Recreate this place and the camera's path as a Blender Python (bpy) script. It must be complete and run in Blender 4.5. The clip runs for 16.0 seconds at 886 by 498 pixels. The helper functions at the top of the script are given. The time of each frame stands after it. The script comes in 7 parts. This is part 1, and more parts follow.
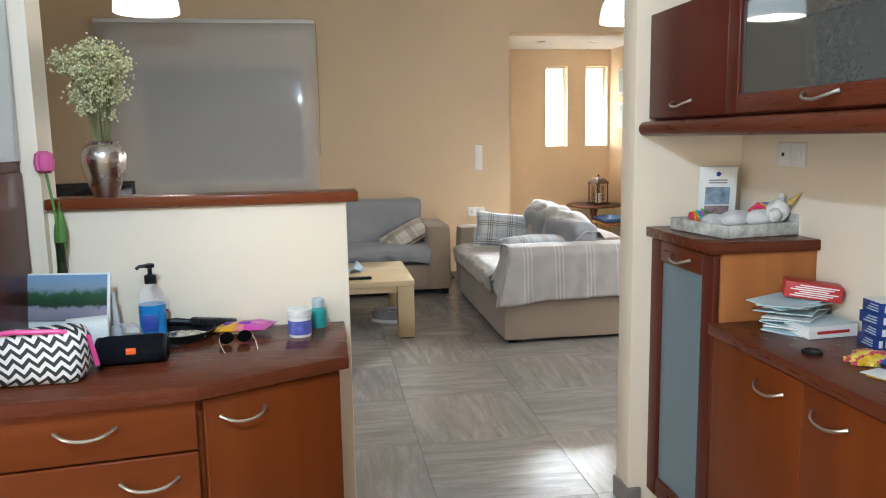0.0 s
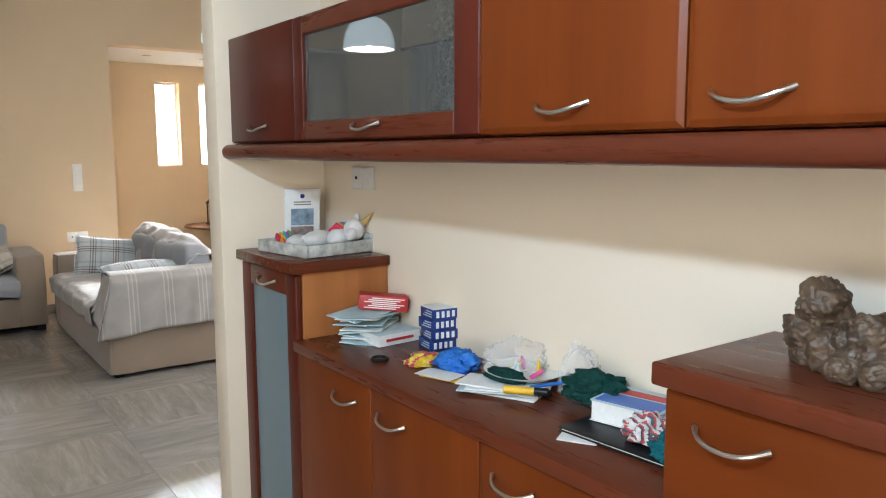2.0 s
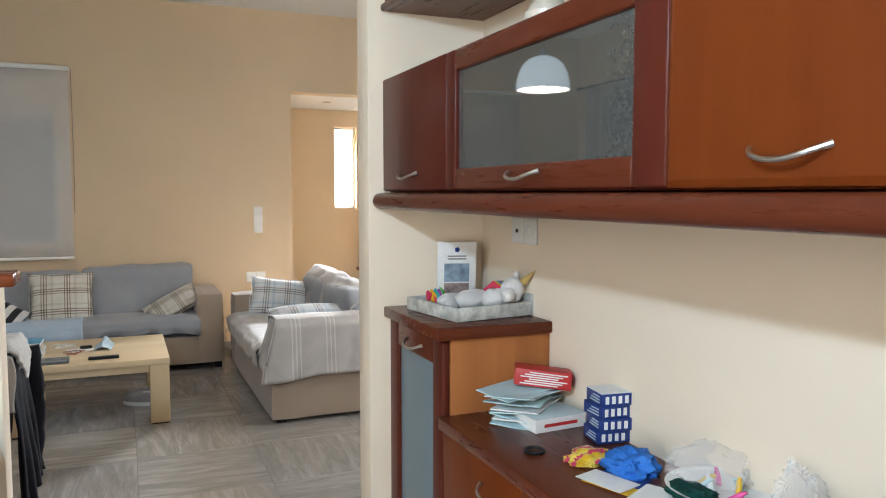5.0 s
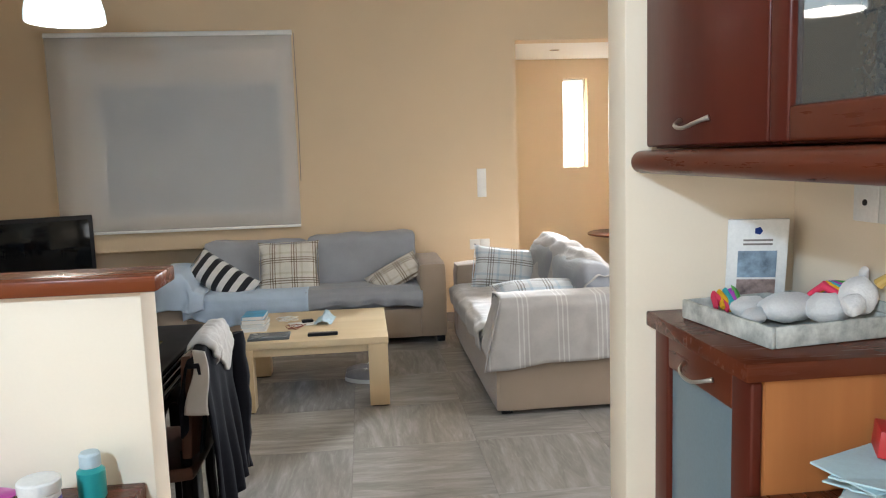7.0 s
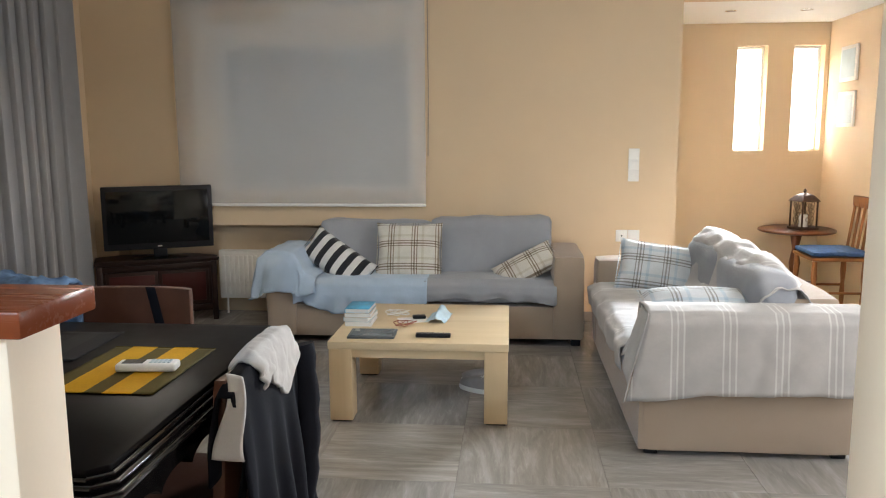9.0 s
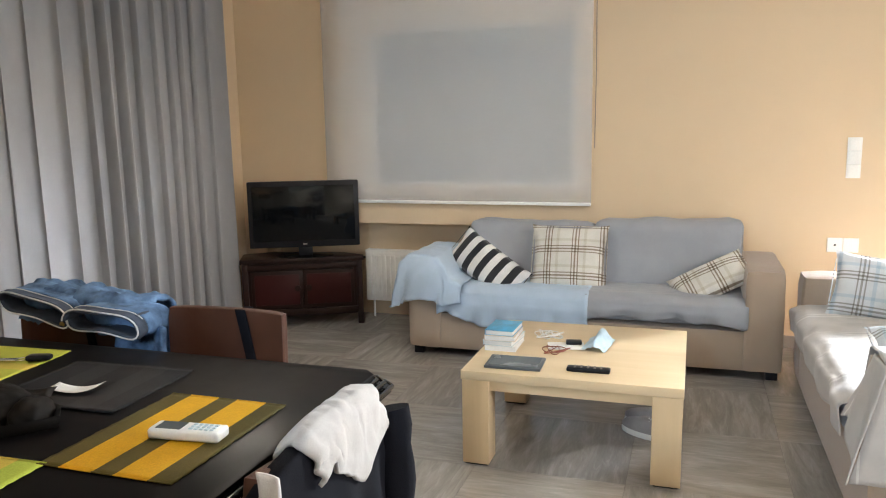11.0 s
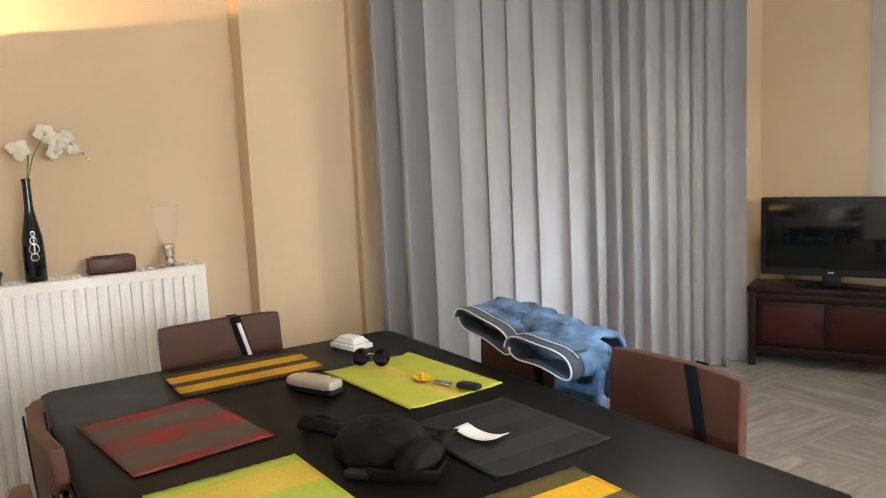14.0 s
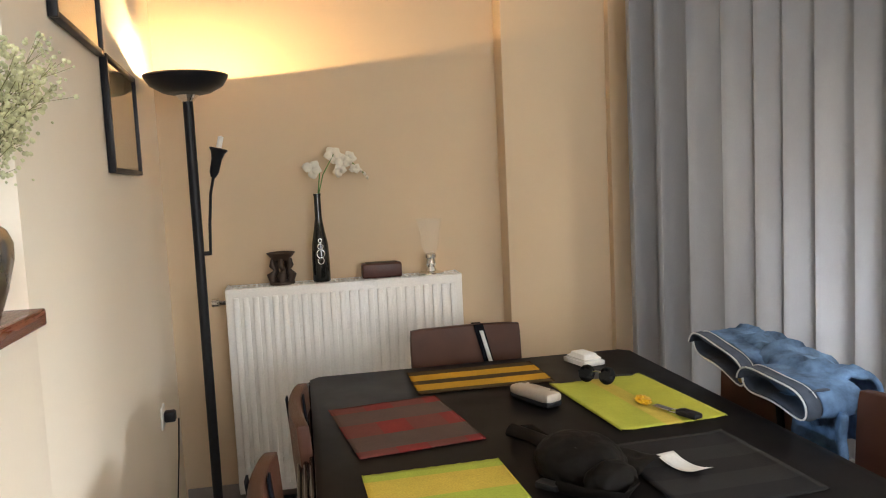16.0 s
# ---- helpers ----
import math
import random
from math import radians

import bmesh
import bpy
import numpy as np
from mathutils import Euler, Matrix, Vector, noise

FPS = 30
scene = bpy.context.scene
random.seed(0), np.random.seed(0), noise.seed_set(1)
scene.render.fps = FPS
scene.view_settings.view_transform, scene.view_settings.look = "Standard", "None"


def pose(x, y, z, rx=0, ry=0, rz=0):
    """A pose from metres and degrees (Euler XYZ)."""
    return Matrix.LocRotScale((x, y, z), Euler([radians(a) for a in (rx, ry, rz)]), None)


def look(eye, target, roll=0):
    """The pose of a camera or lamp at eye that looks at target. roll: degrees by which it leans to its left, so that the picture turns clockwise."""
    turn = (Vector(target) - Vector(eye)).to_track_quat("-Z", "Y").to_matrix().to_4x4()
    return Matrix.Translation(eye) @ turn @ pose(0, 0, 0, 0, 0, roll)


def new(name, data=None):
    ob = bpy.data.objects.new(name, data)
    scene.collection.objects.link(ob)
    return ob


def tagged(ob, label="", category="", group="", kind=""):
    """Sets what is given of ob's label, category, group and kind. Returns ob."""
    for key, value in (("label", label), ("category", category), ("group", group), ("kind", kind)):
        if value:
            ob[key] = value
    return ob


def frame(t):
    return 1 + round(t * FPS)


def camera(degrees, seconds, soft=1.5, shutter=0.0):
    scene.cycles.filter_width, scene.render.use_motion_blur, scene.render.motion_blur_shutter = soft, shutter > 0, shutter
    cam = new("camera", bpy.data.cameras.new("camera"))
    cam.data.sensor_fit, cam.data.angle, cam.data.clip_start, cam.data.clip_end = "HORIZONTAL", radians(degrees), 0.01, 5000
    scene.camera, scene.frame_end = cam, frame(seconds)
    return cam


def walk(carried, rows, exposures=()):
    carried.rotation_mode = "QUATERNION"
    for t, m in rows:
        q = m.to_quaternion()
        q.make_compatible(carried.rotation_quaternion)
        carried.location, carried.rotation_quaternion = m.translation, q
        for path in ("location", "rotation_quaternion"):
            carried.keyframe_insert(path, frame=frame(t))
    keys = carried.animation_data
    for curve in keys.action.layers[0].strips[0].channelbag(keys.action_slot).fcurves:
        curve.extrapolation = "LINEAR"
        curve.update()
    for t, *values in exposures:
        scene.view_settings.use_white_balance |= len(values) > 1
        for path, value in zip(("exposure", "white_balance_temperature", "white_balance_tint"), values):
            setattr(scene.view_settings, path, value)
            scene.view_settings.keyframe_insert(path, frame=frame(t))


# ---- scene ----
cam = camera(60.5, 16.0, 1.1)
PATH = [
    (0, (0.706, 0.368, 1.342), (1.01, 2.323, 1.053), -1.0),
    (0.5, (0.759, 0.365, 1.345), (1.343, 2.257, 1.062), -0.9),
    (1, (0.795, 0.335, 1.355), (1.635, 2.129, 1.079), -0.8),
    (1.5, (0.826, 0.317, 1.355), (1.863, 2.007, 1.09), -0.5),
    (2, (0.85, 0.304, 1.358), (2.016, 1.91, 1.105), -0.2),
    (2.5, (0.878, 0.305, 1.372), (2.11, 1.862, 1.136), 0.1),
    (3, (0.895, 0.313, 1.397), (2.135, 1.868, 1.188), 0.4),
    (3.5, (0.935, 0.345, 1.407), (2.127, 1.94, 1.226), 0.5),
    (4, (0.99, 0.405, 1.405), (2.099, 2.063, 1.256), 0.5),
    (4.5, (1.033, 0.461, 1.401), (1.995, 2.209, 1.265), 0.4),
    (5, (1.047, 0.564, 1.383), (1.822, 2.402, 1.238), 0.0),
    (5.2, (1.047, 0.643, 1.38), (1.75, 2.509, 1.227), -0.2),
    (7.5, (1.206, 1.389, 1.39), (1.317, 3.368, 1.125), -1.8),
    (8, (1.218, 1.583, 1.371), (1.242, 3.564, 1.094), -1.4),
    (8.5, (1.273, 1.743, 1.356), (1.182, 3.722, 1.082), -1.0),
    (8.7, (1.281, 1.81, 1.358), (1.156, 3.786, 1.075), -0.7),
    (10.8, (1.304, 2.494, 1.366), (0.738, 4.386, 1.052), -0.7),
    (11, (1.291, 2.55, 1.365), (0.67, 4.425, 1.049), -1.0),
    (11.5, (1.268, 2.655, 1.379), (0.466, 4.459, 1.062), -2.2),
    (12, (1.243, 2.758, 1.379), (0.211, 4.443, 1.071), -2.7),
    (12.5, (1.243, 2.877, 1.365), (-0.014, 4.403, 1.065), -2.3),
    (13, (1.23, 2.944, 1.352), (-0.197, 4.314, 1.062), -2.2),
    (13.5, (1.192, 2.997, 1.351), (-0.351, 4.24, 1.079), -2.5),
    (14, (1.191, 3.045, 1.361), (-0.488, 4.103, 1.112), -2.6),
    (14.5, (1.222, 3.116, 1.365), (-0.586, 3.939, 1.133), -2.5),
    (15, (1.262, 3.154, 1.365), (-0.63, 3.762, 1.139), -2.2),
    (15.5, (1.3, 3.167, 1.373), (-0.639, 3.609, 1.161), -2.3),
    (16, (1.32, 3.18, 1.379), (-0.639, 3.542, 1.193), -2.7),
]
EXPOSURES = [(0, 0.2), (5, 0.22), (7.4, 0.36), (8.7, 0.42), (10.8, 0.95), (12, 1.35), (13, 1.6), (14, 1.5), (16, 1.02)]
walk(cam, [(t, look(eye, target, roll)) for t, eye, target, roll in PATH], EXPOSURES)

# ---- light: daylight through the openings, two of them added, a warm uplighter, two pendants ----
world = bpy.data.worlds.new("sky")
scene.world = world
world.use_nodes = True
sky = world.node_tree.nodes.new("ShaderNodeTexSky")
sky.sky_type, sky.sun_disc = "NISHITA", False
sky.sun_elevation, sky.sun_rotation = radians(38), radians(40)
world.node_tree.links.new(sky.outputs[0], world.node_tree.nodes["Background"].inputs[0])
world.node_tree.nodes["Background"].inputs[1].default_value = 0.1


def area_light(name, m, w, h, power, colour, spread=180):
    """A rectangle of sky light in a window's opening."""
    lamp = bpy.data.lights.new(name, "AREA")
    lamp.shape, lamp.size, lamp.size_y, lamp.energy, lamp.color = "RECTANGLE", w, h, power, colour
    lamp.spread = radians(spread)
    ob = new(name, lamp)
    ob.matrix_world = m
    return ob


DAY = (0.86, 0.93, 1.0)
YB = 7.47          # back wall of the living room
CEIL = 3.0
XL = -1.90         # wall behind the curtain
XR = 3.98          # far wall beside the second sofa
area_light("skylight_alcove", look((3.35, 8.98, 1.68), (1.75, 6.75, 0.2)), 0.26, 0.86, 60, DAY, 60)
area_light("skylight_alcove", look((3.82, 8.98, 1.68), (2.2, 6.75, 0.2)), 0.26, 0.86, 60, DAY, 60)
# Fill for the dining end, from a side window that is unseen and added.
area_light("living_fill", pose(XR + 0.06, 4.2, 1.6, 0, 90, 0), 1.35, 1.5, 40, (0.93, 0.96, 1.0))
# Warm fill for the kitchen's shaded wall; its window is unseen and added.
area_light("kitchen_fill", pose(-1.32, 0.0, 1.35, 0, -90, 0), 2.0, 2.2, 44, (1.0, 0.93, 0.83))
area_light("skylight_balcony", pose(XL - 0.16, 5.85, 0.62, 0, -90, 0), 1.1, 0.9, 70, (0.8, 0.9, 1.0))


def bulb(name, place, power, colour, radius):
    lamp = bpy.data.lights.new(name, "POINT")
    lamp.energy, lamp.color, lamp.shadow_soft_size = power, colour, radius
    ob = new(name, lamp)
    ob.location = place
    return ob


bulb("uplighter_bulb", (-1.62, 2.80, 1.764), 142, (1.0, 0.66, 0.33), 0.012)
bulb("pendant_bulb", (-0.36, 5.59, 2.24), 15, (1.0, 0.88, 0.74), 0.06)
bulb("pendant_bulb", (2.88, 5.62, 2.205), 6, (1.0, 0.88, 0.74), 0.06)
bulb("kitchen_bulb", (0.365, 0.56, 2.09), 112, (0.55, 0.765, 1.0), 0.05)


# ---- materials ----
def nodes_of(name):
    m = bpy.data.materials.new(name)
    m.use_nodes = True
    nt = m.node_tree
    return m, nt, nt.nodes["Principled BSDF"]


def link(nt, a, b):
    nt.links.new(a, b)


def coords(nt, scale=(1, 1, 1)):
    tc = nt.nodes.new("ShaderNodeTexCoord")
    mp = nt.nodes.new("ShaderNodeMapping")
    mp.inputs["Scale"].default_value = scale
    link(nt, tc.outputs["Object"], mp.inputs["Vector"])
    return mp.outputs["Vector"]


def noise_node(nt, vec, scale, detail=4.0, rough=0.55, dist=0.0):
    n = nt.nodes.new("ShaderNodeTexNoise")
    n.inputs["Scale"].default_value, n.inputs["Detail"].default_value = scale, detail
    n.inputs["Roughness"].default_value, n.inputs["Distortion"].default_value = rough, dist
    link(nt, vec, n.inputs["Vector"])
    return n.outputs["Fac"]


def ramp(nt, fac, stops, constant=False):
    r = nt.nodes.new("ShaderNodeValToRGB")
    r.color_ramp.interpolation = "CONSTANT" if constant else "LINEAR"
    e = r.color_ramp.elements
    while len(e) < len(stops):
        e.new(0.5)
    for el, (p, c) in zip(e, stops):
        el.position = p
        el.color = (*c, 1) if len(c) == 3 else c
    link(nt, fac, r.inputs[0])
    return r.outputs[0]


def mixc(nt, fac, a, b, mode="MIX"):
    n = nt.nodes.new("ShaderNodeMix")
    n.data_type, n.blend_type = "RGBA", mode
    for sock, v in ((n.inputs[0], fac), (n.inputs[6], a), (n.inputs[7], b)):
        if isinstance(v, (int, float)):
            sock.default_value = v
        elif isinstance(v, tuple):
            sock.default_value = (*v, 1)
        else:
            link(nt, v, sock)
    return n.outputs[2]


def bump(nt, bsdf, height, strength, dist=0.002):
    b = nt.nodes.new("ShaderNodeBump")
    b.inputs["Strength"].default_value, b.inputs["Distance"].default_value = strength, dist
    link(nt, height, b.inputs["Height"])
    link(nt, b.outputs[0], bsdf.inputs["Normal"])


def dim(c, k):
    return tuple(v * k for v in c)


def plain(name, col, rough=0.5, metal=0.0, var=0.12, scale=6.0, bumps=0.15, bscale=120.0, coat=0.0, sheen=0.0, stretch=(1, 1, 1), wrinkle=0.0, fleck=0.12):
    """Paint, plastic, metal, fabric: colour drifting at two scales and a fine relief."""
    m, nt, b = nodes_of(name)
    v = coords(nt, stretch)
    big = noise_node(nt, v, scale)
    fine = noise_node(nt, v, bscale, 3)
    c = ramp(nt, big, [(0.3, dim(col, 1 - var)), (0.7, dim(col, 1 + var))])
    c = mixc(nt, fleck, c, ramp(nt, fine, [(0.3, dim(col, 0.6)), (0.7, dim(col, 1.3))]))
    link(nt, c, b.inputs["Base Color"])
    b.inputs["Metallic"].default_value = metal
    r = ramp(nt, big, [(0.3, (max(rough - 0.06, 0.02),) * 3), (0.7, (min(rough + 0.08, 1),) * 3)])
    link(nt, r, b.inputs["Roughness"])
    b.inputs["Coat Weight"].default_value = coat
    b.inputs["Sheen Weight"].default_value = sheen
    if rough >= 0.8:
        b.inputs["Specular IOR Level"].default_value = 0.12
    if bumps:
        bump(nt, b, fine, bumps)
    if wrinkle:
        w = nt.nodes.new("ShaderNodeBump")
        w.inputs["Strength"].default_value, w.inputs["Distance"].default_value = wrinkle, 0.012
        link(nt, noise_node(nt, v, 7, 3, 0.5, 1.2), w.inputs["Height"])
        if bumps:
            link(nt, w.outputs[0], b.inputs["Normal"].links[0].from_node.inputs["Normal"])
        else:
            link(nt, w.outputs[0], b.inputs["Normal"])
    return m


def wood(name, dark, light, grain="z", rough=0.3, coat=0.03, fine=1.0):
    """Lacquered veneer with its grain along one axis."""
    m, nt, b = nodes_of(name)
    k = {"x": (0.7, 9, 9), "y": (9, 0.7, 9), "z": (9, 9, 0.7)}[grain]
    v = coords(nt, k)
    info = nt.nodes.new("ShaderNodeObjectInfo")
    off = nt.nodes.new("ShaderNodeVectorMath")
    off.operation = "ADD"
    link(nt, v, off.inputs[0])
    sc = nt.nodes.new("ShaderNodeMath")
    sc.operation = "MULTIPLY"
    sc.inputs[1].default_value = 37.0
    link(nt, info.outputs["Random"], sc.inputs[0])
    link(nt, sc.outputs[0], off.inputs[1])
    v = off.outputs[0]
    a = noise_node(nt, v, 0.9, 4, 0.5, 0.6)
    f = noise_node(nt, v, 7 * fine, 6, 0.7)
    mid = tuple((p + q) / 2 for p, q in zip(dark, light))
    c = ramp(nt, a, [(0.28, dark), (0.5, mid), (0.72, light)])
    c = mixc(nt, 0.08, c, ramp(nt, f, [(0.3, dim(dark, 0.8)), (0.7, light)]))
    link(nt, c, b.inputs["Base Color"])
    link(nt, ramp(nt, f, [(0.3, (rough + 0.02,) * 3), (0.7, (rough + 0.07,) * 3)]), b.inputs["Roughness"])
    b.inputs["Coat Weight"].default_value, b.inputs["Coat Roughness"].default_value = coat, 0.12
    b.inputs["Specular IOR Level"].default_value = 0.16
    bump(nt, b, f, 0.012, 0.001)
    return m


def glassy(name, col, rough=0.02, trans=1.0, alpha=1.0):
    m, nt, b = nodes_of(name)
    b.inputs["Base Color"].default_value = (*col, 1)
    b.inputs["Roughness"].default_value = rough
    b.inputs["Transmission Weight"].default_value = trans
    b.inputs["Alpha"].default_value = alpha
    b.inputs["IOR"].default_value = 1.45
    return m


def fract_axis(nt, axis, period, shift=0.0):
    tc = nt.nodes.new("ShaderNodeTexCoord")
    sep = nt.nodes.new("ShaderNodeSeparateXYZ")
    link(nt, tc.outputs["Object"], sep.inputs[0])
    mul = nt.nodes.new("ShaderNodeMath")
    mul.operation = "MULTIPLY_ADD"
    mul.inputs[1].default_value, mul.inputs[2].default_value = 1 / period, shift + 50.0
    link(nt, sep.outputs["XYZ".index(axis)], mul.inputs[0])
    fr = nt.nodes.new("ShaderNodeMath")
    fr.operation = "FRACT"
    link(nt, mul.outputs[0], fr.inputs[0])
    return fr.outputs[0]


def woven(name, make, rough=0.9, weave=500.0, strength=0.4, sheen=0.2):
    """Cloth whose pattern make(nt) gives as a colour."""
    m, nt, b = nodes_of(name)
    c = make(nt)
    v = coords(nt)
    n1, n2 = noise_node(nt, v, 9, 3), noise_node(nt, v, weave, 2)
    c = mixc(nt, 1.0, c, ramp(nt, n1, [(0.3, (0.84, 0.84, 0.84)), (0.7, (1, 1, 1))]), "MULTIPLY")
    c = mixc(nt, 1.0, c, ramp(nt, n2, [(0.3, (0.8, 0.8, 0.8)), (0.7, (1, 1, 1))]), "MULTIPLY")
    link(nt, c, b.inputs["Base Color"])
    b.inputs["Roughness"].default_value = rough
    b.inputs["Sheen Weight"].default_value = sheen
    b.inputs["Specular IOR Level"].default_value = 0.25
    bump(nt, b, n2, strength, 0.001)
    return m


def stripes(axis, period, stops, shift=0.0):
    return lambda nt: ramp(nt, fract_axis(nt, axis, period, shift), stops, True)


def plaid(base, line, pale, period=0.16):
    def make(nt):
        out = None
        for ax in "XY":
            s = ramp(nt, fract_axis(nt, ax, period, 0.3), [(0, (1, 1, 1)), (0.42, line), (0.46, (1, 1, 1)), (0.52, line), (0.58, (1, 1, 1)), (0.64, line), (0.68, (1, 1, 1)), (0.85, pale), (0.95, (1, 1, 1))], True)
            out = s if out is None else mixc(nt, 1.0, out, s, "MULTIPLY")
        return mixc(nt, 1.0, out, base, "MULTIPLY")
    return make


M_wall = plain("warm_wall_paint", (0.66, 0.505, 0.335), 0.75, var=0.03, scale=1.3, bumps=0.04, bscale=160, fleck=0.02)
M_white = plain("cream_wall_paint", (0.84, 0.725, 0.575), 0.7, var=0.025, scale=1.3, bumps=0.03, bscale=160, fleck=0.02)
M_ceil = plain("white_ceiling_paint", (0.82, 0.81, 0.78), 0.8, var=0.02, scale=1.0, bumps=0.08)
M_skirt = plain("grey_skirting_tile", (0.25, 0.22, 0.20), 0.35, var=0.15, scale=5)
M_cherry = wood("cherry_veneer_upright", (0.122, 0.024, 0.0046), (0.180, 0.039, 0.0072), "z")
M_cherry_y = wood("cherry_veneer_lengthwise", (0.122, 0.024, 0.0046), (0.180, 0.039, 0.0072), "y")
M_cherry_x = wood("cherry_veneer_across", (0.122, 0.024, 0.0046), (0.180, 0.039, 0.0072), "x")
M_mahog = wood("mahogany_stain_upright", (0.074, 0.013, 0.0075), (0.105, 0.020, 0.0105), "z", 0.3)
M_mahog_y = wood("mahogany_stain_lengthwise", (0.098, 0.022, 0.0095), (0.125, 0.029, 0.012), "y", 0.24)
M_mahog_x = wood("mahogany_stain_across", (0.100, 0.023, 0.010), (0.130, 0.031, 0.013), "x", 0.22)
M_ledge = wood("varnished_red_mahogany", (0.150, 0.034, 0.011), (0.190, 0.046, 0.015), "x", 0.22)
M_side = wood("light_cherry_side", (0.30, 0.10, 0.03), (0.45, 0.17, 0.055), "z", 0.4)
M_dark = plain("dark_gap", (0.03, 0.012, 0.008), 0.7)
M_steel = plain("brushed_steel", (0.62, 0.60, 0.56), 0.28, 1.0, var=0.05, bumps=0.05)
M_chrome = plain("polished_metal", (0.75, 0.74, 0.72), 0.12, 1.0, var=0.03, bumps=0.0)
M_beech = wood("pale_beech_laminate", (0.62, 0.48, 0.30), (0.73, 0.585, 0.385), "x", 0.4, 0.1)
M_beech_z = wood("pale_beech_laminate_upright", (0.60, 0.45, 0.27), (0.71, 0.55, 0.35), "z", 0.4, 0.1)
M_black_wood = plain("black_lacquered_wood", (0.006, 0.005, 0.005), 0.38, var=0.02, scale=3, bumps=0.0, bscale=90)
M_black_wood.node_tree.nodes["Principled BSDF"].inputs["Specular IOR Level"].default_value = 0.05
M_black_edge = plain("glossy_black_edge", (0.007, 0.006, 0.006), 0.12, var=0.04, bumps=0.0)
M_leather = plain("brown_leatherette", (0.078, 0.031, 0.018), 0.42, var=0.15, scale=9, bumps=0.35, bscale=380)
M_leather.node_tree.nodes["Principled BSDF"].inputs["Specular IOR Level"].default_value = 0.25
M_black = plain("black_plastic", (0.012, 0.012, 0.014), 0.35, var=0.1)
M_black.node_tree.nodes["Principled BSDF"].inputs["Specular IOR Level"].default_value = 0.2
M_screen = plain("glossy_screen", (0.004, 0.005, 0.006), 0.08, var=0.05, bumps=0.0)
M_screen.node_tree.nodes["Principled BSDF"].inputs["Specular IOR Level"].default_value = 0.25
M_blackcloth = plain("black_cloth", (0.007, 0.0072, 0.0105), 0.95, var=0.25, bumps=0.3, bscale=300)
M_whiteplastic = plain("white_plastic", (0.78, 0.77, 0.74), 0.35, var=0.03, bumps=0.03)
M_enamel = plain("white_radiator_enamel", (0.82, 0.80, 0.76), 0.3, var=0.02, bumps=0.03)
M_sofa = plain("taupe_sofa_fabric", (0.36, 0.28, 0.215), 0.9, var=0.06, scale=4, bumps=0.5, bscale=420, sheen=0.3)
M_grey = plain("grey_sofa_cover", (0.31, 0.32, 0.345), 0.92, var=0.08, scale=5, bumps=0.5, bscale=350, sheen=0.2, wrinkle=0.22)
M_blue = plain("pale_blue_throw", (0.42, 0.52, 0.64), 0.92, var=0.08, scale=6, bumps=0.5, bscale=350, sheen=0.2, wrinkle=0.35)
M_paper = plain("white_paper", (0.8, 0.8, 0.78), 0.6, var=0.03, bumps=0.05)
M_paper2 = plain("grey_blue_paper", (0.50, 0.60, 0.63), 0.6, var=0.08, bumps=0.05)
M_paper3 = plain("pale_cyan_paper", (0.50, 0.68, 0.72), 0.6, var=0.08, bumps=0.05)
M_glassclear = glassy("clear_glass", (1, 1, 1))
M_frost = plain("grey_frosted_glass", (0.075, 0.076, 0.07), 0.1, var=0.03, scale=0.4, bumps=0.0)
b = M_frost.node_tree.nodes["Principled BSDF"]
M_frost.node_tree.links.remove(b.inputs["Roughness"].links[0])
b.inputs["Roughness"].default_value, b.inputs["IOR"].default_value = 0.025, 2.3
M_teal_frost = plain("blue_grey_frosted_glass", (0.16, 0.22, 0.25), 0.3, var=0.05, scale=0.4, bumps=0.0)
M_denim = plain("faded_blue_denim", (0.10, 0.17, 0.29), 0.9, var=0.75, scale=16, bumps=0.6, bscale=500, wrinkle=0.9)
M_denim_in = plain("denim_inside", (0.07, 0.085, 0.115), 0.9, var=0.35, scale=20, bumps=0.5, bscale=500)
M_seam = plain("pale_seam_thread", (0.66, 0.66, 0.66), 0.8, var=0.1)
M_red = plain("red_card", (0.50, 0.03, 0.03), 0.45, var=0.15)
M_navy = plain("dark_blue_card", (0.012, 0.04, 0.20), 0.4, var=0.1)
M_green_cloth = plain("dark_green_cloth", (0.008, 0.05, 0.042), 0.85, var=0.2, bumps=0.4, bscale=300)
M_bluecloth = plain("bright_blue_cloth", (0.02, 0.16, 0.55), 0.7, var=0.15, bumps=0.3)
M_yellow = plain("yellow_plastic", (0.75, 0.45, 0.02), 0.4, var=0.1)
M_pink = plain("pink_plastic", (0.75, 0.08, 0.30), 0.4, var=0.1)
M_thin = glassy("thin_clear_glass", (1, 1, 1), 0.03, 0.0, 0.035)
M_plastic_film = glassy("clear_plastic_film", (0.9, 0.92, 0.94), 0.2, 0.0, 0.2)


# ---- mesh helpers ----
def box(bm, x0, x1, y0, y1, z0, z1, bev=0.0, seg=2):
    """A box, its edges rounded by bev."""
    r = bmesh.ops.create_cube(bm, size=1)
    vs = r["verts"]
    for v in vs:
        v.co = Vector(((x0 + x1) / 2 + v.co.x * (x1 - x0), (y0 + y1) / 2 + v.co.y * (y1 - y0), (z0 + z1) / 2 + v.co.z * (z1 - z0)))
    if bev:
        es = list({e for v in vs for e in v.link_edges})
        bmesh.ops.bevel(bm, geom=es, offset=bev, segments=seg, profile=0.5, affect="EDGES", clamp_overlap=True)
    return bm


def boxed(*a, **k):
    return box(bmesh.new(), *a, **k)


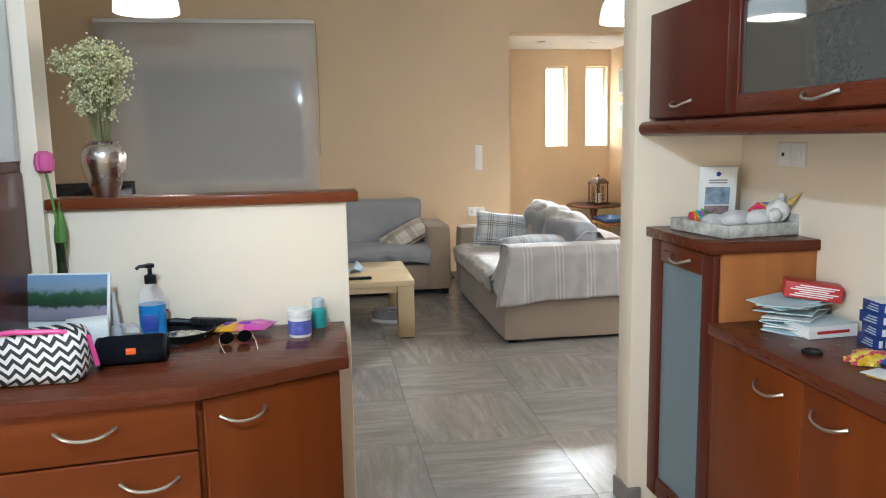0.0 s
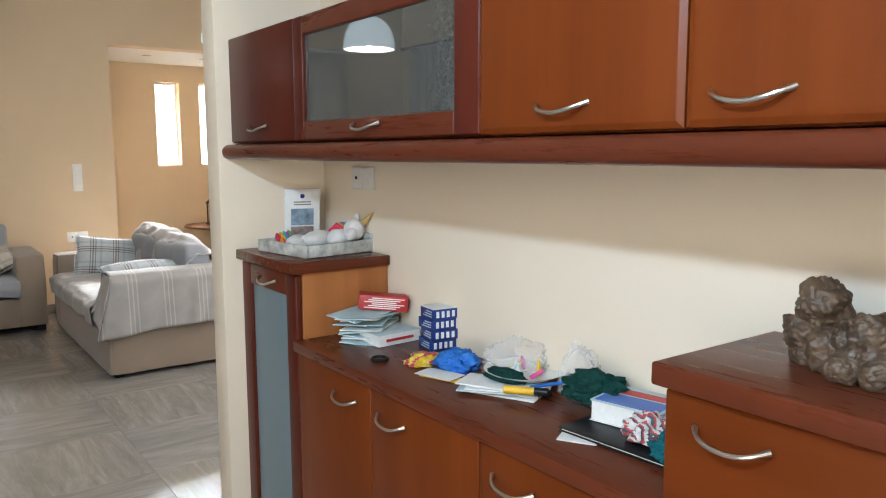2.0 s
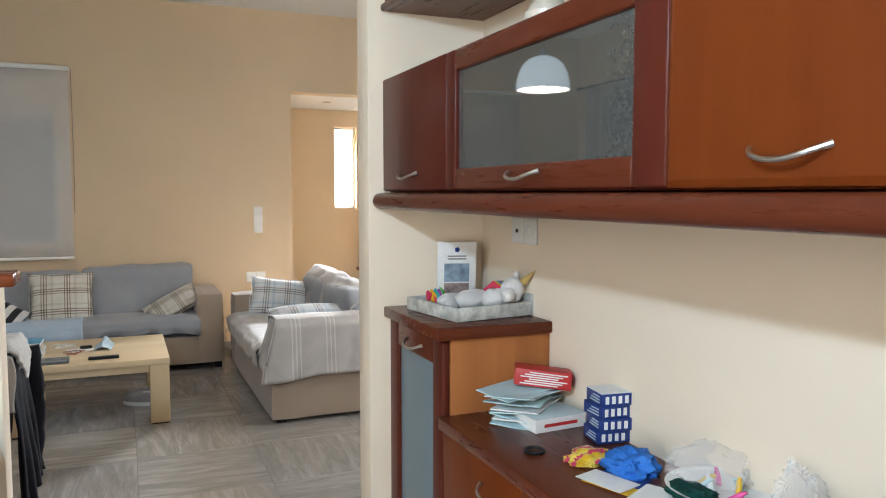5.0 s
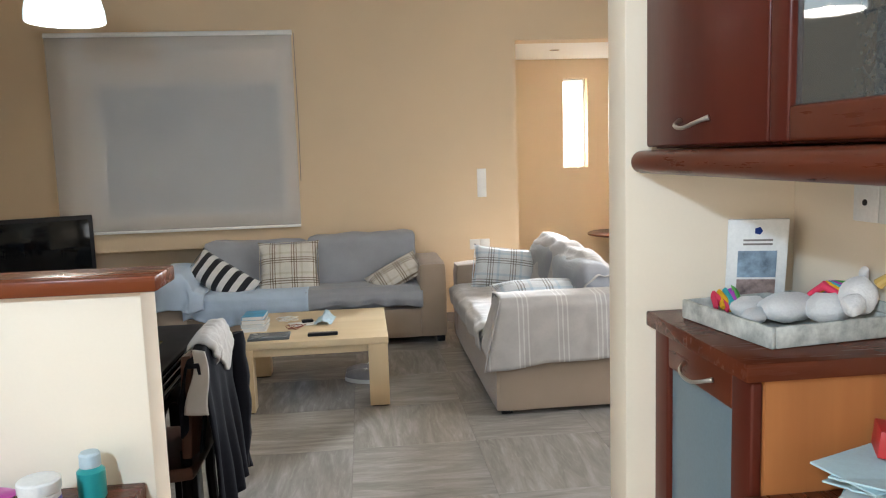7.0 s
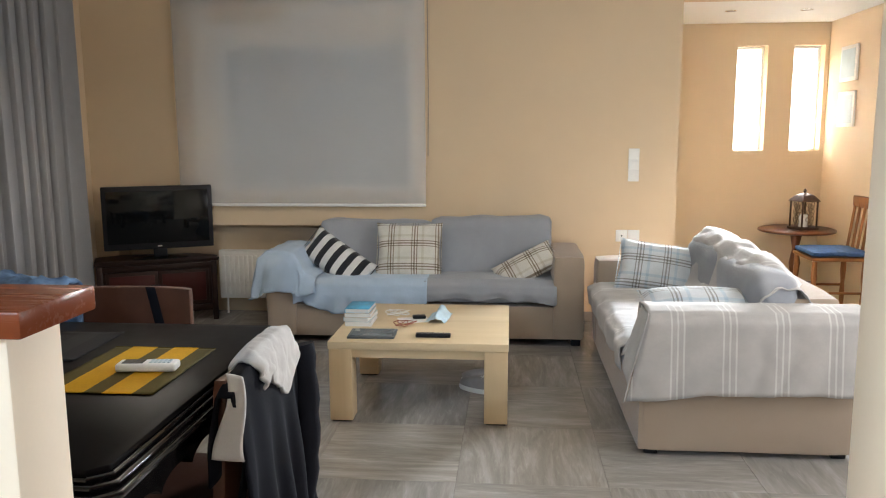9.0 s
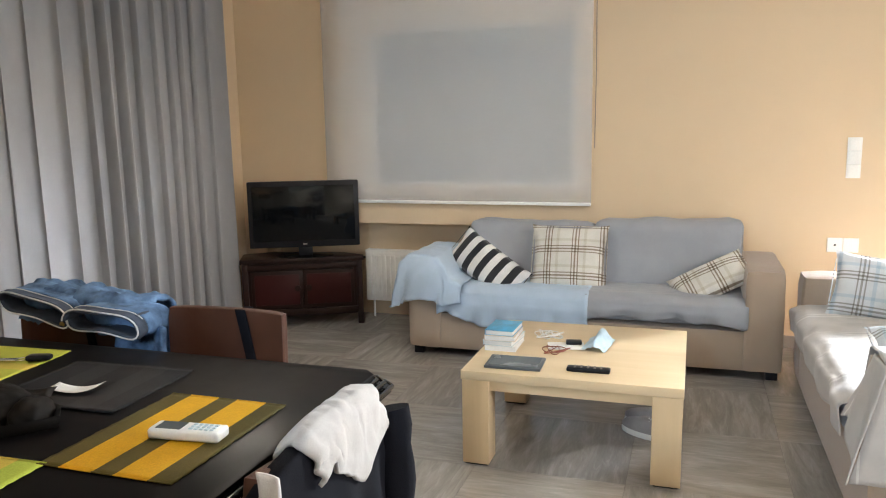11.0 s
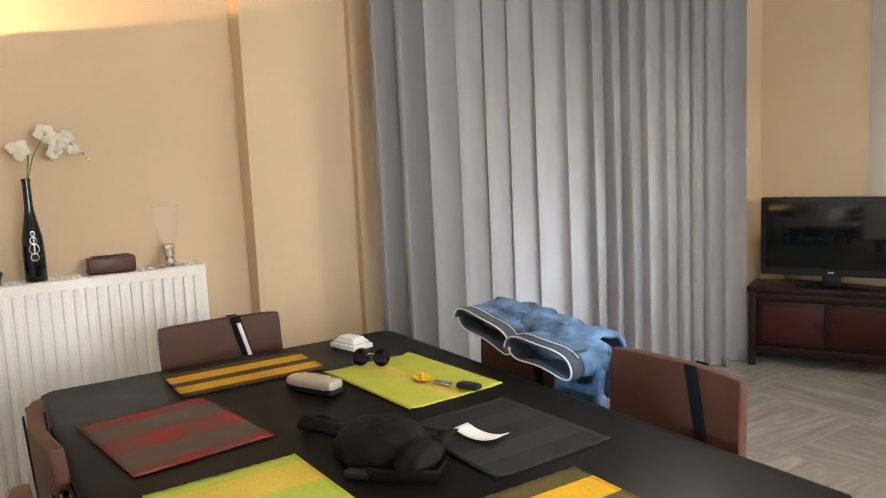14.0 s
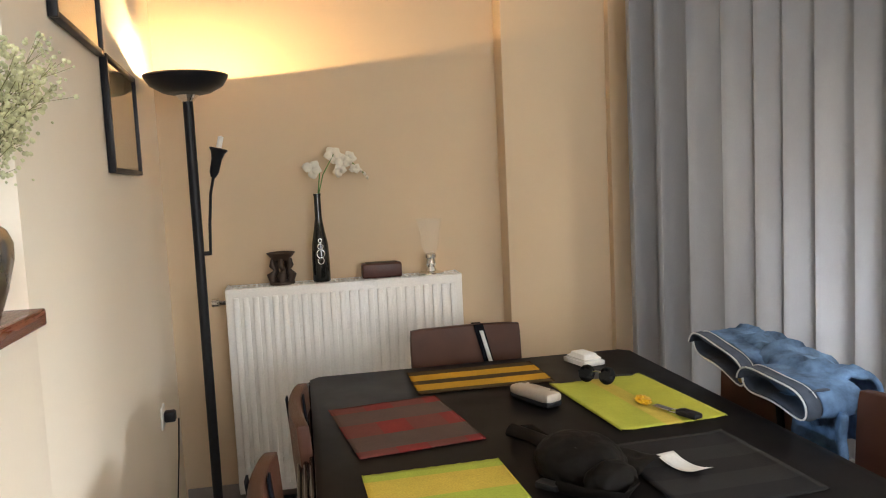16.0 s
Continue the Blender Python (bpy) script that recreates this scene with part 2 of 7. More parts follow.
def lathe(profile, n=28, centre=(0, 0, 0), bm=None):
    """A solid of revolution about z from (radius, height) pairs."""
    bm = bm or bmesh.new()
    rings = []
    for r, z in profile:
        if r < 1e-5:
            rings.append([bm.verts.new((centre[0], centre[1], centre[2] + z))])
        else:
            rings.append([bm.verts.new((centre[0] + r * math.cos(2 * math.pi * i / n), centre[1] + r * math.sin(2 * math.pi * i / n), centre[2] + z)) for i in range(n)])
    for a, b in zip(rings, rings[1:]):
        for i in range(n):
            j = (i + 1) % n
            f = [a[i % len(a)], a[j % len(a)], b[j % len(b)], b[i % len(b)]]
            f = list(dict.fromkeys(f))
            if len(f) > 2:
                bm.faces.new(f)
    return bm


def tube(points, radius, n=8, bm=None, flat=1.0):
    """A round rod along a line of points."""
    bm = bm or bmesh.new()
    pts = [Vector(p) for p in points]
    radii = radius if isinstance(radius, (list, tuple)) else [radius] * len(pts)
    prev, side = None, None
    for i, p in enumerate(pts):
        d = (pts[min(i + 1, len(pts) - 1)] - pts[max(i - 1, 0)]).normalized()
        if side is None:
            side = d.orthogonal().normalized()
        side = (side - d * side.dot(d)).normalized()
        up = d.cross(side)
        ring = [bm.verts.new(p + radii[i] * (math.cos(2 * math.pi * k / n) * side + flat * math.sin(2 * math.pi * k / n) * up)) for k in range(n)]
        if prev:
            for k in range(n):
                bm.faces.new((prev[k], prev[(k + 1) % n], ring[(k + 1) % n], ring[k]))
        else:
            bm.faces.new(ring[::-1])
        prev = ring
    bm.faces.new(prev)
    return bm


def grid(fn, nu, nv, bm=None):
    """A sheet of nu by nv cells; fn(u, v) gives its points, u and v from 0 to 1."""
    bm = bm or bmesh.new()
    vs = [[bm.verts.new(fn(i / nu, j / nv)) for j in range(nv + 1)] for i in range(nu + 1)]
    for i in range(nu):
        for j in range(nv):
            bm.faces.new((vs[i][j], vs[i + 1][j], vs[i + 1][j + 1], vs[i][j + 1]))
    return bm


def prism(pts, z0, z1, bev=0.0, bm=None):
    """An upright prism over a plan."""
    bm = bm or bmesh.new()
    lo, hi = [bm.verts.new((x, y, z0)) for x, y in pts], [bm.verts.new((x, y, z1)) for x, y in pts]
    n = len(pts)
    fs = [bm.faces.new(lo[::-1]), bm.faces.new(hi)] + [bm.faces.new((lo[i], lo[(i + 1) % n], hi[(i + 1) % n], hi[i])) for i in range(n)]
    if bev:
        bmesh.ops.bevel(bm, geom=list({e for f in fs for e in f.edges}), offset=bev, segments=2, profile=0.5, affect="EDGES", clamp_overlap=True)
    return bm


def pillow(w, h, d, pinch=0.10, n=16):
    """A stuffed cushion lying flat, its corners drawn out."""
    bm = bmesh.new()
    def sheet(s):
        def fn(u, v):
            a, b = 2 * u - 1, 2 * v - 1
            k = max(0.0, (1 - abs(a) ** 2.4)) ** 0.55 * max(0.0, (1 - abs(b) ** 2.4)) ** 0.55
            pull = 1 - pinch * (1 - a * a) * abs(b) ** 3
            pull2 = 1 - pinch * (1 - b * b) * abs(a) ** 3
            wob = 0.008 * noise.noise((a * 2.3, b * 2.1, w * 31 + s))
            return (a * w / 2 * pull2, b * h / 2 * pull, s * (d / 2 * k) + wob * k)
        return fn
    grid(sheet(1), n, n, bm)
    low = grid(sheet(-1), n, n)
    tmp = bpy.data.meshes.new("half")
    low.to_mesh(tmp)
    low.free()
    bm.from_mesh(tmp)
    bpy.data.meshes.remove(tmp)
    bmesh.ops.remove_doubles(bm, verts=bm.verts, dist=0.0004)
    bmesh.ops.recalc_face_normals(bm, faces=bm.faces)
    return bm


def rough_up(bm, amount, scale, seed=0.0):
    """Uneven surface: every corner moved by smooth noise."""
    for v in bm.verts:
        p = v.co * scale + Vector((seed, seed * 1.7, -seed))
        v.co += amount * Vector((noise.noise(p), noise.noise(p + Vector((9, 2, 5))), noise.noise(p + Vector((3, 8, 1)))))
    return bm


def mesh_of(name, bm, material, smooth=None):
    bmesh.ops.recalc_face_normals(bm, faces=bm.faces)
    me = bpy.data.meshes.new(name)
    bm.to_mesh(me)
    bm.free()
    if material:
        me.materials.append(material)
    if smooth is not False:
        me.polygons.foreach_set("use_smooth", [True] * len(me.polygons))
        me.set_sharp_from_angle(angle=radians(32 if smooth is None else smooth))
    return me


def part(name, bm, material, parent, label="", m=None, smooth=None):
    """One mesh object under a thing or a part."""
    ob = new(name, mesh_of(name, bm, material, smooth))
    ob.parent = parent
    if m is not None:
        ob.matrix_basis = m
    return tagged(ob, label)


def thing(name, label, category, m=None, group=""):
    ob = new(name)
    ob.empty_display_size = 0.05
    if m is not None:
        ob.matrix_basis = m
    return tagged(ob, label, category, group)


def solo(name, bm, material, label, category, m=None, group="", smooth=None):
    ob = new(name, mesh_of(name, bm, material, smooth))
    if m is not None:
        ob.matrix_basis = m
    return tagged(ob, label, category, group)


def structure(name, bm, material, label, category, smooth=None):
    return tagged(new(name, mesh_of(name, bm, material, smooth)), label, category, kind="structure")


def thick(ob, t, offset=0.0):
    md = ob.modifiers.new("thickness", "SOLIDIFY")
    md.thickness, md.offset = t, offset
    return ob


# ---- the rooms ----
def wall_with_holes(axis, at, thickness, a0, a1, z0, z1, holes, bm=None):
    """A wall along an axis, at..at+thickness, with rectangular openings (a0, a1, z0, z1)."""
    bm = bm or bmesh.new()
    cuts = sorted({a0, a1, *[h[0] for h in holes], *[h[1] for h in holes]})
    for p, q in zip(cuts, cuts[1:]):
        zs = sorted((h[2], h[3]) for h in holes if h[0] <= p and h[1] >= q)
        z = z0
        for lo, hi in zs + [(z1, z1)]:
            if lo > z + 1e-6:
                if axis == "x":
                    box(bm, p, q, at, at + thickness, z, lo)
                else:
                    box(bm, at, at + thickness, p, q, z, lo)
            z = hi
    bmesh.ops.remove_doubles(bm, verts=bm.verts, dist=0.0001)
    return bm


X_RAD = -2.06      # wall behind the tall radiator
# back wall: window behind the blind, niche under it, opening to the alcove
WIN = (-0.86, 0.56, 0.98, 2.02)
structure("wall_north", wall_with_holes("x", YB, 0.2, XL - 0.2, XR + 0.2, 0, CEIL, [WIN, (-1.72, 0.9, 0, 0.705), (2.47, XR, 0, 2.30)]), M_wall, "warm beige painted wall behind the sofa", "wall", False)
structure("wall_niche", boxed(-1.75, 0.93, YB + 0.2, YB + 0.3, 0, 0.74), M_wall, "beige back of the radiator niche", "wall", False)
structure("wall_curtain", wall_with_holes("y", XL - 0.2, 0.2, 4.56, YB, 0, CEIL, [(4.95, 6.75, 0.02, 2.15)]), M_wall, "warm beige wall with a balcony door", "wall", False)
structure("wall_pilaster", boxed(X_RAD - 0.2, XL - 0.04, 4.08, 4.56, 0, CEIL, bev=0.006), M_wall, "beige wall projection beside the radiator", "wall")
structure("wall_radiator", boxed(X_RAD - 0.2, X_RAD, 2.3, 4.08, 0, CEIL), M_wall, "warm beige wall behind the tall radiator", "wall", False)
pic = prism([(-2.3, 2.598), (-2.3, 2.48), (-0.06, 2.604), (-0.06, 2.719)], 0, CEIL)
structure("wall_pictures", pic, M_white, "cream wall with two framed pictures", "wall", False)
HW = structure("wall_half", boxed(-0.06, 0.770, 2.632, 2.728, 0, 1.16, bev=0.004), M_white, "cream half-height partition wall", "wall")
structure("wall_stub", boxed(1.755, XR + 0.2, 2.84, 2.955, 0, CEIL, bev=0.005), M_white, "cream wall end beside the fitted cabinets", "wall")
structure("wall_cabinets", boxed(2.15, 2.3, -1.9, 2.84, 0, CEIL), M_white, "cream kitchen wall behind the fitted cabinets", "wall", False)
structure("wall_living_side", wall_with_holes("y", XR, 0.2, 2.955, YB, 0, CEIL, [(3.4, 5.0, 0.9, 2.3)]), M_wall, "beige wall with an unseen, added side window", "wall", False)
structure("wall_kitchen_side", wall_with_holes("y", -1.4, 0.2, -1.9, 2.6, 0, CEIL, [(-1.05, 1.05, 0.25, 2.45)]), M_white, "cream kitchen wall with an unseen, added window", "wall", False)
structure("wall_kitchen_back", boxed(-1.4, 2.3, -2.1, -1.9, 0, CEIL), M_white, "cream kitchen end wall", "wall", False)
# alcove
YA = 8.80
structure("wall_alcove_back", wall_with_holes("x", YA, 0.2, 2.27, XR + 0.2, 0, 2.5, [(3.22, 3.475, 1.225, 2.115), (3.69, 3.945, 1.225, 2.115)]), M_wall, "beige alcove wall with two slit windows", "wall", False)
structure("wall_alcove_west", boxed(2.27, 2.47, YB + 0.2, YA, 0, 2.5), M_wall, "beige alcove side wall", "wall", False)
structure("wall_alcove_east", boxed(XR, XR + 0.2, YB + 0.2, YA, 0, 2.5), M_wall, "pale alcove side wall with small pictures", "wall", False)
structure("ceiling_alcove", boxed(2.47, XR, YB + 0.001, YA, 2.302, 2.4), M_ceil, "white lowered alcove ceiling", "ceiling", False)
structure("ceiling", boxed(X_RAD - 0.2, XR + 0.2, -2.1, YB + 0.2, CEIL, CEIL + 0.1), M_ceil, "white painted ceiling", "ceiling", False)
structure("floor", boxed(X_RAD - 0.3, XR + 0.3, -2.2, YA + 0.2, -0.12, -0.003), plain("grey_grout", (0.20, 0.185, 0.17), 0.8), "grey grout bed under the floor tiles", "floor", False)
for nm, a in (("baseboard_north", (0.95, 2.45, YB - 0.012, YB, 0, 0.075)), ("baseboard_stub", (1.743, 1.755, 2.84, 2.955, 0, 0.075)), ("baseboard_stub_front", (1.743, 1.80, 2.828, 2.84, 0, 0.075)),
              ("baseboard_radiator", (X_RAD, X_RAD + 0.012, 2.62, 4.08, 0, 0.075)), ("baseboard_alcove", (2.47, XR, YA - 0.012, YA, 0, 0.075)), ("baseboard_pilaster", (XL - 0.04, XL - 0.028, 4.07, 4.56, 0, 0.075))):
    structure(nm, boxed(*a, bev=0.003), M_skirt, "grey stone-look tile skirting", "baseboard")


# windows
def frame_window(name, label, axis, at, a0, a1, z0, z1, w=0.04, mull=()):
    """A white frame with its panes, standing in an opening."""
    t = tagged(new(name), label, "window", kind="structure")
    def bar(nm, p0, p1, q0, q1):
        b = boxed(p0, p1, at, at + 0.05, q0, q1, bev=0.004) if axis == "x" else boxed(at, at + 0.05, p0, p1, q0, q1, bev=0.004)
        part(nm, b, M_whiteplastic, t)
    bar("window_frame", a0, a0 + w, z0, z1), bar("window_frame", a1 - w, a1, z0, z1)
    bar("window_frame", a0 + w, a1 - w, z0, z0 + w), bar("window_frame", a0 + w, a1 - w, z1 - w, z1)
    for c in mull:
        bar("mullion", c - w / 2, c + w / 2, z0 + w, z1 - w)
    edges = [a0 + w, *[v for c in mull for v in (c - w / 2, c + w / 2)], a1 - w]
    for p, q in zip(edges[::2], edges[1::2]):
        b = boxed(p, q, at + 0.02, at + 0.028, z0 + w, z1 - w) if axis == "x" else boxed(at + 0.02, at + 0.028, p, q, z0 + w, z1 - w)
        g = part("pane", b, M_glassclear, t)
        g.visible_shadow = False
    return t


frame_window("window_1", "narrow alcove window bright with daylight", "x", YA + 0.10, 3.22, 3.475, 1.225, 2.115, 0.018)
frame_window("window_2", "narrow alcove window bright with daylight", "x", YA + 0.10, 3.69, 3.945, 1.225, 2.115, 0.018)
frame_window("window_3", "dark window behind the roller blind", "x", YB + 0.05, *WIN, 0.02)
# An assumed opening, out of view, for the lamp lighting the dining end.
frame_window("added_window_4", "white side window of the living room, unseen, added for light", "y", XR + 0.08, 3.4, 5.0, 0.9, 2.3, 0.06, (4.2,))
# Added out of view to hold the kitchen fill.
frame_window("added_window_5", "white kitchen window, unseen, added for the fill light", "y", -1.28, -1.05, 1.05, 0.25, 2.45, 0.06, (0.0,))
frame_window("window_6", "balcony door behind the grey curtain", "y", XL - 0.14, 4.95, 6.75, 0.02, 2.15, 0.07, (5.85,))
M_glow, nt, b = nodes_of("bright_overcast_distance")
b.inputs["Base Color"].default_value = (0.8, 0.8, 0.8, 1)
b.inputs["Emission Color"].default_value = (1.0, 0.99, 0.96, 1)
b.inputs["Emission Strength"].default_value = 3.0
structure("backdrop", boxed(1.6, 5.6, 9.9, 9.95, 0.3, 3.6), M_glow, "plain bright distance outside the slit windows", "backdrop", False)
# closed roller shutters outside
M_slat = plain("dark_grey_shutter", (0.075, 0.085, 0.092), 0.5, var=0.08)
sh = tagged(new("shutter_1"), "closed grey roller shutter outside the window", "shutter", kind="structure")
for i in range(20):
    part("slat", boxed(WIN[0], WIN[1], YB + 0.155, YB + 0.172, WIN[2] + 0.052 * i, WIN[2] + 0.052 * i + 0.0512, bev=0.0012), M_slat, sh)
sh = tagged(new("shutter_2"), "partly closed grey roller shutter on the balcony", "shutter", kind="structure")
for i in range(20):
    part("slat", boxed(XL - 0.197, XL - 0.182, 4.95, 6.75, 1.10 + 0.052 * i, 1.10 + 0.052 * i + 0.05, bev=0.006), M_whiteplastic, sh)


# ---- kitchen: fitted cabinets along the wall ----
def bow_handle(parent, m, length=0.124, label="bowed satin steel handle"):
    """A thin bow, its middle out and down; it runs along local x, stands out along -y."""
    n = 14
    pts = []
    for i in range(n + 1):
        u = 2 * i / n - 1
        pts.append((u * length / 2, -0.006 - 0.024 * (1 - u ** 4), -0.016 * (1 - u * u)))
    rad = [0.0055 if i in (0, n) else 0.0038 for i in range(n + 1)]
    return part("handle", tube(pts, rad, 8), M_steel, parent, label, m)


FACE_X = Matrix.Rotation(radians(-90), 4, "Z")      # local -y turned towards world -x


def hx(y, z, x):
    return Matrix.Translation((x, y, z)) @ FACE_X


def panel_door(parent, x, y0, y1, z0, z1, material, hy, hz, label="", field=0.0):
    """A slab door facing -x with softened edges and its handle."""
    bm = boxed(x, x + 0.02, y0 + 0.002, y1 - 0.002, z0 + 0.002, z1 - 0.002, bev=0 if field else 0.005, seg=3)
    if field:
        front = [f for f in bm.faces if f.normal.x < -0.9]
        bmesh.ops.inset_region(bm, faces=front, thickness=field, depth=0.0)
        bmesh.ops.translate(bm, verts=front[0].verts, vec=(-0.008, 0, 0))
        bmesh.ops.bevel(bm, geom=list(front[0].edges), offset=0.006, segments=3, profile=0.5, affect="EDGES")
    d = part("door", bm, material, parent, label)
    if hy is not None:
        bow_handle(d, hx(hy, hz, x))
    return d


def framed_glass_door(parent, x, y0, y1, z0, z1, wood_v, wood_h, glass, w, hy, hz, label="", near=0.0):
    """A mitred frame round a pane of satin glass."""
    y0, y1, z0, z1 = y0 + 0.002, y1 - 0.002, z0 + 0.002, z1 - 0.002
    near = near or w
    d = part("door", boxed(x + 0.012, x + 0.019, y0 + near - 0.004, y1 - w + 0.004, z0 + w - 0.004, z1 - w + 0.004), glass, parent, label)
    for a, b in ((y0, y0 + near), (y1 - w, y1)):
        part("stile", boxed(x, x + 0.022, a, b, z0, z1, bev=0.006, seg=3), wood_v, d)
    for a, b in ((z0, z0 + w), (z1 - w, z1)):
        part("rail", boxed(x + 0.001, x + 0.022, y0 + near, y1 - w, a, b, bev=0.006, seg=3), wood_h, d)
    bow_handle(d, hx(hy, hz, x))
    return d


XU = 1.797
for y0, y1, kind in ((2.325, 2.825, "dark"), (1.485, 2.325, "glass"), (1.005, 1.485, "cherry"), (0.50, 1.005, "cherry")):
    lab = {"dark": "dark mahogany wall cabinet with one door", "glass": "dark mahogany wall cabinet with a grey glass flap", "cherry": "orange cherry wood wall cabinet with one door"}[kind]
    c = thing("wall_cabinet", lab, "cabinet", group="wall cabinets above the sideboard")
    part("body", boxed(XU + 0.023, 2.149, y0 + 0.001, y1 - 0.001, 1.388, 1.732, bev=0.002), M_mahog if kind != "cherry" else M_cherry, c)
    mid = {"dark": 2.573, "glass": 1.915, "cherry": 1.253 if y0 > 0.9 else 0.897}[kind]
    if kind == "glass":
        framed_glass_door(c, XU, y0, y1, 1.39, 1.734, M_mahog, M_mahog_y, M_frost, 0.052, mid, 1.428, "mahogany frame round a grey glass pane", 0.085)
    else:
        panel_door(c, XU, y0, y1, 1.39, 1.734, M_mahog if kind == "dark" else M_cherry, mid, 1.44, field=0.02 if kind == "cherry" else 0.0)
shelf_bm = prism([(1.79, 0.5), (2.149, 0.5), (2.149, 2.832), (1.79, 2.832)], 1.336, 1.385)
t = thing("wall_shelf", "mahogany light shelf with a rounded nose under the wall cabinets", "shelf")
part("board", shelf_bm, M_mahog_y, t)
nose = tube([(1.79, 0.5, 1.3605), (1.79, 2.832, 1.3605)], 0.0245, 16)
part("nose", nose, M_mahog_y, t)
# high cabinet near the ceiling
c = thing("high_wall_cabinet", "mahogany cabinet hung high on the kitchen wall", "cabinet")
part("body", boxed(1.83, 2.149, 1.0, 2.835, 1.965, 2.36, bev=0.002), M_mahog_y, c)
part("cornice", boxed(1.795, 2.149, 0.99, 2.837, 1.943, 1.964, bev=0.006), M_mahog_y, c)
for a in (1.0, 1.46, 1.92, 2.38):
    panel_door(c, 1.808, a, a + 0.455, 1.967, 2.36, M_mahog, None, None)

# base units
XF = 1.822
c = thing("tall_base_cabinet", "cherry wood cabinet with a narrow blue-grey glass door", "cabinet")
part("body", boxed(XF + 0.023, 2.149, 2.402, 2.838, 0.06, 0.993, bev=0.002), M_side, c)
part("top", boxed(1.802, 2.149, 2.386, 2.839, 0.994, 1.027, bev=0.004), M_mahog_x, c, "mahogany top board")
part("plinth", boxed(XF + 0.05, 2.149, 2.404, 2.838, 0, 0.06), M_mahog, c)
framed_glass_door(c, XF, 2.404, 2.838, 0.07, 0.99, M_mahog, M_mahog_y, M_teal_frost, 0.072, 2.60, 0.955, "mahogany frame round a narrow glass pane")
for y0, y1, hs in ((1.517, 2.40, ((1.966, 2.40, 2.095), (1.517, 1.966, 1.857))), (1.058, 1.515, ((1.058, 1.515, 1.40),))):
    c = thing("base_cabinet", "orange cherry wood base cabinet under the long worktop", "cabinet", group="base cabinets under the worktop")
    part("body", boxed(XF + 0.023, 2.149, y0, y1, 0.06, 0.756), M_cherry, c)
    part("plinth", boxed(XF + 0.05, 2.149, y0 + 0.002, y1 - 0.002, 0, 0.06), M_mahog, c)
    for a, b, h in hs:
        panel_door(c, XF, a, b, 0.07, 0.752, M_cherry, h, 0.695)
solo("worktop", boxed(1.806, 2.149, 1.057, 2.401, 0.757, 0.79, bev=0.004), M_mahog_y, "dark mahogany worktop along the kitchen wall", "worktop")
c = thing("drawer_cabinet", "taller cherry wood cabinet carrying a root sculpture", "cabinet")
part("body", boxed(XF + 0.023, 2.149, 0.36, 1.045, 0.06, 0.99), M_cherry, c)
part("top", boxed(1.80, 2.149, 0.34, 1.056, 0.992, 1.03, bev=0.005), M_mahog_y, c, "mahogany top board")
part("plinth", boxed(XF + 0.05, 2.149, 0.365, 1.04, 0, 0.06), M_mahog, c)
dr = part("drawer", boxed(XF, XF + 0.02, 0.36, 1.043, 0.66, 0.985, bev=0.005, seg=3), M_cherry_y, c)
bow_handle(dr, hx(0.92, 0.94, XF))
dr = part("drawer", boxed(XF, XF + 0.02, 0.36, 1.043, 0.07, 0.655, bev=0.005, seg=3), M_cherry_y, c)
bow_handle(dr, hx(0.92, 0.60, XF))

# gnarled root sculpture
M_root = plain("gnarled_brown_root", (0.088, 0.054, 0.032), 0.5, var=0.65, scale=22, bumps=1.0, bscale=110, coat=0.1)
root = bmesh.new()
for (x, y, z, r, s) in ((2.005, 0.905, 1.085, 0.062, 1.0), (1.995, 0.885, 1.165, 0.058, 1.0), (1.965, 0.83, 1.075, 0.062, 1.1), (1.955, 0.75, 1.095, 0.075, 1.0), (1.975, 0.66, 1.125, 0.08, 1.0),
                        (2.0, 0.58, 1.18, 0.075, 1.1), (1.90, 0.79, 1.055, 0.036, 1.2), (1.905, 0.715, 1.058, 0.04, 1.1), (1.94, 0.64, 1.075, 0.055, 1.0), (1.985, 0.90, 1.045, 0.04, 1.3), (2.02, 0.56, 1.25, 0.045, 1.0), (1.93, 0.80, 1.11, 0.03, 1.0)):
    tmp = bmesh.new()
    bmesh.ops.create_icosphere(tmp, subdivisions=5, radius=r)
    for v in tmp.verts:
        v.co.y *= s
        v.co += Vector((x, y, z))
        p = v.co * 24
        n = v.co - Vector((x, y, z))
        v.co += n.normalized() * r * (0.30 * noise.noise(p) + 0.20 * abs(noise.noise(p * 2.7)) - 0.08 - 0.10 * abs(noise.noise(p * 5.5)) + 0.03 * noise.noise(p * 11))
        v.co.z = max(v.co.z, 1.031)
    me = bpy.data.meshes.new("lump")
    tmp.to_mesh(me)
    tmp.free()
    root.from_mesh(me)
    bpy.data.meshes.remove(me)
for v in root.verts:
    v.co = Vector((2.0, 0.90, 1.031)) + (v.co - Vector((2.0, 0.90, 1.031))) * 0.70
solo("root_sculpture", root, M_root, "gnarled dark brown root sculpture on the cabinet", "sculpture", smooth=70)

# oil lamp on the wall cabinets
M_porcelain = plain("cream_porcelain", (0.74, 0.66, 0.55), 0.2, var=0.08, bumps=0.02)
M_brass = plain("aged_brass", (0.45, 0.30, 0.12), 0.3, 1.0, var=0.2)
t = thing("oil_lamp", "small porcelain oil lamp with a brass burner", "lamp", Matrix.Translation((1.93, 2.06, 1.733)))
part("base", lathe([(0, 0), (0.035, 0), (0.05, 0.02), (0.052, 0.05), (0.035, 0.075), (0.02, 0.082), (0, 0.082)]), M_porcelain, t)
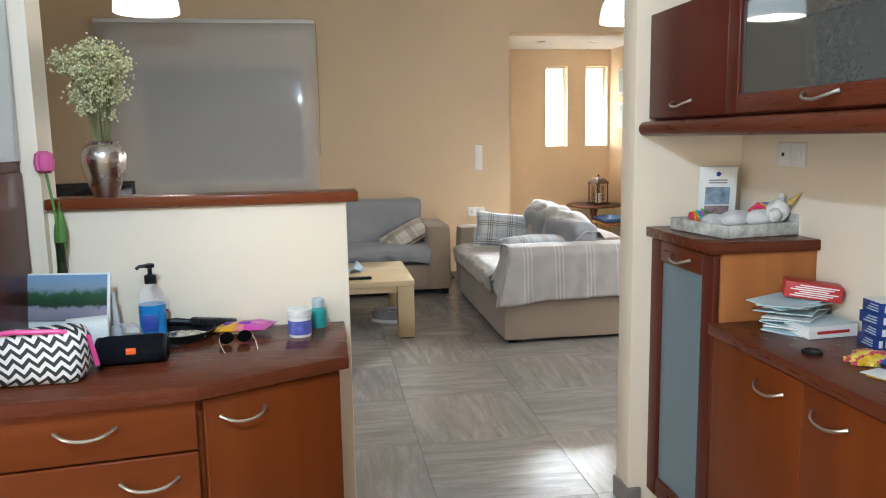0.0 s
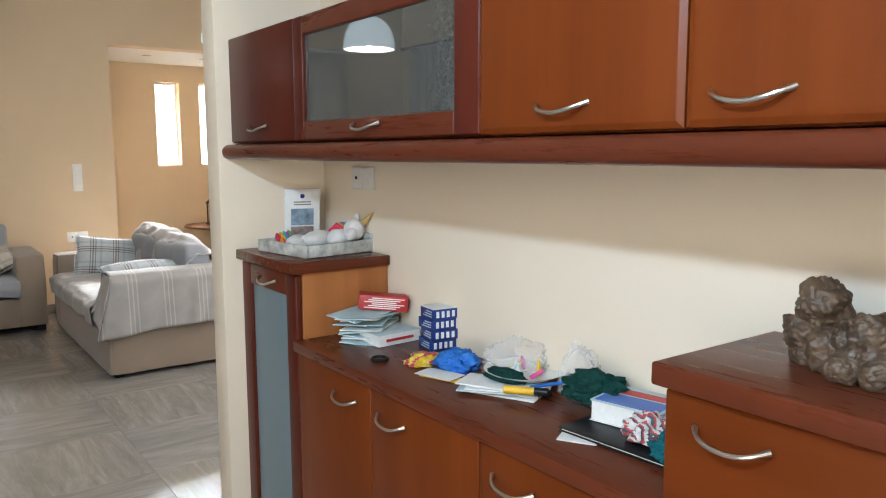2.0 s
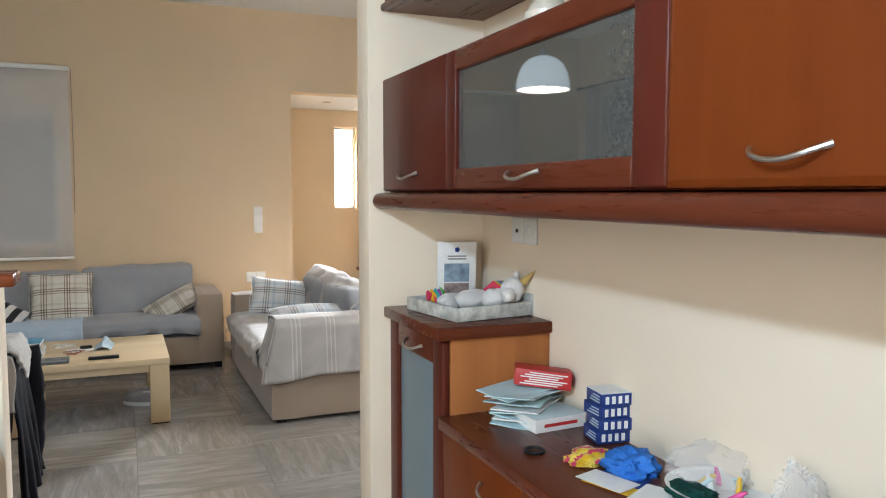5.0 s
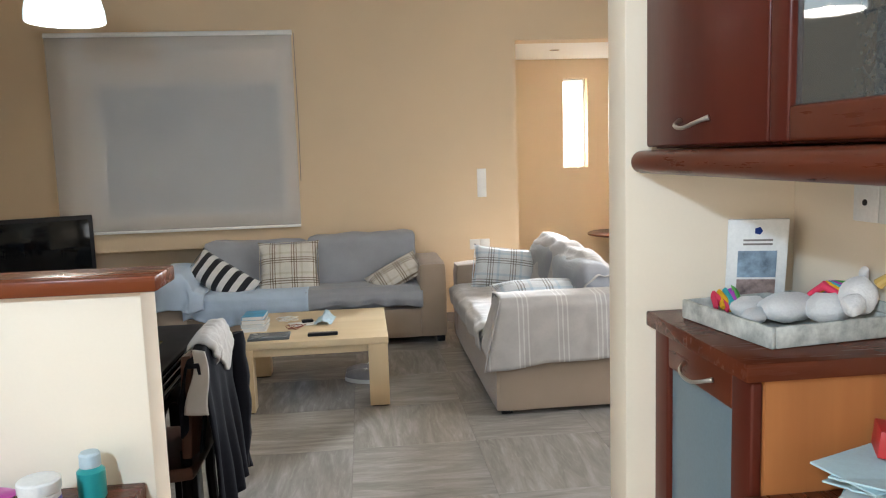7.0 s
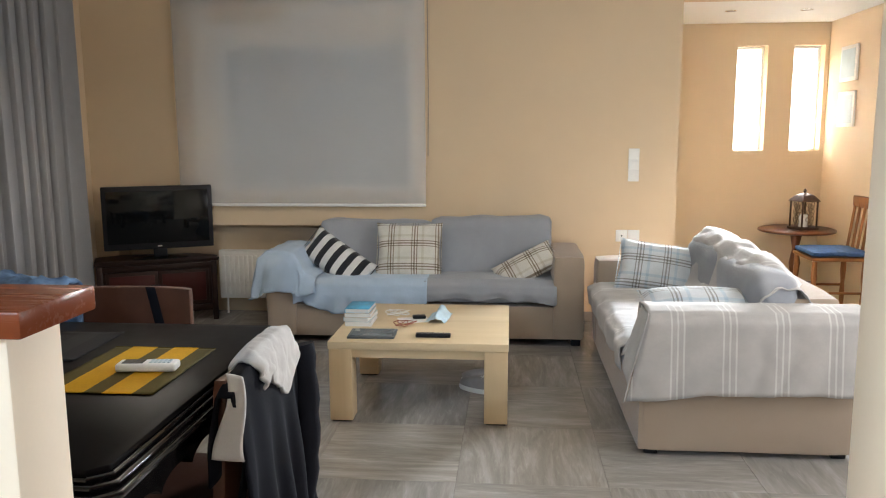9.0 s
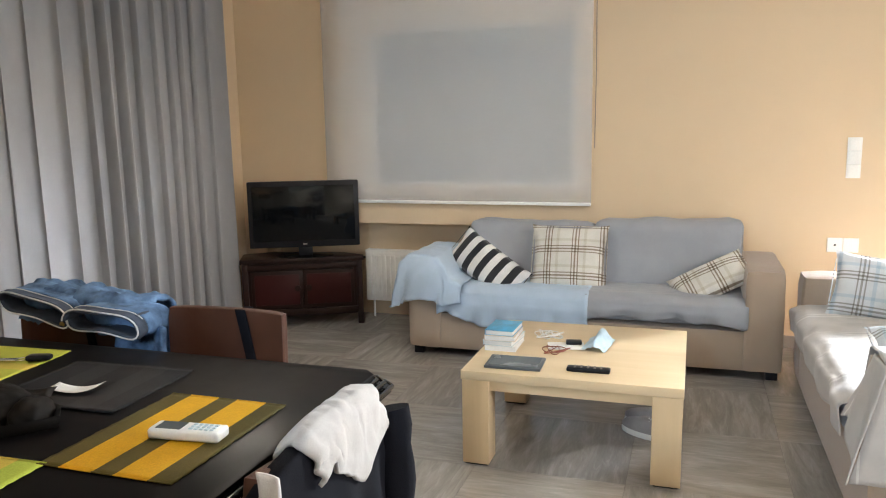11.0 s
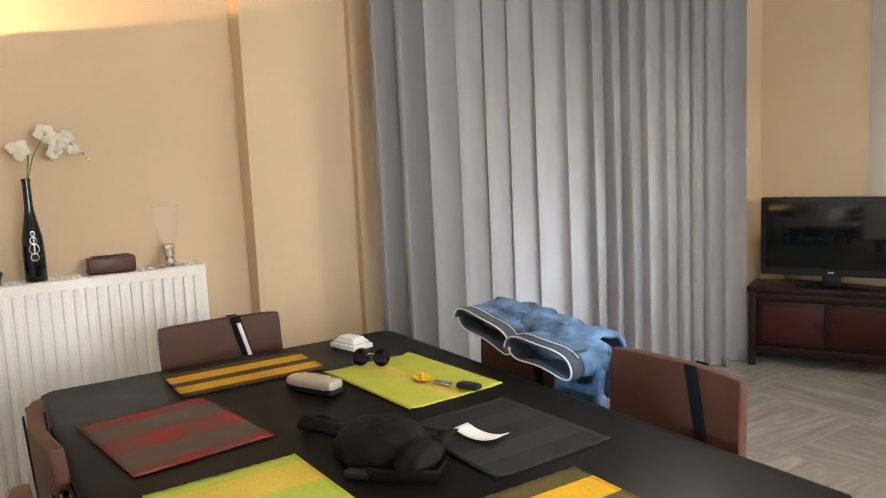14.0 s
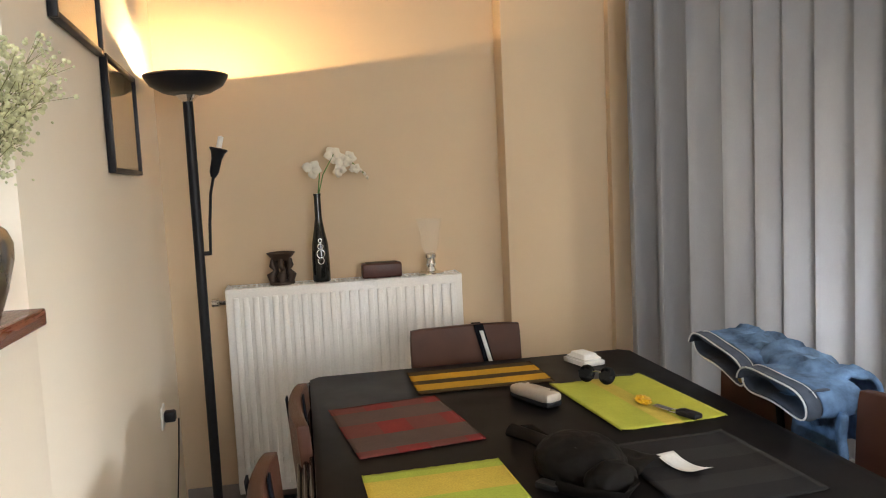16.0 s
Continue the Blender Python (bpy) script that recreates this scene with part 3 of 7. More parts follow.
part("burner", lathe([(0, 0.082), (0.02, 0.082), (0.024, 0.095), (0.015, 0.10), (0.024, 0.115), (0.024, 0.13), (0.016, 0.135), (0.02, 0.15), (0, 0.15)]), M_brass, t)
part("chimney", lathe([(0.018, 0.15), (0.026, 0.17), (0.018, 0.205)], 20), M_glassclear, t)
part("grip", tube([(0, 0.045, 0.03 + 0.0), (0, 0.062, 0.04), (0, 0.066, 0.055), (0, 0.055, 0.068), (0, 0.036, 0.066)], 0.006), M_brass, t)


# sockets and switches
def wall_plate(name, label, m, cells, w=0.08, h=0.08, holes=True):
    """White plastic plates side by side; faces local -y."""
    t = thing(name, label, "socket" if holes else "switch", m)
    for i in range(cells):
        x = i * w
        p = part("plate", boxed(x + 0.001, x + w - 0.001, -0.009, -0.001, 0, h, bev=0.003), M_whiteplastic, t)
        if holes and i == 0:
            part("hole", lathe([(0, 0), (0.019, 0), (0.019, 0.002), (0, 0.002)], 20), M_black if i == 0 else M_whiteplastic, p, "dark plug opening", Matrix.Translation((x + w / 2, -0.009, h / 2)) @ Matrix.Rotation(radians(90), 4, "X") @ Matrix.Diagonal((0.32, 0.32, 1, 1)))
        elif holes:
            part("ring", lathe([(0.016, 0), (0.019, 0), (0.019, 0.001), (0.016, 0.001), (0.016, 0)], 20), M_ceil, p, "", Matrix.Translation((x + w / 2, -0.009, h / 2)) @ Matrix.Rotation(radians(90), 4, "X"))
        else:
            part("rocker", boxed(x + 0.012, x + w - 0.012, -0.013, -0.009, 0.012, h - 0.012, bev=0.002), M_whiteplastic, p)
    return t


wall_plate("wall_socket", "white double socket above the cabinet", hx(2.62, 1.235, 2.149), 2, 0.075, 0.075)
wall_plate("wall_socket", "white double socket low on the beige wall", pose(2.05, YB - 0.0, 0.60), 2, 0.085, 0.085)
for i in range(3):
    wall_plate("light_switch", "white light switch in an upright row", pose(2.125, YB, 1.035 + i * 0.078), 1, 0.078, 0.078, False)
wall_plate("light_switch", "white switch beside the curtain", Matrix.Translation((XL, 7.26, 1.19)) @ Matrix.Rotation(radians(90), 4, "Z"), 1, 0.06, 0.12, False)

# ---- clutter on the tall cabinet ----
M_tray = plain("distressed_grey_wood", (0.50, 0.50, 0.46), 0.7, var=0.4, scale=30, bumps=0.5)
t = thing("tray", "distressed grey wooden tray on the cabinet", "tray", pose(2.02, 2.625, 1.028, 0, 0, 8))
part("floor_board", boxed(-0.145, 0.105, -0.135, 0.135, 0, 0.008), M_tray, t)
for a in ((-0.155, -0.145, -0.145, 0.145), (0.105, 0.115, -0.145, 0.145), (-0.145, 0.105, -0.145, -0.135), (-0.145, 0.105, 0.135, 0.145)):
    part("side", boxed(*a, 0, 0.04, bev=0.003), M_tray, t)
part("end_grip", boxed(0.106, 0.114, -0.145, -0.03, 0.04, 0.062, bev=0.004), M_tray, t)
t = thing("desk_calendar", "white card calendar leaning on the wall", "calendar", pose(2.03, 2.79, 1.03, 10, 0, -16))
part("card", boxed(-0.062, 0.062, -0.004, 0.004, 0, 0.205, bev=0.002), M_paper, t)
part("easel", boxed(0.04, 0.062, 0.004, 0.05, 0, 0.19, bev=0.002), M_paper, t)
M_photo = plain("blue_grey_print", (0.22, 0.30, 0.38), 0.5, var=0.6, scale=40)
part("picture", boxed(-0.04, 0.04, -0.006, -0.0045, 0.075, 0.135), M_photo, t)
part("picture", boxed(-0.04, 0.04, -0.006, -0.0045, 0.03, 0.07), plain("brown_print", (0.30, 0.22, 0.20), 0.5, var=0.7, scale=50), t)
part("emblem", lathe([(0, 0), (0.009, 0), (0.009, 0.001), (0, 0.001)], 5), M_navy, t, "", pose(0, -0.0045, 0.18, 90))
for i in range(2):
    part("text_line", boxed(-0.03, 0.03, -0.0055, -0.0045, 0.148 + i * 0.009, 0.152 + i * 0.009), M_skirt, t)
# plush unicorn lying in the tray
M_plush = plain("white_plush", (0.78, 0.75, 0.72), 0.95, var=0.05, bumps=0.8, bscale=220, sheen=0.5)
uni = bmesh.new()
for x, y, z, rx, ry, rz in ((2.01, 2.62, 1.068, 0.075, 0.05, 0.028), (1.96, 2.68, 1.06, 0.05, 0.03, 0.02), (2.06, 2.565, 1.075, 0.045, 0.04, 0.03), (2.10, 2.535, 1.10, 0.036, 0.034, 0.036), (2.075, 2.51, 1.09, 0.026, 0.022, 0.02), (1.93, 2.6, 1.058, 0.04, 0.02, 0.018), (2.125, 2.555, 1.135, 0.01, 0.01, 0.016)):
    bmesh.ops.create_uvsphere(uni, u_segments=16, v_segments=10, radius=1, matrix=Matrix.LocRotScale((x, y, z), Euler((0, 0, 0.6)), (rx, ry, rz)))
rough_up(uni, 0.006, 40)
u = thing("plush_unicorn", "white plush unicorn lying in the tray", "soft toy", Matrix.Translation((0, 0, 0)))
part("plush_body", uni, M_plush, u, smooth=80)
part("horn", lathe([(0.011, 0), (0.008, 0.02), (0, 0.055)], 10), plain("gold_felt", (0.55, 0.36, 0.10), 0.5), u, "gold horn", Matrix.Translation((2.125, 2.515, 1.125)) @ Euler((0.7, 0.5, 0)).to_matrix().to_4x4())
for i, c in enumerate(((0.75, 0.06, 0.12), (0.85, 0.45, 0.03), (0.08, 0.42, 0.45), (0.45, 0.08, 0.45), (0.15, 0.5, 0.12))):
    mc = plain("mane_felt_" + str(i), c, 0.9, var=0.15)
    part("mane_strand", tube([(2.075 + 0.006 * i, 2.555, 1.10 + 0.004 * i), (2.06 + 0.006 * i, 2.58, 1.115), (2.04 + 0.005 * i, 2.60, 1.095)], [0.009, 0.01, 0.004], 8), mc, u)
    part("tail_strand", tube([(1.93 + 0.006 * i, 2.70, 1.05), (1.91 + 0.012 * i, 2.735, 1.075 + 0.003 * i), (1.90 + 0.015 * i, 2.70, 1.055)], [0.008, 0.011, 0.005], 8), mc, u)

# ---- clutter on the worktop ----
WT = 0.7905


def sheaf(name, label, x, y, z, w, d, h, rz, mats, n, category="papers", thin=0.0):
    """A loose stack of sheets or booklets, each turned a little."""
    t = thing(name, label, category, pose(x, y, z, 0, 0, rz))
    for i in range(n):
        tilt = random.uniform(-5, 5) if thin else 0.0
        a = random.uniform(-22, 22) if thin else random.uniform(-16, 16)
        k = random.uniform(0.85, 1)
        part("sheet", boxed(-w / 2 * k, w / 2 * k, -d / 2 * k, d / 2 * k, 0, thin or h / n * 0.9, bev=min(0.0006 if thin else 0.0012, h / n * 0.3), seg=1), mats[i % len(mats)], t, "", pose(random.uniform(-.018, .018), random.uniform(-.018, .018), i * h / n + (0.004 if tilt else 0), tilt, -tilt * 0.8, a))
    return t


t = thing("book", "thick white paperback on the worktop", "book", pose(2.045, 2.23, WT, 0, 0, 4))
part("page_block", boxed(-0.072, 0.072, -0.05, 0.052, 0.002, 0.033), M_paper, t)
part("cover", boxed(-0.076, 0.076, -0.054, 0.054, 0.033, 0.036, bev=0.001), M_paper2, t)
part("cover", boxed(-0.076, 0.076, -0.054, 0.054, 0, 0.002), M_paper, t)
part("spine", boxed(-0.076, 0.076, -0.0545, -0.051, 0.002, 0.033), M_paper, t)
part("label_bar", boxed(-0.05, 0.05, -0.056, -0.0546, 0.012, 0.02), M_red, t)
sheaf("envelope_stack", "loose stack of pale blue envelopes", 2.02, 2.305, WT, 0.21, 0.13, 0.08, 30, [M_paper3, M_paper, M_paper3], 10, "envelopes", 0.0035)
t = thing("red_carton", "red printed carton on the envelopes", "box", pose(2.07, 2.31, WT + 0.082, 0, 6, -28))
part("carton", boxed(-0.075, 0.075, -0.035, 0.035, 0, 0.045, bev=0.002), M_red, t)
for i in range(6):
    part("text_bar", boxed(-0.06 + 0.012 * (i % 3), 0.0 + 0.012 * (i % 3) + 0.04, -0.0365, -0.035, 0.006 + 0.006 * i, 0.009 + 0.006 * i), M_paper, t)
for i in range(4):
    t = thing("medicine_box", "small dark blue medicine carton in a stack", "box", pose(2.115 + 0.004 * (i % 2), 2.073 + random.uniform(-.004, .004), WT + i * 0.0305, 0, 0, -8 + random.uniform(-6, 6)), "medicine cartons")
    part("carton", boxed(-0.042, 0.042, -0.04, 0.04, 0, 0.03, bev=0.0015), M_navy, t)
    if i == 3:
        part("lid", boxed(-0.042, 0.042, -0.04, 0.04, 0.0302, 0.0315), M_paper, t, "white printed top")
    for k in range(4):
        part("print", boxed(-0.032 + k * 0.017, -0.023 + k * 0.017, -0.0412, -0.04, 0.006, 0.024), M_paper, t)
    for k in range(3):
        part("print", boxed(-0.0432, -0.042, -0.03, 0.02 - 0.008 * k, 0.007 + k * 0.007, 0.010 + k * 0.007), M_paper2, t)
ring = tube([(0.022 * math.cos(a), 0.022 * math.sin(a), 0.004) for a in np.linspace(0, 2 * math.pi, 25)], 0.004, 8)
solo("hair_tie", ring, M_black, "black elastic hair tie on the worktop", "hair tie", pose(1.905, 2.058, WT))


def crumple(name, label, category, x, y, z, rx, ry, rz, material, seed, amp=0.35):
    """A crumpled lump of cloth or film, flat below."""
    bm = bmesh.new()
    bmesh.ops.create_icosphere(bm, subdivisions=5, radius=1)
    for v in bm.verts:
        p = v.co * 2.4 + Vector((seed, seed * 2, 0))
        v.co *= 1 + amp * noise.noise(p) + amp * 0.6 * (abs(noise.noise(p * 2.3)) - 0.25) + 0.1 * noise.noise(p * 5)
        v.co = Vector((v.co.x * rx, v.co.y * ry, max(v.co.z, -0.35) * rz + 0.35 * rz))
    return solo(name, bm, material, label, category, pose(x, y, z), smooth=75)


crumple("sweet_wrapper", "crumpled yellow and red sweet wrapper", "wrapper", 1.985, 1.955, WT, 0.05, 0.04, 0.022, woven("wrapper_print", stripes("Y", 0.03, [(0, (0.8, 0.5, 0.02)), (0.4, (0.65, 0.05, 0.12)), (0.7, (0.8, 0.6, 0.1))]), 0.35, 60), 2)
crumple("blue_cloth", "crumpled bright blue cloth", "cloth", 2.03, 1.87, WT, 0.055, 0.06, 0.035, M_bluecloth, 5)
crumple("plastic_bag", "crumpled clear plastic bag of small things", "bag", 2.10, 1.71, WT + 0.035, 0.075, 0.08, 0.045, M_plastic_film, 8, 0.25)
crumple("plastic_bag", "crumpled white plastic bag against the wall", "bag", 2.11, 1.50, WT + 0.01, 0.04, 0.05, 0.085, M_plastic_film, 11, 0.3)
crumple("green_cloth", "crumpled dark green cloth pouch", "cloth", 2.075, 1.42, WT + 0.03, 0.06, 0.075, 0.042, M_green_cloth, 14)
crumple("green_cloth", "folded dark green cloth", "cloth", 2.02, 1.66, WT + 0.024, 0.035, 0.06, 0.016, M_green_cloth, 17)
crumple("teal_cloth", "crumpled teal cloth on the folder", "cloth", 1.98, 1.13, WT + 0.012, 0.045, 0.045, 0.03, plain("teal_cloth", (0.01, 0.12, 0.14), 0.8, var=0.2), 21)
crumple("plastic_pouch", "clear pouch with striped contents", "bag", 2.0, 1.21, WT + 0.02, 0.05, 0.05, 0.035, woven("striped_sheet", stripes("X", 0.014, [(0, (0.75, 0.75, 0.75)), (0.5, (0.1, 0.1, 0.12)), (0.75, (0.6, 0.1, 0.1))]), 0.3, 60), 23)
t = thing("plate", "white plate holding small bottles and caps", "plate", pose(2.085, 1.66, WT + 0.022, 0, 0, 0))
part("dish", lathe([(0, 0.004), (0.07, 0.004), (0.10, 0.016), (0.104, 0.016), (0.072, 0), (0, 0)], 36), M_whiteplastic, t)
for i in range(8):
    a, rr = i * 2.4, 0.02 + 0.035 * random.random()
    part("vial", lathe([(0, 0), (0.009, 0), (0.009, 0.045), (0.006, 0.05), (0.006, 0.06), (0, 0.06)], 12), (M_whiteplastic, M_paper3, M_yellow, M_pink)[i % 4], t, "", pose(rr * math.cos(a), rr * math.sin(a), 0.006, random.uniform(-50, 50), random.uniform(-50, 50)) @ Matrix.Scale(0.62, 4))
sheaf("magazine_pile", "white magazine pile with a colour cover", 1.99, 1.64, WT, 0.10, 0.20, 0.022, 24, [M_paper, M_paper, M_paper2], 5)
sheaf("leaflets", "loose colourful printed leaflets on the worktop", 1.965, 1.84, WT, 0.07, 0.12, 0.006, 28, [M_yellow, M_navy, M_paper], 3)
t = thing("marker_pen", "black and yellow marker pen", "pen", pose(1.985, 1.55, WT + 0.028, 90, 0, 40))
part("barrel", lathe([(0, -0.05), (0.009, -0.05), (0.009, 0.02), (0, 0.02)], 14), M_yellow, t)
part("cap", lathe([(0, 0.02), (0.0095, 0.02), (0.0095, 0.05), (0.006, 0.055), (0, 0.055)], 14), M_black, t)
t = thing("ballpoint_pen", "thin blue ballpoint pen", "pen", pose(2.06, 1.54, WT + 0.032, 90, 0, 75))
part("barrel", lathe([(0, -0.06), (0.004, -0.055), (0.004, 0.06), (0, 0.065)], 10), M_bluecloth, t)
t = thing("book", "white book with a red and blue cover", "book", pose(2.075, 1.30, WT + 0.012, 0, 0, 12))
part("page_block", boxed(-0.062, 0.062, -0.075, 0.075, 0.002, 0.042), M_paper, t)
part("cover", boxed(-0.065, 0.065, -0.078, 0.078, 0.042, 0.045, bev=0.001), M_paper2, t)
part("label_bar", boxed(-0.06, 0.0, -0.07, 0.07, 0.0452, 0.0462), plain("cover_blue", (0.05, 0.15, 0.5), 0.4), t)
part("label_bar", boxed(0.01, 0.04, -0.07, 0.07, 0.0452, 0.0462), M_red, t)
part("cover", boxed(-0.065, 0.065, -0.078, 0.078, 0, 0.002), M_paper, t)
t = thing("folder", "black document folder under the book", "folder", pose(2.03, 1.235, WT, 0, 0, 4))
part("cover", boxed(-0.10, 0.10, -0.155, 0.15, 0, 0.003, bev=0.001), M_black, t)
part("sheets", boxed(-0.095, 0.095, -0.15, 0.145, 0.0032, 0.007), M_paper, t)
part("cover", boxed(-0.10, 0.10, -0.155, 0.15, 0.0072, 0.0102, bev=0.001), M_black, t)
solo("loose_sheet", boxed(-0.05, 0.05, -0.04, 0.04, 0, 0.0015), M_paper, "loose white sheet of paper on the worktop", "paper", pose(1.945, 1.335, WT, 0, 0, 30))

# ---- kitchen sideboard against the half wall ----
SZ = 0.80
P0, P1, P2 = Vector((-0.75, 1.93)), Vector((0.407, 2.076)), Vector((0.752, 2.25))
c = thing("sideboard", "cherry wood sideboard with a cut corner against the half wall", "sideboard")
ins = 0.018
part("top", prism([(-0.75, 1.93), (0.407, 2.076), (0.752, 2.25), (0.752, 2.63), (-0.75, 2.63)], SZ - 0.034, SZ, 0.004), M_mahog_x, c, "dark mahogany top with a cut corner")
part("body", prism([(-0.745, 1.978), (0.40, 2.122), (0.725, 2.288), (0.725, 2.629), (-0.745, 2.629)], 0.05, SZ - 0.035), M_cherry, c)
part("plinth", prism([(-0.745, 2.03), (0.385, 2.17), (0.70, 2.33), (0.70, 2.629), (-0.745, 2.629)], 0, 0.05), M_mahog, c)


def face_frame(a, b):
    d = (b - a).normalized()
    ang = math.degrees(math.atan2(d.y, d.x))
    return pose(a.x, a.y, 0, 0, 0, ang), (b - a).length


mf, lf = face_frame(Vector((-0.745, 1.953)), Vector((0.403, 2.098)))
for z0, z1, hxp in ((0.642, 0.762, 0.92), (0.36, 0.637, 1.045), (0.06, 0.355, 1.045)):
    d = part("drawer", boxed(0.60, lf - 0.004, 0.002, 0.022, z0, z1, bev=0.004, seg=3), M_cherry_x, c, "", mf)
    bow_handle(d, pose(hxp, 0.002, (z0 + z1) / 2 + (0.018 if z0 > 0.6 else 0.088)), 0.125)
    d = part("drawer", boxed(0.0, 0.596, 0.002, 0.022, z0, z1, bev=0.004, seg=3), M_cherry_x, c, "", mf)
    bow_handle(d, pose(0.30, 0.002, (z0 + z1) / 2), 0.125)
mf, lf = face_frame(Vector((0.403, 2.098)), Vector((0.735, 2.265)))
d = part("door", boxed(0.014, lf - 0.006, 0.002, 0.022, 0.06, 0.758, bev=0.004, seg=3), M_cherry, c, "", mf)
bow_handle(d, pose(0.105, 0.002, 0.713), 0.11)
# half-wall cap
solo("ledge_board", boxed(-0.058, 0.805, 2.605, 2.746, 1.1625, 1.192, bev=0.004), M_ledge, "varnished mahogany ledge board on the half wall", "ledge")
# tall display cabinet standing on the sideboard
M_mirror = plain("bluish_mirror_glass", (0.52, 0.58, 0.66), 0.06, 1.0, var=0.03, bumps=0.0)
c = thing("display_cabinet", "dark wooden display cabinet with a mirrored side", "cabinet")
part("body", boxed(-0.70, -0.107, 2.0, 2.60, SZ, 2.25, bev=0.004), M_mahog, c)
part("side_panel", boxed(-0.107, -0.099, 2.02, 2.585, SZ + 0.02, 1.27, bev=0.002), M_mahog, c)
part("mirror", boxed(-0.107, -0.100, 2.02, 2.585, 1.30, 2.22, bev=0.001), M_mirror, c)

# things on the sideboard
M_zig, nt, b = nodes_of("black_and_white_zigzag_cloth")
tc = nt.nodes.new("ShaderNodeTexCoord")
sep = nt.nodes.new("ShaderNodeSeparateXYZ")
link(nt, tc.outputs["Object"], sep.inputs[0])


def mth(op, a, b2=None):
    n = nt.nodes.new("ShaderNodeMath")
    n.operation = op
    for s, v in zip(n.inputs, (a, b2)):
        if v is None:
            continue
        if isinstance(v, (int, float)):
            s.default_value = v
        else:
            link(nt, v, s)
    return n.outputs[0]


xx = mth("ADD", sep.outputs[0], sep.outputs[1])
tri = mth("PINGPONG", mth("ADD", xx, 5.0), 0.016)
zz = mth("FRACT", mth("MULTIPLY", mth("ADD", mth("ADD", sep.outputs[2], 5.0), tri), 1 / 0.022))
link(nt, ramp(nt, zz, [(0, (0.02, 0.02, 0.02)), (0.5, (0.75, 0.73, 0.70))], True), b.inputs["Base Color"])
b.inputs["Roughness"].default_value = 0.6
t = thing("toiletry_bag", "black and white zigzag toiletry bag with a pink zip", "bag", pose(0.03, 2.19, SZ, 0, 0, 4))
bag = boxed(-0.14, 0.125, -0.055, 0.055, 0, 0.125, bev=0.035, seg=5)
rough_up(bag, 0.012, 14, 3)
for v in bag.verts:
    v.co.z = max(v.co.z, 0.0)
    v.co.y *= 1 - 0.35 * v.co.z / 0.13
part("pouch", bag, M_zig, t, smooth=70)
part("zip", tube([(-0.13, -0.03, 0.118), (-0.03, -0.035, 0.128), (0.07, -0.03, 0.122), (0.125, -0.012, 0.10), (0.134, -0.005, 0.05), (0.136, 0, 0.03)], 0.006), M_pink, t)
t = thing("speaker", "black cylindrical portable loudspeaker", "speaker", pose(0.222, 2.30, SZ + 0.036, 0, 90, 6))
part("barrel", lathe([(0, -0.083), (0.022, -0.085), (0.033, -0.078), (0.036, -0.06), (0.036, 0.06), (0.033, 0.078), (0.022, 0.085), (0, 0.083)], 28), M_blackcloth, t, smooth=50)
part("badge", boxed(-0.012, 0.004, -0.0385, -0.035, -0.012, 0.012, bev=0.002), plain("orange_badge", (0.8, 0.12, 0.02), 0.4), t, "small orange badge")
part("loop", tube([(0.0, 0, 0.083), (0.004, -0.012, 0.10), (0.004, 0.0, 0.106), (0.0, 0.01, 0.09)], 0.003), M_black, t)
for e in (-1, 1):
    part("end_ring", lathe([(0.030, e * 0.08), (0.0355, e * 0.074), (0.034, e * 0.08), (0.030, e * 0.083)], 28), M_black, t)
t = thing("photo_calendar", "standing photo calendar of mountains and water", "calendar", pose(-0.002, 2.50, SZ, -12, 0, -10))
part("card", boxed(-0.12, 0.122, -0.002, 0.002, 0, 0.20, bev=0.001), M_paper, t)
M_mount, nt2, b2 = nodes_of("landscape_print")
v2 = coords(nt2)
sep2 = nt2.nodes.new("ShaderNodeSeparateXYZ")
link(nt2, v2, sep2.inputs[0])
n2 = noise_node(nt2, v2, 30, 6, 0.7)
ad = nt2.nodes.new("ShaderNodeMath")
ad.operation = "MULTIPLY_ADD"
ad.inputs[1].default_value = 0.05
link(nt2, n2, ad.inputs[0])
link(nt2, sep2.outputs[2], ad.inputs[2])
mr = nt2.nodes.new("ShaderNodeMapRange")
mr.inputs[1].default_value, mr.inputs[2].default_value = 0.09, 0.22
link(nt2, ad.outputs[0], mr.inputs[0])
link(nt2, ramp(nt2, mr.outputs[0], [(0, (0.20, 0.19, 0.25)), (0.3, (0.30, 0.28, 0.34)), (0.36, (0.02, 0.05, 0.03)), (0.6, (0.03, 0.10, 0.05)), (0.72, (0.25, 0.33, 0.42)), (1, (0.20, 0.35, 0.55))]), b2.inputs["Base Color"])
b2.inputs["Roughness"].default_value = 0.35
part("photo", boxed(-0.112, 0.114, -0.0042, -0.0022, 0.07, 0.195), M_mount, t)
for i in range(3):
    part("text_line", boxed(-0.09, 0.06 - 0.03 * i, -0.0038, -0.0022, 0.05 - i * 0.012, 0.054 - i * 0.012), M_paper2, t)
part("stand_flap", boxed(-0.12, 0.122, 0.0, 0.004, 0, 0.16), M_paper, t, "", pose(0, 0.085, 0, 24))
t = thing("paper_roll", "white kitchen paper roll lying on its side", "paper roll", pose(0.075, 2.45, SZ + 0.045, 0, 90, 15))
part("roll", lathe([(0.018, -0.05), (0.044, -0.05), (0.045, -0.048), (0.045, 0.048), (0.044, 0.05), (0.018, 0.05), (0.018, -0.05)], 28), M_paper, t)
t = thing("hand_sanitiser", "clear pump bottle with blue gel", "bottle", pose(0.222, 2.54, SZ))
M_gel = plain("blue_gel", (0.02, 0.25, 0.60), 0.1, var=0.1, bumps=0)
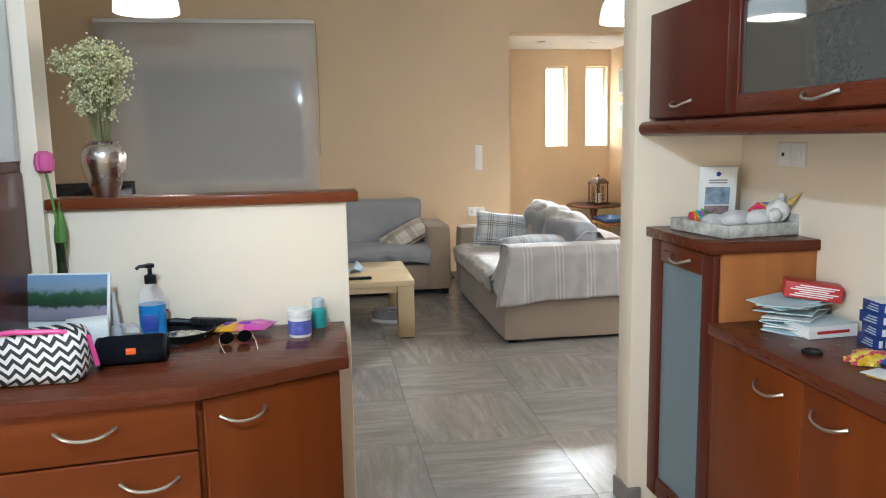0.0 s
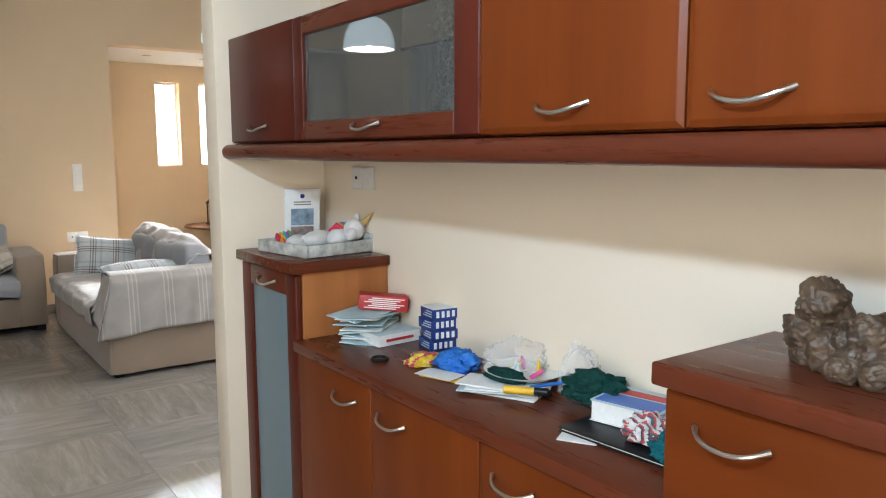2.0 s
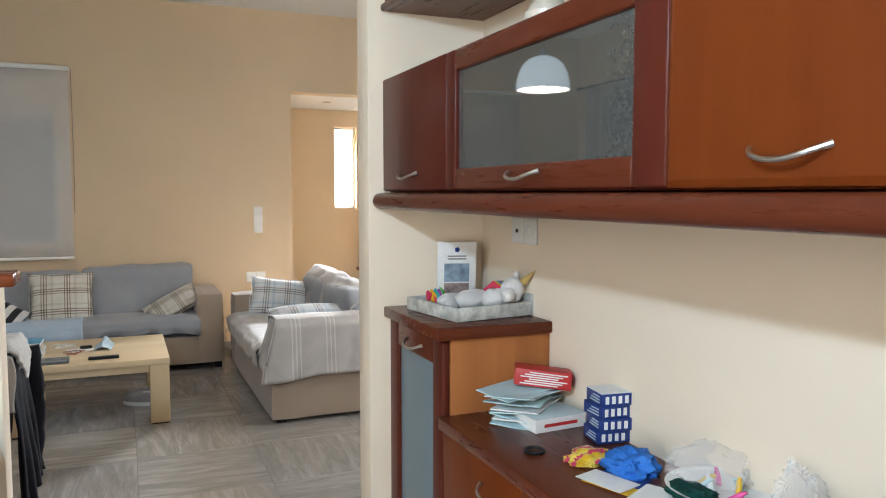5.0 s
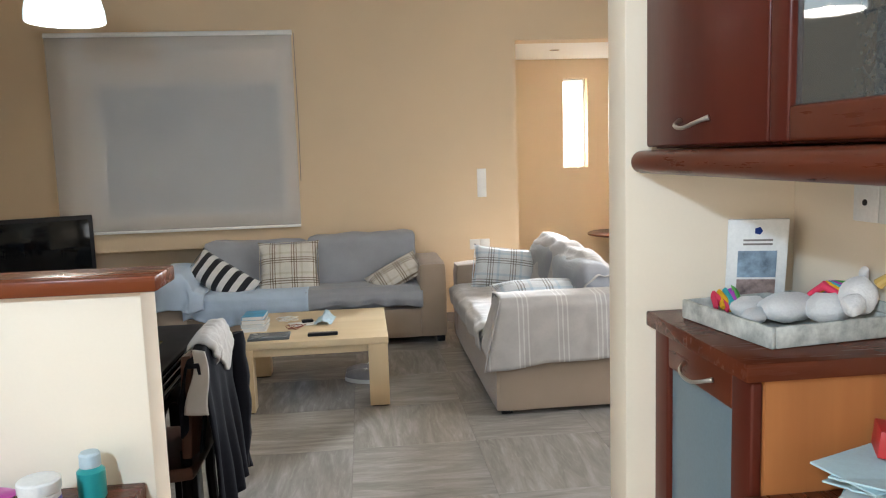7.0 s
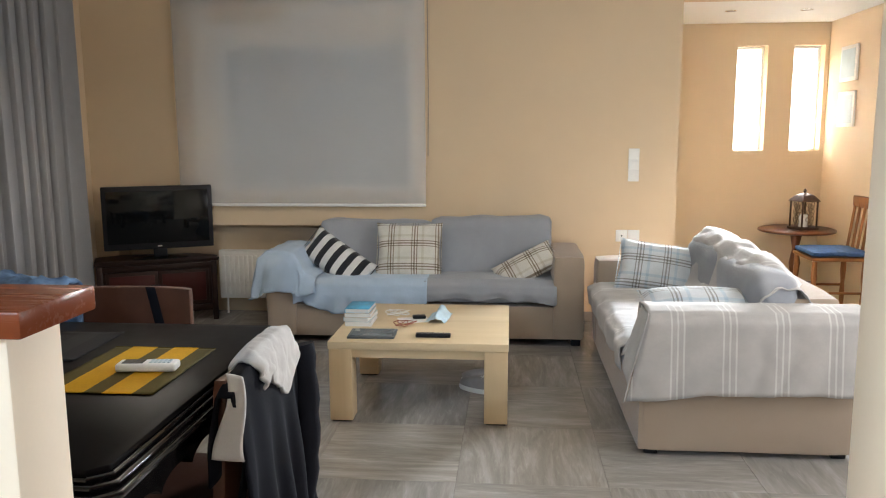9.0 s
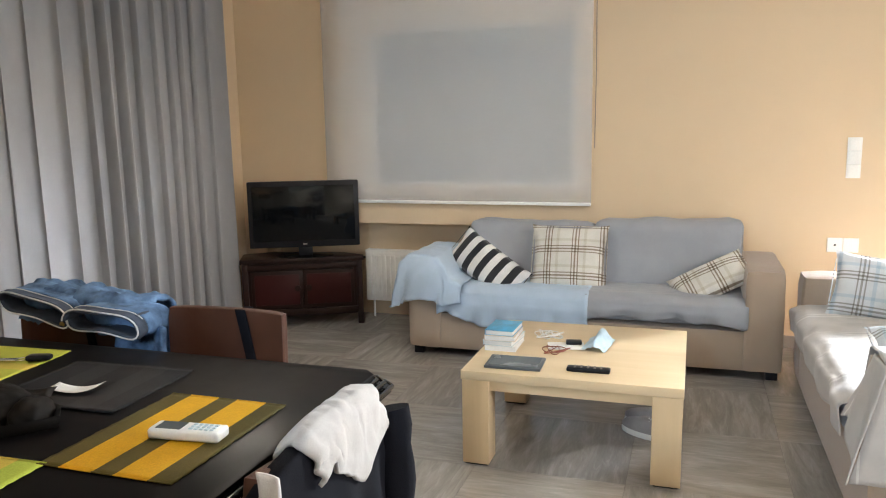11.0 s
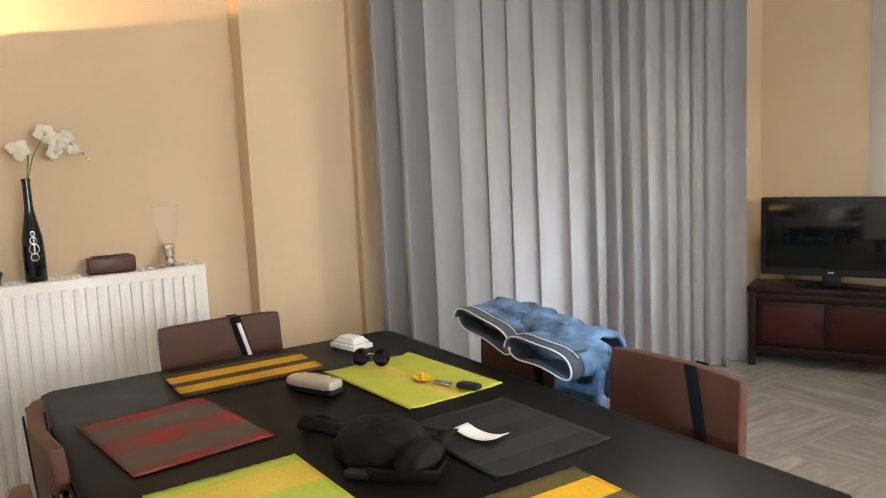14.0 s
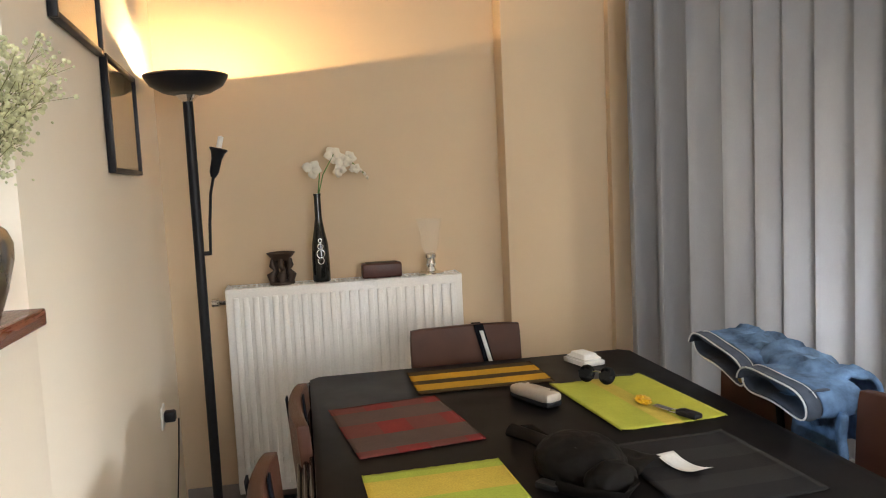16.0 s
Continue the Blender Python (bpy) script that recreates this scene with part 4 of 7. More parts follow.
part("gel", lathe([(0, 0.001), (0.033, 0.002), (0.036, 0.008), (0.036, 0.10), (0, 0.10)], 24), M_gel, t)
part("bottle", lathe([(0.0365, 0.1), (0.0365, 0.118), (0.030, 0.14), (0.014, 0.152), (0.013, 0.162)], 24), M_plastic_film, t)
part("pump", lathe([(0, 0.158), (0.016, 0.158), (0.016, 0.18), (0.006, 0.184), (0.006, 0.20), (0.013, 0.202), (0.013, 0.212), (0, 0.215)], 18), M_black, t, "black pump top")
part("nozzle", tube([(0, 0, 0.207), (-0.025, -0.008, 0.207), (-0.034, -0.011, 0.20)], 0.005), M_black, t)
part("label_bar", boxed(-0.02, 0.02, -0.0375, -0.034, 0.03, 0.075, bev=0.001), plain("label_blue", (0.03, 0.08, 0.4), 0.4), t)
t = thing("pill_jar", "white screw-top jar with a blue label", "jar", pose(0.625, 2.485, SZ))
part("jar", lathe([(0, 0), (0.03, 0), (0.032, 0.004), (0.032, 0.054), (0.028, 0.058), (0, 0.058)], 28), M_whiteplastic, t)
part("label_band", lathe([(0.0325, 0.008), (0.0328, 0.009), (0.0328, 0.046), (0.0325, 0.047)], 28), plain("blue_violet_label", (0.10, 0.12, 0.42), 0.4, var=0.4, scale=60), t, "blue printed label")
part("lid", lathe([(0, 0.058), (0.033, 0.058), (0.034, 0.06), (0.034, 0.076), (0.031, 0.079), (0, 0.079)], 28), M_whiteplastic, t)
t = thing("pill_bottle", "small teal bottle with a translucent cap", "bottle", pose(0.676, 2.575, SZ))
part("bottle", lathe([(0, 0), (0.022, 0), (0.024, 0.004), (0.024, 0.052), (0.016, 0.06), (0, 0.06)], 24), plain("teal_plastic", (0.03, 0.36, 0.34), 0.3), t)
part("cap", lathe([(0, 0.06), (0.018, 0.06), (0.018, 0.082), (0.015, 0.086), (0, 0.086)], 20), M_paper2, t)
t = thing("snack_packet", "flat orange and pink snack packet", "packet", pose(0.465, 2.56, SZ + 0.006, 0, -4, -18))
pk = pillow(0.17, 0.10, 0.03, 0.02)
part("packet", pk, woven("packet_print", stripes("X", 0.17, [(0, (0.85, 0.42, 0.03)), (0.45, (0.8, 0.25, 0.25)), (0.6, (0.7, 0.07, 0.45))], 0.5), 0.3, 60), t, m=Matrix.Translation((0, 0, 0.01)))
part("print", boxed(-0.05, 0.03, -0.025, -0.005, 0.022, 0.0275, bev=0.002), plain("violet_print", (0.18, 0.03, 0.4), 0.4), t)
dish = lathe([(0, 0.004), (0.07, 0.004), (0.085, 0.024), (0.09, 0.024), (0.074, 0), (0, 0)], 36)
solo("small_dish", dish, M_black, "shallow black dish of odds and ends", "dish", pose(0.30, 2.535, SZ))
crumple("foil_packet", "torn silver foil strips on the dish", "packet", 0.31, 2.51, SZ + 0.008, 0.06, 0.035, 0.012, M_chrome, 31, 0.3)
crumple("clear_bag", "crumpled clear plastic bag beside the bottle", "bag", 0.15, 2.51, SZ, 0.05, 0.035, 0.04, M_plastic_film, 33, 0.3)
t = thing("hairbrush", "black vented hairbrush lying on the sideboard", "hairbrush", pose(0.33, 2.60, SZ + 0.028, 0, 4, -4))
part("brush_head", boxed(-0.02, 0.11, -0.014, 0.016, -0.008, 0.012, bev=0.005), M_black, t)
part("brush_handle", tube([(-0.02, 0, 0), (-0.06, 0, 0.0), (-0.11, -0.01, -0.006)], [0.008, 0.01, 0.007]), M_black, t)
for i in range(9):
    part("vent_rib", boxed(-0.015 + i * 0.0135, -0.009 + i * 0.0135, -0.017, -0.0145, -0.008, 0.014), M_black, t)
part("cable", tube([(-0.13, -0.03, -0.014), (-0.15, 0.0, 0.02), (-0.12, 0.01, 0.04), (-0.08, 0.0, 0.03)], 0.0025), plain("orange_cord", (0.7, 0.12, 0.03), 0.5), t)


def sunglasses(x, y, z, rz, label):
    t = thing("sunglasses", label, "sunglasses", pose(x, y, z, 0, 0, rz) @ Matrix.Scale(1.0 if label.startswith("black") else 0.74, 4))
    for s in (-1, 1):
        part("lens", lathe([(0, 0), (0.024, 0), (0.026, 0.001), (0.024, 0.002), (0, 0.003)], 20), M_screen, t, "", pose(s * 0.032, 0, 0.026, 70, 0, 0))
        part("temple", tube([(s * 0.058, 0, 0.03), (s * 0.062, 0.05, 0.02), (s * 0.058, 0.11, 0.006), (s * 0.055, 0.13, 0.003)], 0.0022), M_chrome if label.startswith("metal") else M_black, t)
    part("bridge", tube([(-0.012, 0, 0.034), (0, -0.003, 0.038), (0.012, 0, 0.034)], 0.002), M_chrome, t)
    return t


sunglasses(0.455, 2.43, SZ, 195, "metal-rimmed dark sunglasses on the sideboard")
t = thing("tulip_vase", "dark green bud vase with one pink tulip", "vase", pose(-0.02, 2.59, SZ))
part("vase", lathe([(0, 0), (0.024, 0), (0.027, 0.02), (0.026, 0.12), (0.013, 0.20), (0.012, 0.27), (0.015, 0.275), (0.011, 0.27), (0.011, 0.2)], 20), plain("dark_green_glass", (0.02, 0.03, 0.012), 0.08, bumps=0), t)
M_leaf = plain("tulip_leaf", (0.10, 0.24, 0.05), 0.5, var=0.25)
part("stem", tube([(0, 0, 0.2), (-0.005, 0, 0.35), (-0.02, 0, 0.47)], 0.004), M_leaf, t)
lf2 = grid(lambda u, v: ((v - 0.5) * 0.035 * math.sin(math.pi * min(u + 0.08, 1)) + 0.008 * u, -0.006 + 0.012 * abs(v - 0.5), 0.22 + 0.17 * u), 10, 4)
thick(part("leaf", lf2, M_leaf, t), 0.002)
for i in range(5):
    a = i * 1.256
    part("petal", lathe([(0, -0.03), (0.016, -0.022), (0.021, 0), (0.015, 0.024), (0, 0.032)], 10), plain("tulip_pink", (0.62, 0.10, 0.27), 0.6, var=0.15), t, "", Matrix.Translation((-0.022 + 0.010 * math.cos(a), 0.010 * math.sin(a), 0.495)) @ Matrix.Diagonal((0.85, 0.85, 1, 1)))

# silver vase with dried flowers on the ledge
t = thing("flower_vase", "hammered silver vase with dried cream flowers", "vase", pose(0.085, 2.69, 1.192))
part("vase", lathe([(0, 0), (0.033, 0), (0.035, 0.005), (0.05, 0.05), (0.061, 0.095), (0.062, 0.12), (0.054, 0.14), (0.042, 0.15), (0.045, 0.158), (0.040, 0.155), (0.038, 0.14), (0.03, 0.06), (0, 0.05)], 36), plain("pewter_silver", (0.50, 0.46, 0.42), 0.26, 1.0, var=0.05, scale=12, bumps=0.04, bscale=160, fleck=0.03), t, smooth=60)
M_stalk = plain("dry_stalk", (0.24, 0.22, 0.10), 0.8, var=0.3)
M_bloom = plain("dried_cream_blossom", (0.58, 0.56, 0.33), 0.85, var=0.35, scale=30)
stalks, blooms = bmesh.new(), bmesh.new()
rng = random.Random(4)
for i in range(110):
    a, k, h = rng.uniform(0, 2 * math.pi), math.sqrt(rng.random()), rng.random() ** 0.6
    wide = k * (0.045 + 0.075 * h)
    tip = Vector((0.85 * wide * math.cos(a) - 0.015, 0.03 * h + 1.3 * wide * math.sin(a), 0.25 + 0.19 * h - 0.05 * k * k))
    base = Vector((0.02 * math.cos(a), 0.02 * math.sin(a), 0.13))
    mid = base.lerp(tip, 0.5) + Vector((0, 0, 0.035 * k)) - 0.25 * Vector((tip.x - base.x, tip.y - base.y, 0))
    tube([base, mid, tip], [0.0011, 0.0009, 0.0006], 4, stalks)
    for j in range(24):
        d = Vector((rng.gauss(0, 1), rng.gauss(0, 1), rng.gauss(0, 0.8))) * 0.013
        bmesh.ops.create_icosphere(blooms, subdivisions=1, radius=rng.uniform(0.0022, 0.0048), matrix=Matrix.Translation(tip + d))
        if j < 4:
            tube([tip.lerp(mid, 0.25), tip + d], 0.0005, 3, stalks)
part("spray", stalks, M_stalk, t)
part("blossoms", blooms, M_bloom, t, "clusters of tiny dried blossoms")


# pendant lamps
M_opal, nt, b = nodes_of("lit_opal_glass")
b.inputs["Base Color"].default_value = (0.85, 0.85, 0.85, 1)
b.inputs["Roughness"].default_value = 0.15
b.inputs["Emission Color"].default_value = (0.66, 0.88, 1.0, 1)
b.inputs["Emission Strength"].default_value = 1.2
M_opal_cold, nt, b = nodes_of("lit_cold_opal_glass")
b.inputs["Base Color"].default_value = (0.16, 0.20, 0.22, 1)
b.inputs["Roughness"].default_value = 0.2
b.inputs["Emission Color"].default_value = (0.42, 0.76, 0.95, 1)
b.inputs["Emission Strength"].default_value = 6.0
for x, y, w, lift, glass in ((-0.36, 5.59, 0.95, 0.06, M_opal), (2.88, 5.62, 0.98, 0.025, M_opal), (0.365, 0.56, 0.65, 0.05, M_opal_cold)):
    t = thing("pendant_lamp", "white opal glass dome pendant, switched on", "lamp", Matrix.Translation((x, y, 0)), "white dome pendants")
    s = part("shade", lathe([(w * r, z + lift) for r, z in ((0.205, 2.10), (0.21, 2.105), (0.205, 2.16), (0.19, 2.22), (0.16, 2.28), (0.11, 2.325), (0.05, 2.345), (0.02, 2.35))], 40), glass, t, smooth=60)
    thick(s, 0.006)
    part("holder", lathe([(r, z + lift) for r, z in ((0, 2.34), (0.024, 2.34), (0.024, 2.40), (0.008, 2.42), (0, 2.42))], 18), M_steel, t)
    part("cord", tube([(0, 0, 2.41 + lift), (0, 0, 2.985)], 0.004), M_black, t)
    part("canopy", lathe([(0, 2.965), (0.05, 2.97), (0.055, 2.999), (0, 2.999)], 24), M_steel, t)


# ---- living room ----
M_shade, nt, b = nodes_of("sheer_white_blind")
v = coords(nt)
w1 = noise_node(nt, coords(nt, (1, 1, 90)), 12, 2)
w2 = noise_node(nt, v, 2.0, 2)
link(nt, mixc(nt, 0.5, ramp(nt, w1, [(0.3, (0.80, 0.79, 0.79)), (0.7, (0.88, 0.87, 0.87))]), ramp(nt, w2, [(0.3, (0.82, 0.81, 0.81)), (0.7, (0.87, 0.86, 0.86))])), b.inputs["Base Color"])
b.inputs["Roughness"].default_value, b.inputs["Alpha"].default_value = 0.7, 0.34
t = thing("roller_blind", "sheer white roller blind lowered over the window", "blind")
thick(part("fabric", grid(lambda u, v: (-1.18 + 1.855 * u, YB - 0.045 + 0.004 * math.sin(9 * v) * u, 0.87 + 1.50 * v), 12, 12), M_shade, t), 0.001)
part("tube", tube([(-1.185, YB - 0.03, 2.385), (0.68, YB - 0.03, 2.385)], 0.022, 16), M_whiteplastic, t)
part("bottom_bar", boxed(-1.18, 0.675, YB - 0.056, YB - 0.036, 0.853, 0.875, bev=0.006), M_whiteplastic, t)
part("chain", tube([(0.692, YB - 0.03, 2.38), (0.696, YB - 0.035, 1.7), (0.69, YB - 0.03, 1.22)], 0.003, 6), M_skirt, t)


def radiator(name, label, m, length, z0, z1, depth, pitch):
    """A steel panel radiator along local x, its face towards -y."""
    t = thing(name, label, "radiator", m)
    part("panel", boxed(0, length, 0, 0.02, z0, z1, bev=0.004), M_enamel, t)
    part("panel", boxed(0.005, length - 0.005, depth - 0.02, depth, z0, z1 - 0.01, bev=0.004), M_enamel, t)
    n = int((length - 0.04) / pitch)
    p = (length - 0.04) / n
    rib = mesh_of("rib", boxed(0, p * 0.62, -0.008, 0.004, z0 + 0.03, z1 - 0.035, bev=0.006, seg=2), M_enamel)
    for i in range(n):
        r = new("rib", rib)
        r.parent = t
        r.location = (0.02 + p * (i + 0.19), 0, 0)
    for a in (-0.002, length - 0.004):
        part("side_cover", boxed(a, a + 0.006, 0.004, depth - 0.004, z0 + 0.02, z1 + 0.002, bev=0.001), M_enamel, t)
    sl = mesh_of("grille_slat", boxed(0, 0.008, 0.018, depth - 0.018, z1 - 0.008, z1 - 0.001), M_enamel)
    k = int(length / 0.022)
    for i in range(k):
        r = new("grille_slat", sl)
        r.parent = t
        r.location = (0.006 + i * (length - 0.02) / k, 0, 0)
    for a in (0.02, depth / 2, depth - 0.022):
        part("grille_bar", boxed(0.0, length, a, a + 0.004, z1 - 0.004, z1 + 0.001), M_enamel, t)
    part("valve", lathe([(0, 0), (0.012, 0), (0.012, 0.03), (0.018, 0.032), (0.018, 0.06), (0, 0.062)], 16), M_chrome, t, "", Matrix.Translation((-0.004, depth / 2, z1 - 0.06)) @ Matrix.Rotation(radians(-90), 4, "Y"))
    part("pipe", tube([(0.04, depth / 2, z0), (0.04, depth / 2, 0.0)], 0.008), M_enamel, t)
    return t


radiator("low_radiator", "low white panel radiator under the window", pose(-0.95, 7.53, 0), 1.5, 0.13, 0.50, 0.09, 0.036)
M_oldwood = wood("dark_carved_wood", (0.014, 0.007, 0.006), (0.028, 0.012, 0.009), "x", 0.38, 0.1)
M_redwood = wood("dark_red_panel_wood", (0.030, 0.006, 0.006), (0.050, 0.010, 0.009), "x", 0.38, 0.1)
# corner television stand
tvm = pose(-1.643, 6.994, 0, 0, 0, 26.7)
t = thing("tv_stand", "dark carved wooden corner stand with two red doors", "tv stand", tvm)
part("body", prism([(0.0, 0.012), (0.826, 0.012), (0.826, 0.05), (0.70, 0.18), (0.20, 0.33), (0.02, 0.24)], 0.075, 0.455, 0.003), M_oldwood, t)
part("top", prism([(-0.012, -0.012), (0.838, -0.012), (0.838, 0.05), (0.71, 0.19), (0.20, 0.335), (-0.012, 0.26)], 0.456, 0.487, 0.005), M_oldwood, t)
for a, b_ in ((0.06, 0.41), (0.416, 0.766)):
    d = part("door", boxed(a, b_, -0.004, 0.012, 0.135, 0.40, bev=0.003), M_oldwood, t)
    part("panel", boxed(a + 0.022, b_ - 0.022, -0.008, -0.003, 0.16, 0.375, bev=0.004), M_redwood, d)
    part("pull_plate", lathe([(0, 0), (0.022, 0), (0.022, 0.003), (0, 0.004)], 20), M_oldwood, d, "round dark plate", pose(0.375 if a < 0.2 else 0.451, -0.008, 0.275, 90))
part("rail", boxed(0.03, 0.796, -0.006, 0.012, 0.408, 0.445, bev=0.004), M_oldwood, t)
part("rail", boxed(0.03, 0.796, -0.006, 0.012, 0.085, 0.128, bev=0.004), M_oldwood, t)
for a in (0.0, 0.786):
    part("foot", boxed(a, a + 0.04, -0.008, 0.03, 0, 0.455, bev=0.006), M_oldwood, t)
# television
t = thing("television", "black flat television, switched off", "television", pose(-1.60, 7.045, 0, 0, 0, 26.0))
part("bezel", boxed(0, 0.755, 0, 0.05, 0.56, 1.018, bev=0.008, seg=3), M_black, t)
part("screen", boxed(0.03, 0.725, -0.003, 0.004, 0.605, 0.985, bev=0.002), M_screen, t, "glossy dark screen")
part("logo", boxed(0.362, 0.392, -0.0025, 0.001, 0.577, 0.587), M_steel, t)
part("neck", boxed(0.33, 0.425, 0.01, 0.05, 0.50, 0.565, bev=0.006), M_black, t)
part("stand_foot", lathe([(0, 0.487), (0.16, 0.487), (0.16, 0.493), (0.05, 0.505), (0, 0.505)], 40), M_screen, t, "", Matrix.Translation((0.378, 0.06, 0)) @ Matrix.Diagonal((1.2, 0.55, 1, 1)))

# curtain
M_curtain, nt, b = nodes_of("grey_lined_curtain")
c1 = noise_node(nt, coords(nt, (1, 1, 0.3)), 7, 3)
c2 = noise_node(nt, coords(nt), 260, 2)
cc = mixc(nt, 0.25, ramp(nt, c1, [(0.3, (0.33, 0.325, 0.33)), (0.7, (0.385, 0.38, 0.385))]), ramp(nt, c2, [(0.3, (0.34, 0.33, 0.34)), (0.7, (0.50, 0.49, 0.49))]))
link(nt, cc, b.inputs["Base Color"])
b.inputs["Roughness"].default_value = 0.9
b.inputs["Sheen Weight"].default_value = 0.2
bump(nt, b, c2, 0.3, 0.001)
tr = nt.nodes.new("ShaderNodeBsdfTranslucent")
link(nt, cc, tr.inputs[0])
ms = nt.nodes.new("ShaderNodeMixShader")
ms.inputs[0].default_value = 0.22
link(nt, b.outputs[0], ms.inputs[1])
link(nt, tr.outputs[0], ms.inputs[2])
link(nt, ms.outputs[0], nt.nodes["Material Output"].inputs["Surface"])


def curtain_point(u, v):
    ph = 2 * math.pi * (16 * u + 1.4 * u * (2 - u) + 0.35 * math.sin(7 * u + 1) + 0.12 * math.sin(23 * u))
    amp = (0.055 + 0.020 * math.sin(11 * u + 2)) * (0.8 + 0.25 * (1 - v))
    s = math.sin(ph + 0.10 * math.sin(2 * v + 9 * u)) + 0.22 * math.sin(2 * ph + 1.1 + 5 * u)
    x = -1.735 + amp * s + 0.008 * noise.noise((u * 34, v * 1.2, 1))
    end = max(0.0, (u - 0.975) / 0.025)
    x = x * (1 - end) - 1.885 * end
    return (x, 4.575 + 2.515 * u + 0.030 * math.cos(ph), 0.004 + 2.416 * v)


t = thing("curtain", "floor-length grey curtain drawn across the balcony door", "curtain")
thick(part("drape", grid(curtain_point, 420, 26), M_curtain, t, smooth=180), 0.002)
part("hem", grid(lambda u, v: tuple(Vector(curtain_point(u, 0.002 + 0.035 * v)) + Vector((0.003, 0, 0))), 330, 2), M_curtain, t, smooth=180)
t = thing("curtain_rod", "thin dark curtain rod with a turned end", "curtain rod")
part("rod", tube([(-1.735, 4.5, 2.44), (-1.735, 7.2, 2.44)], 0.012, 12), M_black, t)
part("finial", lathe([(0, 0), (0.018, 0.01), (0.024, 0.03), (0.012, 0.05), (0, 0.055)], 16), M_black, t, "", Matrix.Translation((-1.735, 7.2, 2.44)) @ Matrix.Rotation(radians(-90), 4, "X"))
for y in (4.75, 7.12):
    part("bracket", tube([(XL, y, 2.44), (-1.735, y, 2.44)], 0.008), M_black, t)


def soft_box(x0, x1, y0, y1, z0, z1, bev, amp, seed, cuts=7):
    """An upholstered block: rounded and slightly uneven."""
    bm = boxed(x0, x1, y0, y1, z0, z1)
    bmesh.ops.subdivide_edges(bm, edges=bm.edges, cuts=cuts, use_grid_fill=True)
    c, h = Vector(((x0 + x1) / 2, (y0 + y1) / 2, (z0 + z1) / 2)), Vector(((x1 - x0) / 2, (y1 - y0) / 2, (z1 - z0) / 2))
    for v in bm.verts:
        d = v.co - c
        q = Vector([max(abs(d[i]) - (h[i] - bev), 0) / bev for i in range(3)])
        l = q.length
        if l > 1:
            for i in range(3):
                if q[i] > 0:
                    v.co[i] = c[i] + math.copysign(h[i] - bev + bev * q[i] / l, d[i])
        p = v.co * 7 + Vector((seed, 0, seed))
        v.co += amp * Vector((noise.noise(p), noise.noise(p + Vector((7, 3, 1))), noise.noise(p + Vector((2, 9, 4)))))
    return bm


def drape(profile, y0, y1, material, parent, name, label="", nv=40, amp=0.012, freq=26, axis="y", seed=0.0, ragged=0.02, hang=()):
    """Cloth laid over a run of (across, height) points, with folds along the other axis."""
    pts = [Vector((a, z)) for a, z in profile]
    cum = [0.0]
    for a, b_ in zip(pts, pts[1:]):
        cum.append(cum[-1] + (b_ - a).length)
    nu = 46

    def fn(u, v):
        s = u * cum[-1]
        i = max(k for k in range(len(cum) - 1) if cum[k] <= s + 1e-9)
        p = pts[i].lerp(pts[i + 1], (s - cum[i]) / (cum[i + 1] - cum[i]))
        y = y0 + (y1 - y0) * v
        end = max(0.0, 1 - min(u, 1 - u) * 6)
        f = amp * (0.35 + end) * (math.sin(freq * v + 2.5 * noise.noise((v * 3, u * 2, seed))) + 0.6 * noise.noise((v * 13, u * 9, seed)))
        dz = ragged * end * noise.noise((v * 4, seed, u * 0.5)) + 0.004 * noise.noise((u * 22, v * 22, seed))
        a = p.x + f * (0.4 + end)
        z = p.y + dz + 0.3 * abs(f)
        return (a, y, z) if axis == "y" else (y, a, z)
    ob = part(name, grid(fn, nu, nv), material, parent, label, smooth=180)
    return thick(ob, 0.004, 1.0)


# sofa along the back wall
t = thing("sofa", "taupe three-seat sofa under grey covers along the wall", "sofa")
part("base", soft_box(-0.33, 1.765, 6.76, 7.45, 0.045, 0.27, 0.02, 0.002, 1), M_sofa, t)
for x0, x1 in ((-0.335, -0.12), (1.565, 1.772)):
    part("arm", soft_box(x0, x1, 6.745, 7.455, 0.045, 0.60, 0.03, 0.004, x0), M_sofa, t)
part("back_frame", soft_box(-0.12, 1.585, 7.25, 7.455, 0.27, 0.70, 0.04, 0.003, 5), M_sofa, t)
for x0, x1 in ((-0.118, 0.73), (0.735, 1.583)):
    part("seat_cushion", soft_box(x0, x1, 6.765, 7.27, 0.275, 0.425, 0.05, 0.008, x0 + 3), M_grey, t)
for x0, x1, zt in ((-0.06, 0.735, 0.775), (0.73, 1.57, 0.80)):
    bc = soft_box(x0, x1, 7.10, 7.30, 0.40, zt, 0.05, 0.018, x0 + 8, 11)
    for v_ in bc.verts:
        v_.co.y += (v_.co.z - 0.4) * 0.28 - 0.03
    part("back_cushion", bc, M_grey, t, "grey loose back cushion")
for x in (-0.28, 1.72):
    for y in (6.82, 7.38):
        part("foot", boxed(x - 0.03, x + 0.03, y - 0.03, y + 0.03, 0, 0.045, bev=0.004), M_black, t)
drape([(7.22, 0.435), (6.95, 0.440), (6.80, 0.436), (6.745, 0.40), (6.728, 0.34), (6.738, 0.285)], 0.73, 1.59, M_grey, t, "seat_cover", "grey seat cover hanging over the front", axis="x", seed=3, amp=0.010, ragged=0.05)
s1 = thing("throw", "pale blue cotton throw over the sofa seat and arm", "throw")
drape([(7.2, 0.44), (6.95, 0.442), (6.80, 0.437), (6.742, 0.40), (6.724, 0.33), (6.732, 0.235)], -0.14, 0.75, M_blue, s1, "seat_drape", axis="x", seed=7, amp=0.011, freq=34, ragged=0.07)
